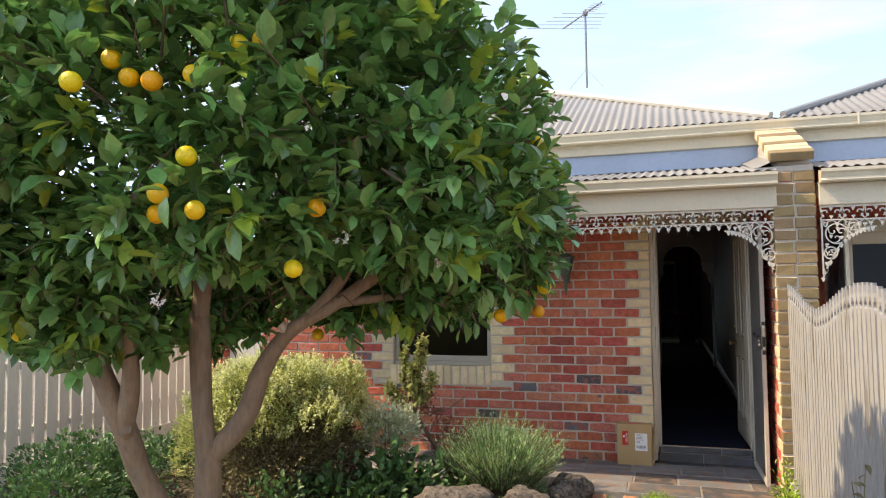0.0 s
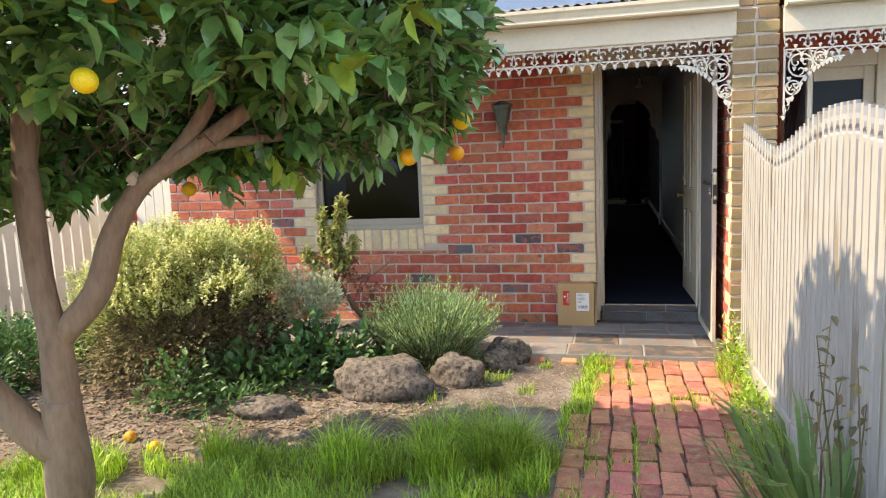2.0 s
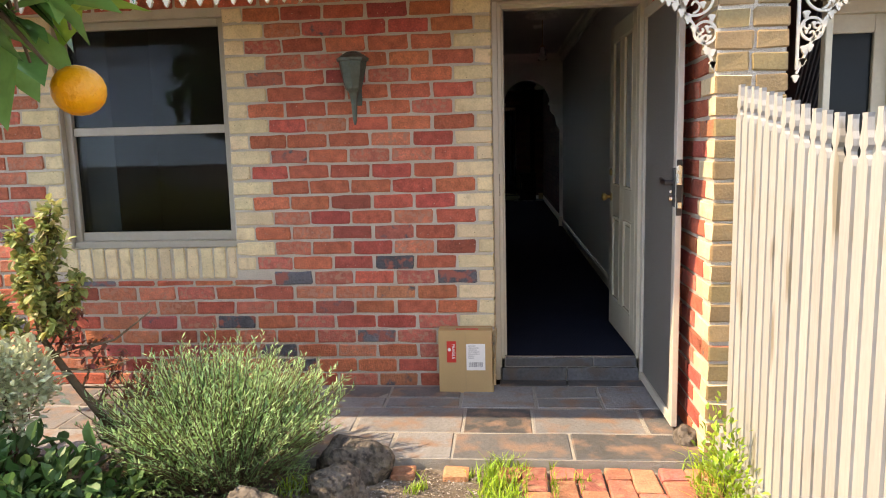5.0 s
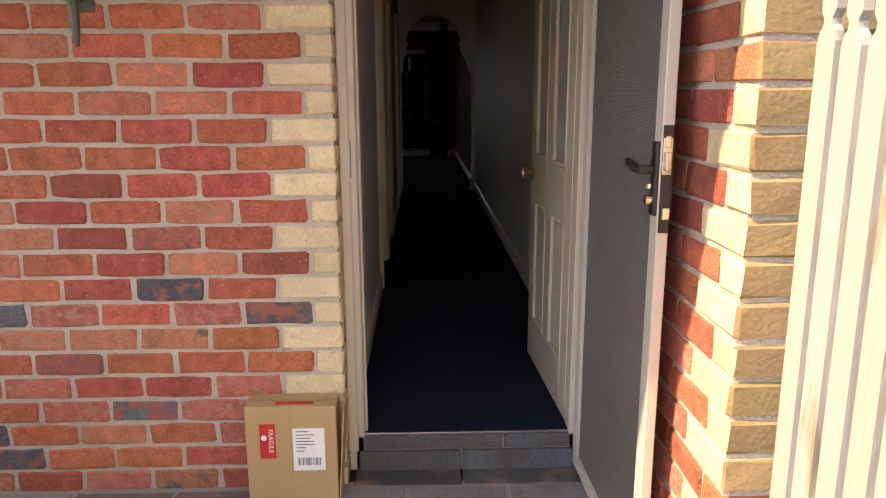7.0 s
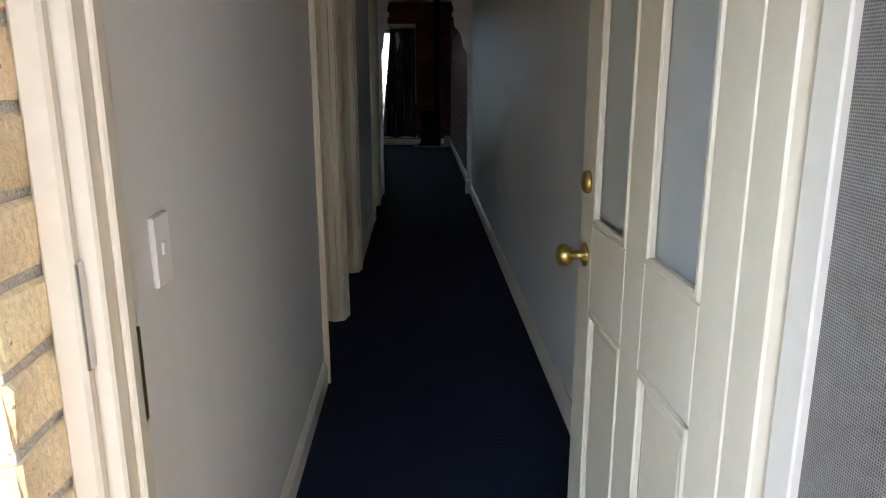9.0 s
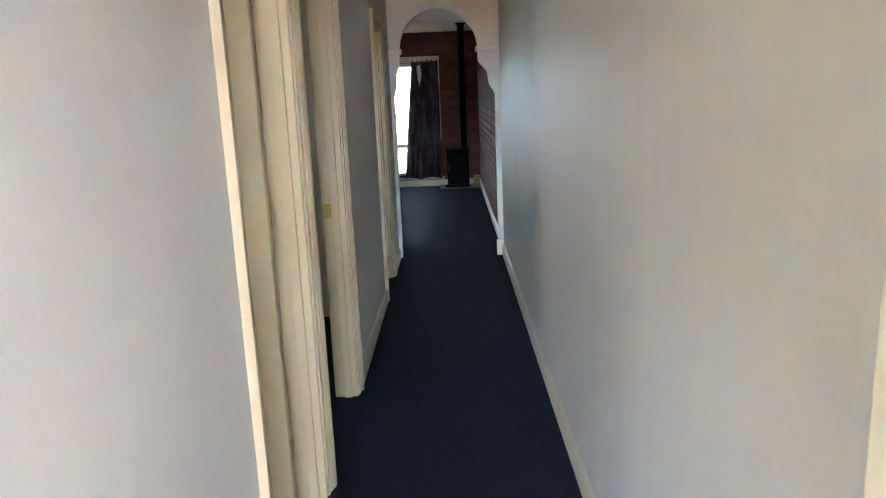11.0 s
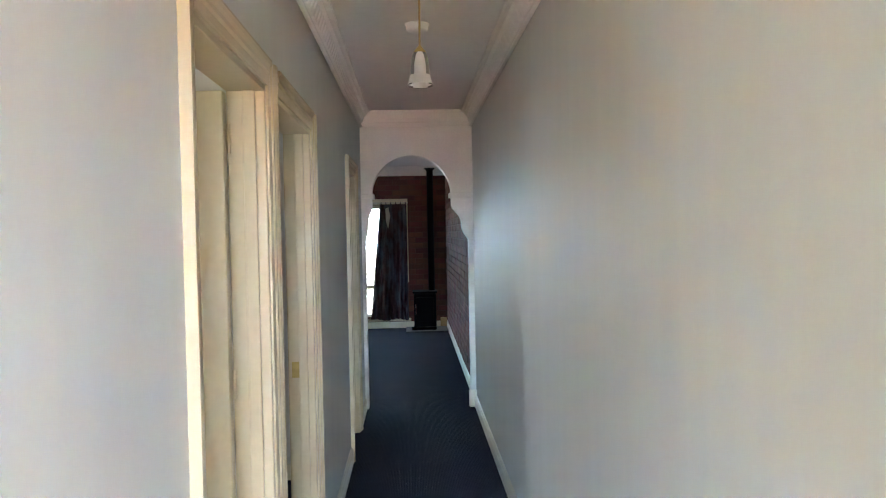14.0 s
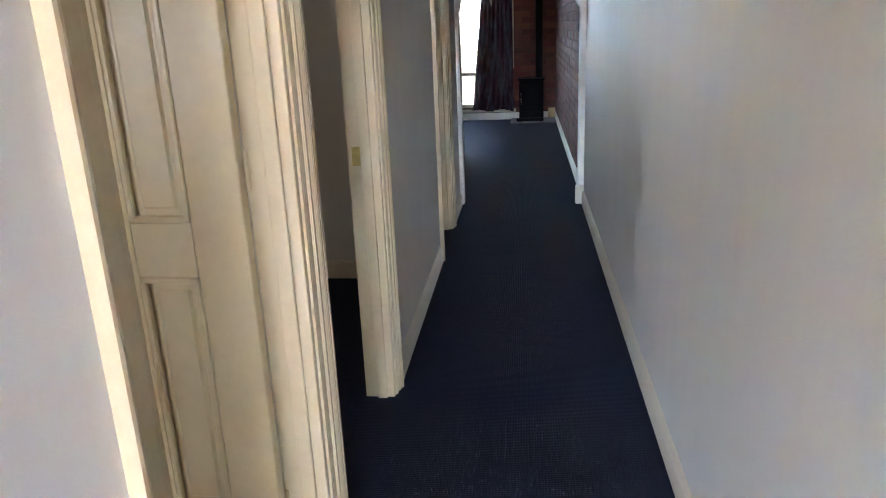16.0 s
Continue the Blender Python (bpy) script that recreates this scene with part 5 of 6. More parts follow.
random.seed(21)
bush = thing("clipped_bush", (-2.85, -1.75, 0), "rounded clipped shrub with tiny yellow-green variegated leaves", "shrub")
bc = (-2.88, -1.75, 0.0)
g = Geo()
mound(g, (bc[0], bc[1], 0.24), 0.76, 0.70, 0.82, 30000, 0.028, 0.016, 0.5, 0.34, 0.86, 0.0, 0.44)
mound(g, (bc[0] - 0.35, bc[1] + 0.15, 0.2), 0.72, 0.6, 0.66, 9000, 0.030, 0.017, 0.5, 0.2, 0.88)
part("foliage", g, BUSH_LEAF, bush, "tiny variegated yellow-green leaves", kind="stuff")
g = Geo()
# shoots on the upper half only, in a paler colour that paints the sunlit top
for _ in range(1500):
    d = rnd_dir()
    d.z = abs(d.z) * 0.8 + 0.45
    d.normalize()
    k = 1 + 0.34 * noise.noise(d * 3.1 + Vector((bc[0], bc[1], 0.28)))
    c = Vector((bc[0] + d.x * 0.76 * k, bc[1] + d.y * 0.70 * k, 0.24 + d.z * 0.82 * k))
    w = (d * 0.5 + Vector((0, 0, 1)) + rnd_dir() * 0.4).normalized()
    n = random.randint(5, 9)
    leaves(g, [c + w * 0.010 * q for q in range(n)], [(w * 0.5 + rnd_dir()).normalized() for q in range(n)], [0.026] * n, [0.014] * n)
part("new_growth", g, BUSH_LIT_TIP, bush, "top shoots coloured pale cream-green for the sunlit top", kind="stuff")
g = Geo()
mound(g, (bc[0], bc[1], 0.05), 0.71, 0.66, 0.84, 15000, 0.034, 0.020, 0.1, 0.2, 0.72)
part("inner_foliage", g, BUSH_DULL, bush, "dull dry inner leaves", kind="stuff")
g = Geo()
stems(g, bc, 330, 0.74, 0.76, 0.006)
part("stem_mass", g, TWIG, bush, "bare brown inner stems", kind="stuff")

ros = thing("rosemary_bush", (-1.2, -1.22, 0), "upright grey-green rosemary bush", "shrub")
g, st = Geo(), Geo()
for _ in range(760):
    a, k = random.uniform(0, 6.28), math.sqrt(random.random())
    b = Vector((-1.22 + 0.25 * k * math.cos(a), -1.22 + 0.20 * k * math.sin(a), 0.02))
    d = Vector((math.cos(a) * k * 0.95, math.sin(a) * k * 0.85, 1)).normalized()
    ln = random.uniform(.42, .68) * (1 - 0.22 * k)
    bend = rnd_dir() * 0.05
    pts = [b, b + d * ln * .5 + bend * .5, b + d * ln + bend + Vector((0, 0, -.05 * k))]
    st.tube(pts, [.004, .003, .0015], 4, False)
    pos, way = [], []
    for q in range(34):
        t = 0.15 + 0.85 * q / 34
        pos.append(pts[0].lerp(pts[1], t * 2) if t < .5 else pts[1].lerp(pts[2], t * 2 - 1))
        w = rnd_dir()
        way.append((d * 0.9 + (w - d * w.dot(d)) * 0.9).normalized())
    leaves(g, pos, way, [random.uniform(.024, .040) for _ in pos], [.0068] * len(pos), .05, .05)
mound(g, (-1.22, -1.24, 0.0), 0.44, 0.36, 0.52, 5200, 0.036, 0.007, 0.9, 0.25, 0.6)
part("needles", g, ROSEMARY, ros, "narrow grey-green needles", kind="stuff")
part("stem_mass", st, TWIG, ros, kind="stuff")

rose = thing("rose_bush", (-1.92, -1.45, 0), "leggy rose bush with sparse yellowing leaves", "shrub")
st, g, dry = Geo(), Geo(), Geo()
stem_pts, stem_r = limb([(-1.55, -1.28, 0.0), (-1.66, -1.30, 0.23), (-1.80, -1.33, 0.47), (-1.91, -1.35, 0.67)], 0.020, 0.013)
st.tube(stem_pts, stem_r, 8, False)
fork = Vector((-1.91, -1.35, 0.66))
SHOOTS = (((-1.81, -1.35, 1.24), 80, .30), ((-1.99, -1.33, 1.12), 75, .30), ((-1.90, -1.38, 1.02), 80, .20), ((-1.74, -1.34, 0.92), 60, .25), ((-2.12, -1.38, 0.84), 50, .30), ((-1.84, -1.30, 1.08), 60, .30))
for top, count, lo in SHOOTS:
    top = Vector(top)
    mid = fork.lerp(top, .5) + rnd_dir() * 0.04
    st.tube([fork, mid, top], [.010, .006, .003], 6, False)
    for q in range(count):
        t = random.uniform(lo, 1.04)
        p = (fork.lerp(mid, t * 2) if t < .5 else mid.lerp(top, t * 2 - 1)) + rnd_dir() * 0.035
        leaves(g, [p] * 4, [(rnd_dir() + Vector((0, 0, .15))).normalized() for _ in range(4)], [random.uniform(.03, .055) for _ in range(4)], [random.uniform(.02, .034) for _ in range(4)])
for k in range(9):
    a = Vector((-1.72, -1.31, 0.36)).lerp(fork, random.random())
    b = a + Vector((random.uniform(.05, .32), random.uniform(-.08, .08), random.uniform(-.02, .26)))
    st.tube([a, a.lerp(b, .5) + rnd_dir() * .03, b], [.005, .004, .002], 5, False)
    for q in range(14):
        p = a.lerp(b, random.uniform(.3, 1.05)) + rnd_dir() * .025
        leaves(dry, [p] * 2, [rnd_dir() for _ in range(2)], [random.uniform(.025, .04) for _ in range(2)], [random.uniform(.014, .022) for _ in range(2)], .5)
st.tube([(-1.75, -1.34, .62), (-1.60, -1.33, .66), (-1.44, -1.32, .78)], [.006, .005, .003], 5, False)
part("dry_leaves", dry, DRY_ROSE, rose, "reddish-brown dry rose leaves", kind="stuff")
part("cane_mass", st, TWIG, rose, "brown thorny canes", kind="stuff")
part("foliage", g, ROSE_LEAF, rose, "small yellow-green rose leaves", kind="stuff")

sil = thing("silver_plant", (-2.02, -1.52, 0), "pale variegated leafy shrub on thin stems", "plant")
g = Geo()
mound(g, (-2.08, -1.52, 0.34), 0.24, 0.20, 0.42, 1500, 0.034, 0.020, 0.3, 0.45, 0.5)
mound(g, (-1.93, -1.48, 0.44), 0.15, 0.14, 0.28, 520, 0.040, 0.024, 0.3, 0.45, 0.5)
stalk = Geo()
stems(stalk, (-2.02, -1.52, -0.02), 34, 0.20, 0.62, 0.005)
part("stem_mass", stalk, TWIG, sil, kind="stuff")
part("foliage", g, SILVER, sil, kind="stuff")
broad = thing("broad_leaf_plant", (-1.95, -1.72, 0), "dark green broad-leaved plant under the shrubs", "plant")
g = Geo()
mound(g, (-1.98, -1.70, 0.0), 0.30, 0.22, 0.42, 210, 0.105, 0.068, 0.1, 0.35, 0.45)
mound(g, (-1.66, -1.60, 0.0), 0.16, 0.14, 0.32, 90, 0.095, 0.060, 0.1, 0.35, 0.45)
mound(g, (-2.30, -2.05, 0.0), 0.28, 0.22, 0.36, 150, 0.085, 0.052, 0.1, 0.35, 0.45)
part("foliage", g, DARK_LEAF, broad, kind="stuff")
low = thing("leafy_groundcover", (-2.2, -2.2, 0), "low dark green leafy groundcover along the bed", "plant")
for cx, cy, rr, h, n in ((-1.95, -1.95, .34, .30, 420), (-2.55, -2.40, .30, .34, 420), (-1.7, -1.75, .22, .32, 220), (-2.2, -2.35, .3, .16, 260), (-1.5, -1.6, .2, .2, 130)):
    g = Geo()
    mound(g, (cx, cy, 0.0), rr, rr, h, n, 0.052, 0.032, 0.25, 0.3, 0.4)
    part("leaf_clump", g, DARK_LEAF, low, kind="stuff")
mint = thing("mint_clump", (-4.35, -2.1, 0), "spreading mound of dark green mint-like leaves", "plant")
for cx, cy, rr, h, n in ((-4.5, -2.2, .65, .50, 2600), (-4.05, -1.85, .55, .44, 1900), (-4.2, -2.65, .5, .36, 1600)):
    g = Geo()
    mound(g, (cx, cy, 0.0), rr, rr, h, n, 0.042, 0.028, 0.35, 0.3, 0.65)
    part("leaf_clump", g, DARK_LEAF, mint, kind="stuff")
weed = thing("weed_clump", (0.93, -1.25, 0), "bright green weeds at the foot of the fence", "weed")
g = Geo()
mound(g, (0.90, -1.35, 0.0), 0.10, 0.30, 0.36, 380, 0.032, 0.016, 0.5, 0.4, 0.4)
mound(g, (0.90, -2.1, 0.0), 0.10, 0.4, 0.14, 260, 0.032, 0.016, 0.5, 0.4, 0.4)
part("foliage", g, GRASS, weed, kind="stuff")
strap = thing("strap_leaf_plant", (0.86, -3.6, 0), "strappy iris-like plant beside the path", "plant")
g = Geo()
for _ in range(150):
    a, k = random.uniform(0, 6.28), random.random()
    b = Vector((0.84 + 0.14 * math.cos(a) * k, -3.75 + 0.42 * math.sin(a) * k, -0.03))
    L = random.uniform(.35, .68)
    d = Vector((math.cos(a) * .45, math.sin(a) * .45, 1)).normalized()
    s = Vector((-math.sin(a), math.cos(a), 0)) * random.uniform(.008, .014)
    q1, q2, q3 = b + d * L * .45, b + d * L * .8 + Vector((math.cos(a), math.sin(a), -.15)) * .04, b + d * L + Vector((math.cos(a), math.sin(a), -.6)) * .13
    g.add([b - s, b + s, q1 + s, q1 - s, q2 + s * .8, q2 - s * .8, q3], [(0, 1, 2, 3), (3, 2, 4, 5), (5, 4, 6)])
part("foliage", g, STRAP, strap, kind="stuff")
g = Geo()
for _ in range(7):
    b = Vector((0.90 + random.uniform(-.06, .06), -3.45 + random.uniform(-.3, .3), 0))
    t = b + Vector((random.uniform(-.08, .08), random.uniform(-.08, .08), random.uniform(.5, .85)))
    g.tube([b, b.lerp(t, .5) + rnd_dir() * .03, t], [.005, .004, .002], 5, False)
    leaves(g, [t - Vector((0, 0, .05 * k)) for k in range(6)], [rnd_dir() for k in range(6)], [.05] * 6, [.028] * 6, .6)
part("dry_stalk_mass", g, BUSH_DULL, strap, "dry brown seed stalks", kind="stuff")

# rocks
random.seed(33)


def rock(x, y, rx, ry, rz, seed, label):
    bm = bmesh.new()
    bmesh.ops.create_icosphere(bm, subdivisions=4, radius=1)
    for v in bm.verts:
        d = v.co.copy()
        s = Vector((seed * 3.7, seed, 0))
        k = 1 + 0.30 * noise.noise(d * 1.2 + s) + 0.13 * noise.noise(d * 3.1 + s) + 0.06 * noise.noise(d * 8 + s) + 0.03 * noise.noise(d * 19 + s)
        k += 0.10 * abs(noise.noise(d * 2.2 + s * 2)) - 0.06 * abs(noise.noise(d * 5.5 - s))
        k *= min(1.0, 0.80 / max(abs(d.z), 0.01) ** 0.5 + 0.08)
        v.co = Vector((d.x * rx * k, d.y * ry * k, max(-0.3, d.z * k) * rz))
    me = bpy.data.meshes.new("rock")
    bm.to_mesh(me)
    bm.free()
    me.polygons.foreach_set("use_smooth", [True] * len(me.polygons))
    me.update()
    o = part("rock", me, ROCK)
    o.location = (x, y, ground_height(x, y) + rz * 0.25)
    return tagged(o, label, "rock", "garden edge rocks")


rock(-1.33, -2.00, 0.33, 0.22, 0.21, 2.1, "large pitted basalt boulder edging the bed")
rock(-0.90, -1.72, 0.17, 0.14, 0.16, 4.3, "grey pitted basalt rock edging the bed")
rock(-0.68, -1.36, 0.12, 0.10, 0.13, 6.1, "small dark basalt rock edging the bed")
rock(-0.66, -1.12, 0.16, 0.10, 0.15, 8.8, "small brown rock beside the porch")
rock(-1.95, -2.45, 0.22, 0.14, 0.08, 9.9, "low rock half hidden by leaves")
stop = rock(0.885, -0.80, 0.055, 0.06, 0.075, 12.2, "rough brown stone holding the screen door open")
stop.location.z = 0.02

# grass, litter and gravel
random.seed(44)
g = Geo()


def lawn(n, x0, x1, y0, y1, h0, h1, keep):
    pts = []
    while len(pts) < n:
        x, y = random.uniform(x0, x1), random.uniform(y0, y1)
        if keep(x, y):
            pts.append((x, y, ground_height(x, y)))
    blades(g, pts, h0, h1, 0.0034, 1.15)


front = lambda x: -2.78 - 0.10 * math.sin(x * 3) - 0.45 * max(0, -x - 1.4)
edge_of = lambda x, y: y < front(x) + 0.16 * noise.noise((x * 4, y * 4, 1)) and x < -0.18 - 0.10 * noise.noise((0, y * 4, 5))
lawn(19000, -3.3, -0.10, -4.6, -2.5, 0.03, 0.11, lambda x, y: edge_of(x, y) and noise.noise((x * 1.9, y * 1.9, 3)) > -0.25)
lawn(10000, -3.0, -0.10, -4.6, -2.5, 0.07, 0.17, lambda x, y: edge_of(x, y) and noise.noise((x * 2.6, y * 2.6, 7)) > 0.08)
lawn(3000, -2.2, -0.30, -3.2, -2.55, 0.12, 0.30, lambda x, y: edge_of(x, y + 0.06) and noise.noise((x * 3.4, y * 3.4, 9)) > 0.10)
lawn(1300, -0.20, 0.10, -2.4, -0.98, 0.03, 0.10, lambda x, y: abs(x - (0.02 - 0.09 * (-1 - y))) < 0.075 + 0.04 * noise.noise((0, y * 5, 2)))
lawn(1000, 0.80, 1.02, -3.2, -1.0, 0.04, 0.14, lambda x, y: noise.noise((x * 5, y * 4, 4)) > -0.2)
lawn(700, -1.0, 0.0, -2.7, -1.1, 0.03, 0.08, lambda x, y: noise.noise((x * 4, y * 4, 8)) > 0.28)
lawn(900, -0.35, 0.05, -4.5, -2.4, 0.03, 0.10, lambda x, y: noise.noise((x * 5, y * 4, 6)) > 0.0)
lawn(2500, -3.6, -0.3, -8.0, -4.6, 0.05, 0.15, lambda x, y: True)
tagged(part("grass", g, GRASS), "bright green unmown grass with long tufts", "grass", kind="stuff")
g = Geo()
for _ in range(26000):
    x, y = random.uniform(-4.6, 0.0), random.uniform(-3.3, -1.05)
    if x > -0.9 and random.random() < .45:
        continue
    c = Vector((x, y, ground_height(x, y) + 0.004))
    s = random.uniform(.008, .030) if x < -0.9 else random.uniform(.003, .009)
    a = rnd_dir() * s
    b = rnd_dir() * s * .4
    a.z *= .3
    b.z *= .3
    g.add([c - a - b, c + a - b, c + a + b, c - a + b], [(0, 1, 2, 3)])
tagged(part("bark_litter", g, LITTER), "scattered dry leaves, bark chips and grit", "litter", kind="stuff")

g = Geo()
for _ in range(16000):
    x, y = random.uniform(-1.6, 0.05), random.uniform(-3.0, -1.03)
    c = Vector((x, y, ground_height(x, y) + 0.003))
    s = random.uniform(.003, .009)
    a, b = rnd_dir() * s, rnd_dir() * s
    a.z, b.z = abs(a.z) * .4, abs(b.z) * .4
    g.add([c - a, c + b, c + a, c - b + Vector((0, 0, s * .5))], [(0, 1, 2), (0, 2, 3), (0, 3, 1), (1, 3, 2)])
tagged(part("gravel", g, GRIT), "fine grey-brown gravel beside the path", "gravel", kind="stuff")

# parcel
box = thing("parcel", (-0.19, -0.06, 0), "taped cardboard parcel with red and white labels leaning by the door", "parcel")
BX0, BX1, BY0, BY1, BZ = -0.352, -0.040, -0.125, -0.012, 0.375
part("carton", Geo().box(BX0, BY0, 0.0, BX1, BY1, BZ, 0.003), CARD, box)
part("tape", Geo().box((BX0 + BX1) / 2 - 0.001, BY0 - 0.0008, 0.0, (BX0 + BX1) / 2 + 0.001, BY0 + 0.001, BZ + 0.0005).box(BX0, -0.074, BZ - 0.001, BX1, -0.060, BZ + 0.0015), pm("parcel_tape", (0.36, 0.24, 0.12), 0.3, 0.04, 8, 0, 60), box)
flap = part("flap", Geo().prism([(BX1, 0.0), (BX1 + 0.004, 0.0), (BX1 + 0.028, 0.355), (BX1 + 0.024, 0.36)], "y", BY0 + 0.004, BY1), CARD, box)
fl = part("fragile_label", Geo().box(-0.304, BY0 - 0.002, 0.185, -0.250, BY0 + 0.001, 0.312), LABEL_RED, box, "red FRAGILE sticker")
part("top_label", Geo().box(-0.25, -0.105, BZ, -0.12, -0.085, BZ + 0.0022), LABEL_RED, box, "red sticker on the lid")
cu = bpy.data.curves.new("fragile_text", "FONT")
cu.body, cu.size, cu.extrude, cu.align_x, cu.align_y = "FRAGILE", 0.024, 0.0003, "CENTER", "CENTER"
tob = new("fragile_text_source", cu)
bpy.context.view_layer.update()
tm = bpy.data.meshes.new_from_object(tob.evaluated_get(bpy.context.evaluated_depsgraph_get()))
bpy.data.objects.remove(tob)
tm.transform(Matrix(((0, 1, 0, -0.266), (0, 0, -1, BY0 - 0.0026), (-1, 0, 0, 0.250), (0, 0, 0, 1))))
part("fragile_text", tm, LABEL_WHITE, fl)
part("emblem", Geo().lathe([(0.0, 0), (0.010, 0.0), (0.010, 0.0005), (0.0, 0.0005)], 12, pose(-0.289, BY0 - 0.0021, 0.262, 90)), LABEL_WHITE, fl)
ad = part("address_label", Geo().box(-0.191, BY0 - 0.002, 0.138, -0.082, BY0 + 0.001, 0.295), LABEL_WHITE, box, "white address sticker")
random.seed(3)
for i in range(7):
    z = 0.282 - i * 0.012
    part("print_line", Geo().box(-0.180, BY0 - 0.0026, z, -0.180 + random.uniform(.03, .085), BY0 - 0.0015, z + 0.003), LABEL_INK, ad)
x = -0.176
while x < -0.095:
    w = random.choice((.001, .0015, .003))
    part("bar", Geo().box(x, BY0 - 0.0026, 0.158, x + w, BY0 - 0.0015, 0.186), LABEL_INK, ad)
    x += w + random.choice((.0015, .002, .003))

# wall lantern
lan = thing("wall_lantern", (-0.795, -0.06, 1.55), "verdigris bronze torch-shaped wall lantern", "lantern")
LX, LY = -0.795, -0.085
part("bowl", Geo().lathe([(0.006, 1.560), (0.012, 1.590), (0.018, 1.680), (0.026, 1.730), (0.030, 1.742), (0.046, 1.760), (0.062, 1.820), (0.078, 1.895), (0.080, 1.915), (0.070, 1.915), (0.0, 1.880)], 8, Matrix.Translation((LX, LY, 0))), VERDIGRIS, lan)
part("rim", Geo().lathe([(0.076, 1.905), (0.090, 1.910), (0.092, 1.925), (0.070, 1.940), (0.035, 1.960), (0.0, 1.965)], 8, Matrix.Translation((LX, LY, 0))), VERDIGRIS, lan)
part("scroll_arm", Geo().tube([(LX, 0.0, 1.730), (LX, -0.03, 1.705), (LX, -0.06, 1.720), (LX, -0.075, 1.760)], 0.008, 8), VERDIGRIS, lan)
part("back_plate", Geo().box(LX - 0.03, -0.008, 1.670, LX + 0.03, 0.004, 1.830, 0.003), VERDIGRIS, lan)


# ---- inside ----
def casing(name, a, b, leaf_label):
    """Architraves and jambs of one doorway in the hall's left wall."""
    d = thing(name, (HALL_L, (a + b) / 2, FLOOR), leaf_label, "door frame", kind="structure")
    def moulding(w):
        return [(0, 0), (0.010, 0.0), (0.012, w * .12), (0.012, w * .42), (0.018, w * .50), (0.018, w * .66), (0.023, w * .78), (0.026, w * .9), (0.025, w), (0, w)]

    near_w = min(0.075, (a - 3.1 if 3.1 < a < 3.3 else 1))
    part("architrave", Geo().prism([(HALL_L + p, a - q) for p, q in moulding(near_w)][::-1], "z", FLOOR, HEAD + 0.075), IVORY_PAINT, d)
    part("architrave", Geo().prism([(HALL_L + p, b + q) for p, q in moulding(0.075)], "z", FLOOR, HEAD + 0.075), IVORY_PAINT, d)
    part("head_architrave", Geo().prism([(HALL_L + p, HEAD + q) for p, q in moulding(0.075)], "y", a, b), IVORY_PAINT, d)
    for nm, y0, y1 in (("jamb", a, a + 0.022), ("jamb", b - 0.022, b)):
        part(nm, Geo().box(HALL_L - 0.112, y0, FLOOR, HALL_L + 0.004, y1, HEAD, 0.002), IVORY_PAINT, d)
    part("head_jamb", Geo().box(HALL_L - 0.112, a + 0.022, HEAD - 0.022, HALL_L + 0.004, b - 0.022, HEAD, 0.002), IVORY_PAINT, d)
    for y0, y1 in ((a + 0.022, a + 0.034), (b - 0.034, b - 0.022)):
        part("stop", Geo().box(HALL_L - 0.062, y0, FLOOR, HALL_L - 0.024, y1, HEAD - 0.022, 0.002), IVORY_PAINT, d)
    return d


c1 = casing("doorway_1", *DOORS[0], "ivory gloss door frame with moulded architraves")
c2 = casing("doorway_2", *DOORS[1], "ivory gloss door frame with a brass strike plate")
c3 = casing("doorway_3", *DOORS[2], "ivory gloss door frame near the archway")
part("strike_plate", Geo().box(HALL_L - 0.095, DOORS[1][1] - 0.026, 1.08, HALL_L - 0.062, DOORS[1][1] - 0.0215, 1.15, 0.001), BRASS, c2, "worn brass strike plate")
panel_door("door_4", (HALL_L - 0.1125, DOORS[0][1] - 0.0415, FLOOR), 178.0, 0.695, FLOOR + 0.006, HEAD - 0.026, IVORY_PAINT, "open ivory four-panel room door", False, 0, 0.13, 0.85, 0.985)

rose_c = thing("ceiling_rose", (0.47, 3.72, CEIL), "ornate white plaster ceiling rose with scalloped petals", "ceiling rose", kind="structure")
RX, RY = 0.47, 3.72
part("disc", Geo().lathe([(0.0, CEIL - 0.036), (0.05, CEIL - 0.036), (0.065, CEIL - 0.022), (0.10, CEIL - 0.018), (0.108, CEIL - 0.034), (0.118, CEIL - 0.036), (0.126, CEIL - 0.018), (0.150, CEIL - 0.014), (0.155, CEIL)], 40, Matrix.Translation((RX, RY, 0))), PLASTER, rose_c, smooth=True)
for i in range(8):
    a = 2 * math.pi * i / 8
    w = 0.048 if i % 2 == 0 else 0.056
    g = Geo()
    for k in range(5):
        t = (k - 2) / 2 * w
        q = Vector((RX + math.cos(a) * (0.128 + (0.022 if i % 2 == 0 else 0.004)), RY + math.sin(a) * (0.128 + (0.022 if i % 2 == 0 else 0.004)), CEIL - 0.020))
        tang = Vector((-math.sin(a), math.cos(a), 0))
        rad = Vector((math.cos(a), math.sin(a), 0))
        c = q + tang * t - rad * abs(t) * 0.35
        g.tube([c - rad * 0.045, c - Vector((0, 0, .012)), c + rad * 0.022], [0.014, 0.022, 0.012], 6)
    part("petal", g, PLASTER, rose_c, smooth=True)
for i in range(24):
    a = 2 * math.pi * i / 24
    c = Vector((RX + 0.080 * math.cos(a), RY + 0.080 * math.sin(a), CEIL - 0.024))
    rad = Vector((math.cos(a), math.sin(a), 0))
    part("flute", Geo().tube([c - rad * .026, c + rad * .026], [.004, .008], 5), PLASTER, rose_c)
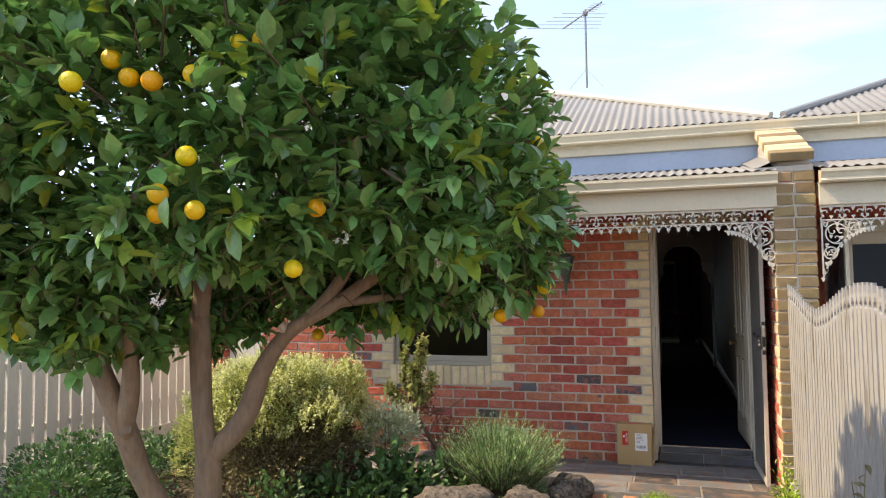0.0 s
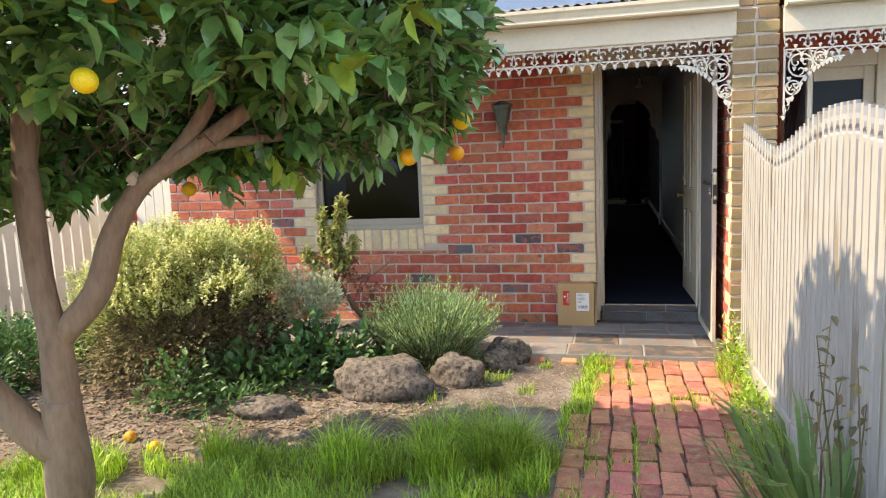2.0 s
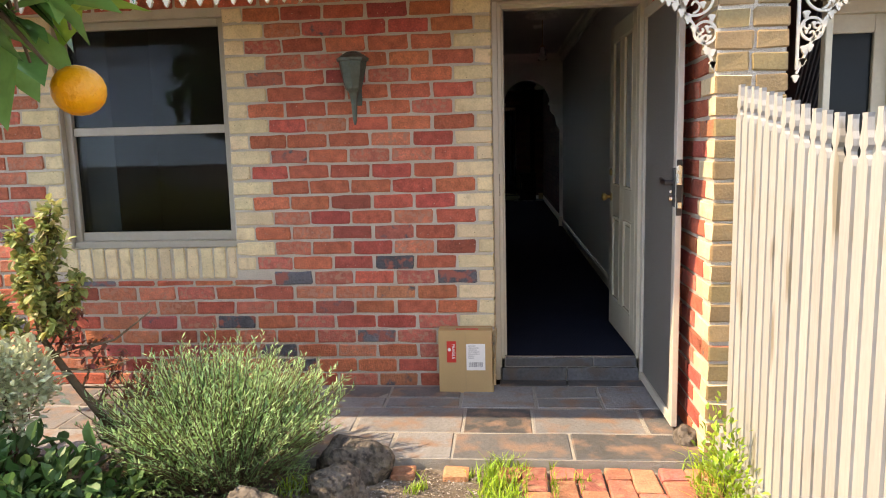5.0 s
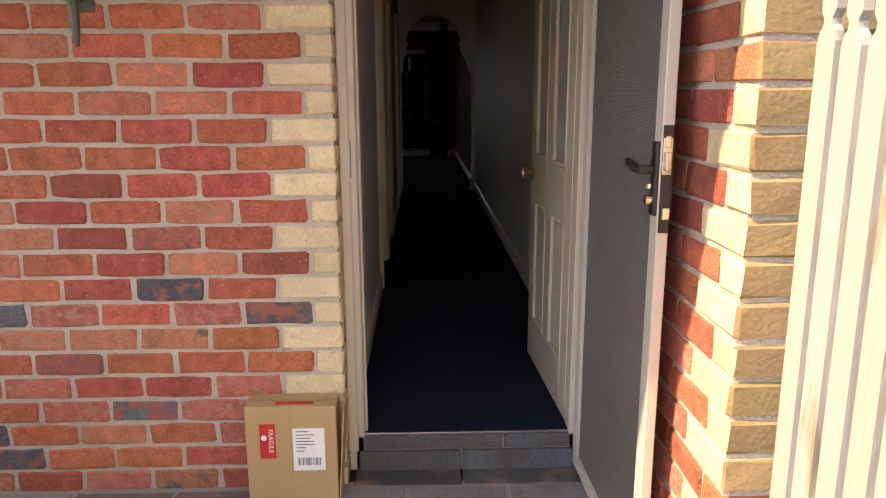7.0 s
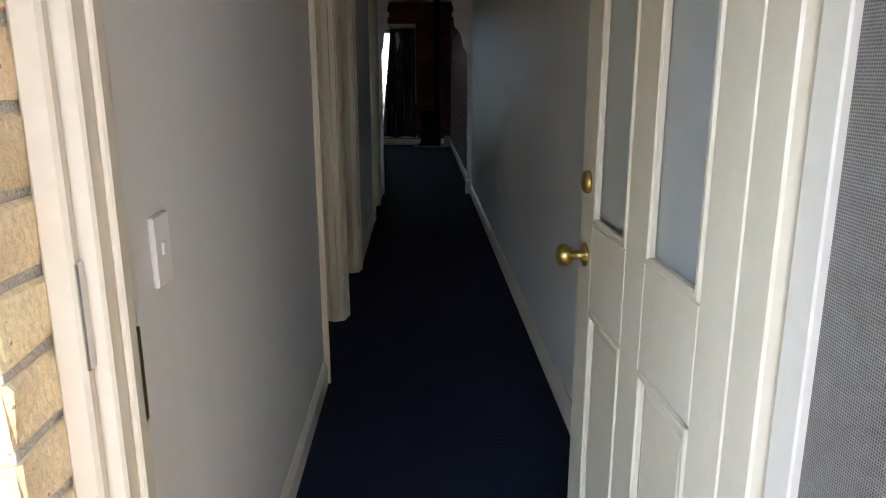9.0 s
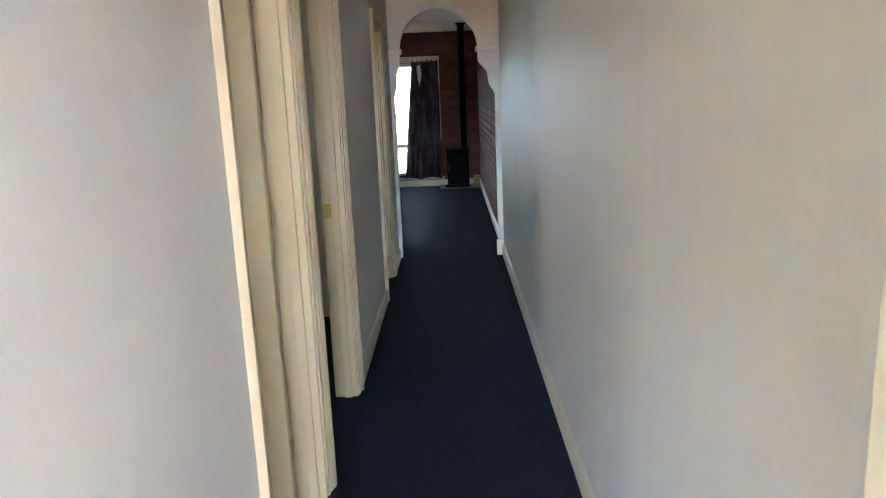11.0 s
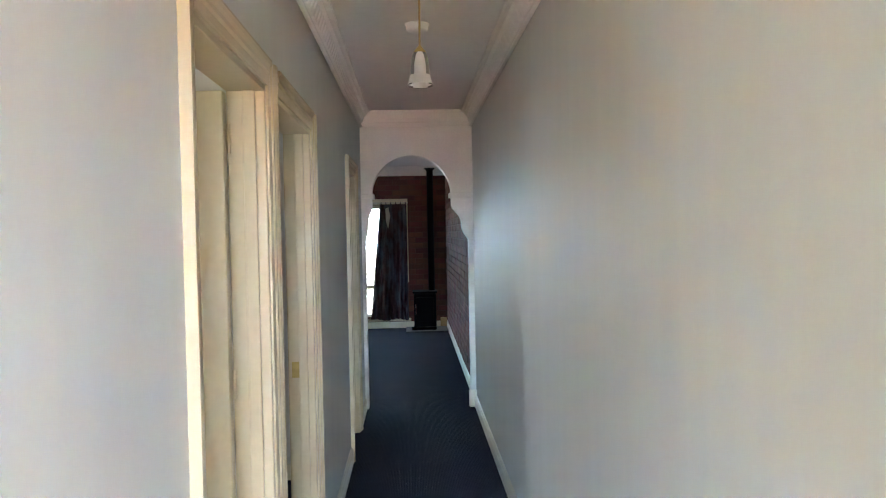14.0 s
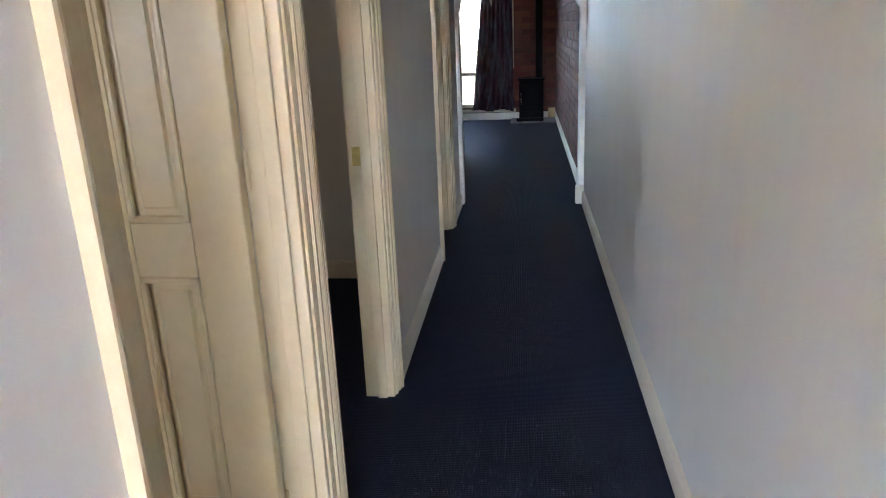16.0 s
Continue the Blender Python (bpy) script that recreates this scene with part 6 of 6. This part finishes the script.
lamp = thing("pendant_lamp", (RX, RY, CEIL), "pendant lamp with frosted bell glass shade on a gold cord", "pendant lamp")
part("canopy", Geo().lathe([(0.038, CEIL - 0.034), (0.036, CEIL - 0.048), (0.022, CEIL - 0.060), (0.008, CEIL - 0.066), (0.0, CEIL - 0.066)], 18, Matrix.Translation((RX, RY, 0))), PLASTER, lamp, smooth=True)
SHZ = 2.455
part("cord", Geo().tube([(RX, RY, CEIL - 0.06), (RX + 0.002, RY, 2.62), (RX, RY, SHZ)], 0.0045, 6), CORD, lamp, "twisted gold cord")
part("gallery", Geo().lathe([(0.006, SHZ + 0.012), (0.016, SHZ), (0.026, SHZ - 0.012), (0.026, SHZ - 0.020)], 16, Matrix.Translation((RX, RY, 0))), BRASS, lamp, smooth=True)
part("shade", Geo().lathe([(0.024, SHZ - 0.012), (0.032, SHZ - 0.03), (0.038, SHZ - 0.07), (0.041, SHZ - 0.112), (0.047, SHZ - 0.138), (0.053, SHZ - 0.150), (0.051, SHZ - 0.149), (0.040, SHZ - 0.104), (0.036, SHZ - 0.07), (0.030, SHZ - 0.03), (0.022, SHZ - 0.014)], 22, Matrix.Translation((RX, RY, 0))), SHADE, lamp, "frosted bell-shaped glass shade", smooth=True)
part("bulb", Geo().lathe([(0.0, SHZ - 0.108), (0.014, SHZ - 0.103), (0.021, SHZ - 0.085), (0.017, SHZ - 0.062), (0.010, SHZ - 0.045), (0.010, SHZ - 0.02)], 14, Matrix.Translation((RX, RY, 0))), LABEL_WHITE, lamp, smooth=True)
smoke = thing("smoke_alarm", (0.47, 4.50, CEIL), "round white smoke alarm on the ceiling", "smoke alarm")
part("body", Geo().lathe([(0.0, CEIL - 0.036), (0.045, CEIL - 0.036), (0.055, CEIL - 0.028), (0.058, CEIL)], 24, Matrix.Translation((0.47, 4.50, 0))), LABEL_WHITE, smoke, smooth=True)
part("base_ring", Geo().lathe([(0.058, CEIL - 0.010), (0.062, CEIL - 0.008), (0.062, CEIL)], 24, Matrix.Translation((0.47, 4.50, 0))), LABEL_WHITE, smoke)
sw = thing("light_switch", (HALL_L, 0.43, 1.19), "white wall light switch plate by the front door", "switch")
part("plate", Geo().box(HALL_L, 0.40, 1.135, HALL_L + 0.009, 0.47, 1.25, 0.003), LABEL_WHITE, sw)
part("rocker", Geo().box(HALL_L + 0.009, 0.425, 1.185, HALL_L + 0.013, 0.442, 1.205, 0.001), LABEL_WHITE, sw)

# living room
stove = thing("wood_heater", (0.61, 12.2, FLOOR), "black enamel wood heater on short feet", "heater")
SX0, SX1, SY0, SY1 = 0.40, 0.80, 11.98, 12.36
part("body", Geo().box(SX0 + 0.03, SY0 + 0.02, FLOOR + 0.06, SX1 - 0.02, SY1, FLOOR + 0.60, 0.015), BLACK_IRON, stove)
part("top_plate", Geo().box(SX0 + 0.01, SY0, FLOOR + 0.60, SX1, SY1 + 0.02, FLOOR + 0.63, 0.008), BLACK_IRON, stove)
part("ash_lip", Geo().box(SX0 - 0.01, SY0 - 0.03, FLOOR + 0.03, SX1 - 0.02, SY0 + 0.03, FLOOR + 0.075, 0.006), BLACK_IRON, stove)
fd = part("fire_door", Geo().box(SX0 + 0.07, SY0 - 0.005, FLOOR + 0.16, SX1 - 0.06, SY0 + 0.025, FLOOR + 0.54, 0.008), BLACK_IRON, stove)
part("handle", Geo().tube([(SX0 + 0.06, SY0 - 0.03, FLOOR + 0.28), (SX0 + 0.06, SY0 - 0.03, FLOOR + 0.44)], 0.012, 8), CHROME, fd, "bright metal handle")
for x in (SX0 + 0.05, SX1 - 0.06):
    for y in (SY0 + 0.05, SY1 - 0.05):
        part("foot", Geo().box(x - 0.025, y - 0.025, FLOOR, x + 0.025, y + 0.025, FLOOR + 0.07, 0.005), BLACK_IRON, stove)
part("flue", Geo().tube([(0.72, 12.26, FLOOR + 0.62), (0.72, 12.26, 2.72)], 0.052, 18), BLACK_IRON, stove, "tall black flue pipe", smooth=True)
part("flue_collar", Geo().lathe([(0.052, 2.70), (0.085, 2.715), (0.085, 2.73)], 18, Matrix.Translation((0.72, 12.26, 0))), BLACK_IRON, stove)
hearth = solo("hearth_slab", Geo().box(0.30, 11.9, FLOOR, 0.965, 12.47, FLOOR + 0.018, 0.004), BLACK_PLASTIC, "thin black hearth slab under the heater", "hearth")
part("heat_shield", Geo().box(0.86, 12.44, FLOOR + 0.02, 0.965, 12.48, FLOOR + 0.16, 0.004), CARD, hearth, "pale block against the wall")
hearth.children[0].matrix_parent_inverse = Matrix.Identity(4)

window_3 = thing("window_3", (-0.85, LR_END, LW_B), "wide cream living-room window with diamond security grille", "window", kind="structure")
for b in ((LW_L, LR_END - 0.03, LW_B, LW_L + 0.06, LR_END + 0.08, LW_T), (LW_R - 0.06, LR_END - 0.03, LW_B, LW_R, LR_END + 0.08, LW_T), (LW_L + .06, LR_END - 0.03, LW_T - 0.06, LW_R - .06, LR_END + 0.08, LW_T),
          (LW_L + .06, LR_END - 0.03, LW_B, LW_R - .06, LR_END + 0.08, LW_B + 0.05), (LW_L + .06, LR_END, 0.80, LW_R - .06, LR_END + 0.06, 0.86), (-0.47, LR_END, LW_B + .05, -0.43, LR_END + 0.06, LW_T - .06)):
    part("frame_bar", Geo().box(*b, 0.004), CREAM_PAINT, window_3)
part("window_sill", Geo().box(LW_L - 0.05, LR_END - 0.09, LW_B - 0.07, LW_R + 0.36, LR_END - 0.008, LW_B - 0.03, 0.005), CREAM_PAINT, window_3)
part("side_lining", Geo().box(LW_R + 0.30, LR_END - 0.04, 0.9, LW_R + 0.335, LR_END - 0.009, 2.26, 0.004), CREAM_PAINT, window_3)
part("pelmet_board", Geo().box(LW_L - 0.1, LR_END - 0.04, LW_T + 0.01, LW_R + 0.335, LR_END - 0.009, LW_T + 0.10, 0.004), CREAM_PAINT, window_3)
pn = part("pane", Geo().box(LW_L + .06, LR_END + 0.03, LW_B + .05, LW_R - .06, LR_END + 0.034, LW_T - .06), PANE, window_3)
pn.visible_shadow = False
g = Geo()
for k in range(-12, 36):
    for s in (1, -1):
        x0 = LW_L + k * 0.075
        h = LW_T - LW_B
        a, b = (x0, LW_B), (x0 + h * 0.55, LW_T)
        if s < 0:
            a, b = (x0, LW_T), (x0 + h * 0.55, LW_B)
        lo, hi = max(LW_L, a[0]), min(LW_R, b[0])
        if hi - lo < 0.02:
            continue
        za = a[1] + (b[1] - a[1]) * (lo - a[0]) / (b[0] - a[0])
        zb = a[1] + (b[1] - a[1]) * (hi - a[0]) / (b[0] - a[0])
        g.tube([(lo, LR_END + 0.10, za), (hi, LR_END + 0.10, zb)], 0.0035, 4)
part("diamond_grille", g, FRAME_WHITE, window_3, kind="stuff")

cur = thing("curtain", (0.10, 12.38, 0.3), "dark plum striped curtain gathered beside the window", "curtain")


def drape(x0t, x1t, x0b, x1b, z0, z1, folds, y, depth):
    n, m = folds * 8, 14
    vs, fs = [], []
    for j in range(m + 1):
        t = j / m
        for i in range(n + 1):
            u = i / n
            x = (x0t + (x1t - x0t) * u) * (1 - t) + (x0b + (x1b - x0b) * u) * t
            yy = y + depth * (0.5 + 0.5 * t) * math.sin(u * folds * 2 * math.pi + 0.6 * math.sin(3 * t + u * 4)) + 0.01 * math.sin(7 * u + 3 * t)
            vs.append((x, yy, z1 + (z0 - z1) * t + (0.015 * math.sin(u * 11) if j == m else 0)))
    for j in range(m):
        for i in range(n):
            a = j * (n + 1) + i
            fs.append((a, a + 1, a + n + 2, a + n + 1))
    return Geo().add(vs, fs)


cl = part("cloth", drape(-0.09, 0.335, -0.27, 0.34, 0.30, 2.17, 8, LR_END - 0.12, 0.035), CURTAIN, cur, smooth=True)
so = cl.modifiers.new("thick", "SOLIDIFY")
so.thickness = 0.004
part("rail", Geo().tube([(LW_L, LR_END - 0.10, 2.19), (0.36, LR_END - 0.10, 2.19)], 0.012, 8), FRAME_WHITE, cur)
for i in range(6):
    x = -0.07 + i * 0.078
    part("hook", Geo().tube([(x, LR_END - 0.10, 2.20), (x, LR_END - 0.135, 2.17), (x + 0.015, LR_END - 0.14, 2.12)], 0.008, 6), CURTAIN, cur)
part("lining_fold", Geo().add([(0.00, LR_END - 0.175, 2.10), (0.05, LR_END - 0.165, 2.12), (0.075, LR_END - 0.18, 1.98), (0.04, LR_END - 0.19, 1.78), (0.005, LR_END - 0.18, 1.90),
                               (0.00, LR_END - 0.165, 2.10), (0.05, LR_END - 0.155, 2.12), (0.075, LR_END - 0.17, 1.98), (0.04, LR_END - 0.18, 1.78), (0.005, LR_END - 0.17, 1.90)],
                              [(0, 1, 2, 3, 4), (9, 8, 7, 6, 5), (0, 5, 6, 1), (1, 6, 7, 2), (2, 7, 8, 3), (3, 8, 9, 4), (4, 9, 5, 0)]), BLIND, cur, "pale lining turned out")

# back garden beyond the living-room window
hedge = thing("back_hedge", (-1.5, 18, 0), "sunlit pale green hedge in the back garden", "hedge")
g = Geo()
random.seed(8)
pos, way = [], []
for _ in range(5200):
    x, z = random.uniform(-6, 3), random.uniform(0, 1.5)
    pos.append((x, 16.6 + 0.35 * noise.noise((x * 1.5, z * 1.5, 0)) + random.uniform(0, .5), z))
    way.append((rnd_dir() + Vector((0, -.5, .3))).normalized())
leaves(g, pos, way, [random.uniform(.09, .16) for _ in pos], [random.uniform(.05, .08) for _ in pos])
part("foliage", g, SILVER, hedge, kind="stuff")


# ---- pieces: bricks, slates, paving ----
random.seed(77)
BRICK_CACHE = {}


def brick_mesh(w, d, h, mat, variant, front=None):
    """A worn brick about its own centre; alike ones share a mesh."""
    key = (round(w, 3), round(d, 3), round(h, 3), mat.name, variant, front.name if front else "")
    if key not in BRICK_CACHE:
        rs = random.Random(round(w * 1000) * 7919 + round(d * 1000) * 131 + variant)
        face = min(d, w, h) == d
        if face:
            cc = 0.0065
            ring = [(-w / 2, -h / 2 + cc), (-w / 2 + cc, -h / 2), (rs.uniform(-.2, .2) * w, -h / 2), (w / 2 - cc, -h / 2), (w / 2, -h / 2 + cc),
                    (w / 2, h / 2 - cc), (w / 2 - cc, h / 2), (rs.uniform(-.2, .2) * w, h / 2), (-w / 2 + cc, h / 2), (-w / 2, h / 2 - cc)]
            ring = [(a + rs.uniform(-.0045, .0045), b + rs.uniform(-.0042, .0042)) for a, b in ring]
            n = len(ring)
            vs = [(a, d / 2, b) for a, b in ring] + [(a, -d / 2 + 0.005 + rs.uniform(-.001, .001), b) for a, b in ring]
            vs += [(a * (1 - .012 / w), -d / 2 + rs.uniform(-.0012, .0012), b * (1 - .011 / h)) for a, b in ring]
            fs = [(i + k * n, (i + 1) % n + k * n, (i + 1) % n + (k + 1) * n, i + (k + 1) * n) for k in (0, 1) for i in range(n)] + [tuple(range(2 * n, 3 * n))]
        else:
            vs, fs = chamfer(-w / 2, -d / 2, -h / 2, w / 2, d / 2, h / 2, 0.006)
            vs = [(x + rs.uniform(-.0040, .0040), y + rs.uniform(-.0028, .0028), z + rs.uniform(-.0040, .0040)) for x, y, z in vs]
        me = bpy.data.meshes.new("brick")
        me.from_pydata(vs, [], fs)
        me.materials.append(mat)
        me.update()
        # faces turned to -y take the darker material: their shade is in the colour
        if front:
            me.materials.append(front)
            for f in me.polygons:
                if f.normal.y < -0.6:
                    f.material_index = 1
        BRICK_CACHE[key] = me
    return BRICK_CACHE[key]


def lay(parent, x, y, z, w, d, h, mat, name="brick", turn=0.0, front=None):
    o = new(name, brick_mesh(w, d, h, mat, random.randint(0, 9), front))
    o.parent = parent
    o.matrix_parent_inverse = Matrix.Translation(-base_of(parent))
    o.location = (x, y, z)
    o.rotation_euler = (random.uniform(-.004, .004), random.uniform(-.006, .006), turn)
    return o


def pick_red(row=9):
    r = random.random()
    if row < 9 and random.random() < 0.06:
        return DARK_BRICK
    return RED[0] if r < .30 else RED[1] if r < .58 else RED[2] if r < .79 else RED[3] if r < .92 else RED[4] if r < .99 else DARK_BRICK


BD = 0.045
BH = COURSE - GAP


def front_brick(x0, x1, row, mat, z0=None, z1=None):
    z0 = row * COURSE if z0 is None else z0
    z1 = z0 + BH if z1 is None else z1
    x0, x1 = x0 + GAP / 2, x1 - GAP / 2
    if x1 - x0 < 0.025:
        return
    if -0.05 < x1 < 0:
        lay(wall_front, (x0 + x1) / 2, 0.057, (z0 + z1) / 2, round(x1 - x0, 2), 0.114, z1 - z0, mat)
    elif x1 > -2.95:
        lay(wall_front, (x0 + x1) / 2, BD / 2 + random.uniform(-.0025, .0025), (z0 + z1) / 2, round(x1 - x0, 2), BD, z1 - z0, mat)
    else:
        far_bricks[mat.name].box(x0, 0.0, z0, x1, BD, z1, 0.004)


far_bricks = {m.name: Geo() for m in RED + [DARK_BRICK, CREAM_BRICK]}
for row in range(ROWS_UP):
    z = row * COURSE
    even = row % 2 == 0
    q = -0.240 if even else -0.120
    front_brick(q, -0.018, row, CREAM_BRICK)
    front_brick(0.852, 0.948, row, pick_red())
    runs = []
    win_row = WIN_B - 0.09 <= z + 0.01 and z < WIN_T
    if win_row and row >= 9 or row == 8:
        rq = WIN_R + (0.120 if even else 0.240)
        lq = WIN_L - (0.240 if even else 0.120)
        front_brick(WIN_R, rq, row, CREAM_BRICK)
        front_brick(lq, WIN_L, row, CREAM_BRICK)
        runs = [(q, rq), (lq, -4.16)]
    else:
        runs = [(q, -4.16)]
    for a, b in runs:
        k = a
        while k > b + 0.01:
            n = max(k - 0.246, b)
            under = row == 7 and n < WIN_R and k > WIN_L - 0.02
            dark = (row == 7 and (k == q or abs(k + 1.05) < 0.12)) or (row == 3 and abs(k + 0.60) < .12) or (row == 4 and abs(k + 1.37) < .12) or (row == 8 and abs(k + 0.46) < .12)
            front_brick(n, k, row, DARK_BRICK if dark else pick_red(row), z, z + 0.028 if under else None)
            k = n
x = WIN_L - 0.05
while x < WIN_R - 0.02:
    front_brick(x, min(x + 0.085, WIN_R), 7, CREAM_BRICK, 0.672, 0.858)
    x += 0.085
for m in RED + [DARK_BRICK, CREAM_BRICK]:
    if far_bricks[m.name].f:
        part("far_bricks", far_bricks[m.name], m, wall_front, kind="stuff")

# wing wall: inner face, front face and cap
for row in range(31):
    z = row * COURSE
    even = row % 2 == 0
    top_at = lambda y: 2.55 + (y + 0.96) * 0.41
    q = -0.970 + (0.235 if even else 0.115)
    if z + BH < top_at(-0.97):
        fw = 0.150 if even else 0.135
        # cream on the sunlit side, shade-darkened tan on the front of each quoin
        lay(wing_wall, 0.95 + fw / 2, (-0.970 + q) / 2 - GAP / 4, z + BH / 2, fw, q + 0.970 - GAP / 2, BH, RED[4] if row % 11 == 5 else CREAM_BRICK, front=TAN_SHADED_BRICK)
        lay(wing_wall, 0.95 + fw + GAP + (0.295 - fw - GAP) / 2, -0.970 + 0.05, z + BH / 2, 0.295 - fw - GAP, 0.10, BH, TAN_SHADED_BRICK)
    k = q
    while k < 0.0 and z + BH < 2.40:
        n = min(k + 0.246, 0.0)
        if n - k > 0.03:
            lay(wing_wall, 0.95 + 0.0225, (k + n) / 2, z + BH / 2, 0.045, n - k - GAP, BH, pick_red())
        k = n
for i in range(9):
    t = (i + 0.5) / 9
    y = -1.0 + 0.92 * t
    o = lay(wing_wall, 1.088, y, 2.615 + 0.375 * t, 0.315, 0.094, 0.072, CREAM_BRICK if i % 3 else TAN_SHADED_BRICK, "cap_brick")
    o.rotation_euler = (math.atan(0.41), 0, 0)

wing_wall.location.x -= 0.022

# slates of the porch
random.seed(15)
y = -1.02
depths = (0.30, 0.34, 0.36)
for row, dp in enumerate(depths):
    x = -4.16 + 0.15 * row
    if x > -4.16:
        lay(porch, (x - 4.16) / 2, y + dp / 2, -0.004, x + 4.16 - 0.012, dp - 0.012, 0.02, SLATE, "slate")
    while x < 0.94:
        w = random.choice((0.30, 0.42, 0.56, 0.36))
        n = min(x + w, 0.948)
        if 0.948 - n < 0.12:
            n = 0.948
        if random.random() < 0.3 and dp > 0.31:
            h1 = dp * 0.45
            lay(porch, (x + n) / 2, y + h1 / 2, -0.004, n - x - 0.012, h1 - 0.012, 0.02, SLATE, "slate")
            lay(porch, (x + n) / 2, y + h1 + (dp - h1) / 2, -0.004, n - x - 0.012, dp - h1 - 0.012, 0.02, SLATE, "slate")
        else:
            lay(porch, (x + n) / 2, y + dp / 2, -0.004, n - x - 0.012, dp - 0.012, 0.02, SLATE, "slate")
        x = n
    y += dp

# brick path
path = thing("brick_path", (0.4, -3, -0.04), "worn salmon brick path with weeds in its joints", "path", kind="structure")
random.seed(19)
left_of = lambda y: 0.04 - 0.115 * (-1.0 - y) * (1.0 if y > -3.4 else 0.85)
for col in range(12):
    y = -1.045 - (0.118 if col % 2 else 0.0)
    if col % 2:
        lay(path, 0.875 - col * 0.119, -1.098, -0.046, 0.108, 0.104, 0.06, PATH_BRICK)
    while y > -4.7:
        x = 0.875 - col * 0.119 + 0.010 * math.sin(y * 2.3)
        if x > left_of(y) + 0.02 and not (x > 0.80 and y < -1.7):
            lay(path, x + random.uniform(-.005, .005), y - 0.113, -0.046 + random.uniform(-.011, .009), 0.108, 0.224, 0.06, PATH_BRICK, "brick", random.uniform(-.05, .05)).rotation_euler.x = random.uniform(-.03, .03)
        y -= 0.236
row, y = 0, -4.95
far = Geo()
while y > -9.0:
    x = -0.35 - (0.115 if row % 2 else 0)
    while x < 0.9:
        far.box(x, y - 0.054, -0.07, x + 0.225, y + 0.054, -0.018, 0.004)
        x += 0.235
    y -= 0.119
    row += 1
part("far_bricks", far, PATH_BRICK, path, kind="stuff")
g = Geo()
pts = []
for _ in range(26000):
    x, y = random.uniform(-0.1, 0.98), random.uniform(-4.8, -1.0)
    if noise.noise((x * 3, y * 3, 12)) > 0.14 and (((x - 0.935) % 0.119) < 0.022 or (y % 0.236) < 0.02):
        pts.append((x, y, -0.03))
blades(g, pts, 0.02, 0.065, 0.003, 0.8)
part("joint_weeds", g, GRASS, path, kind="stuff")
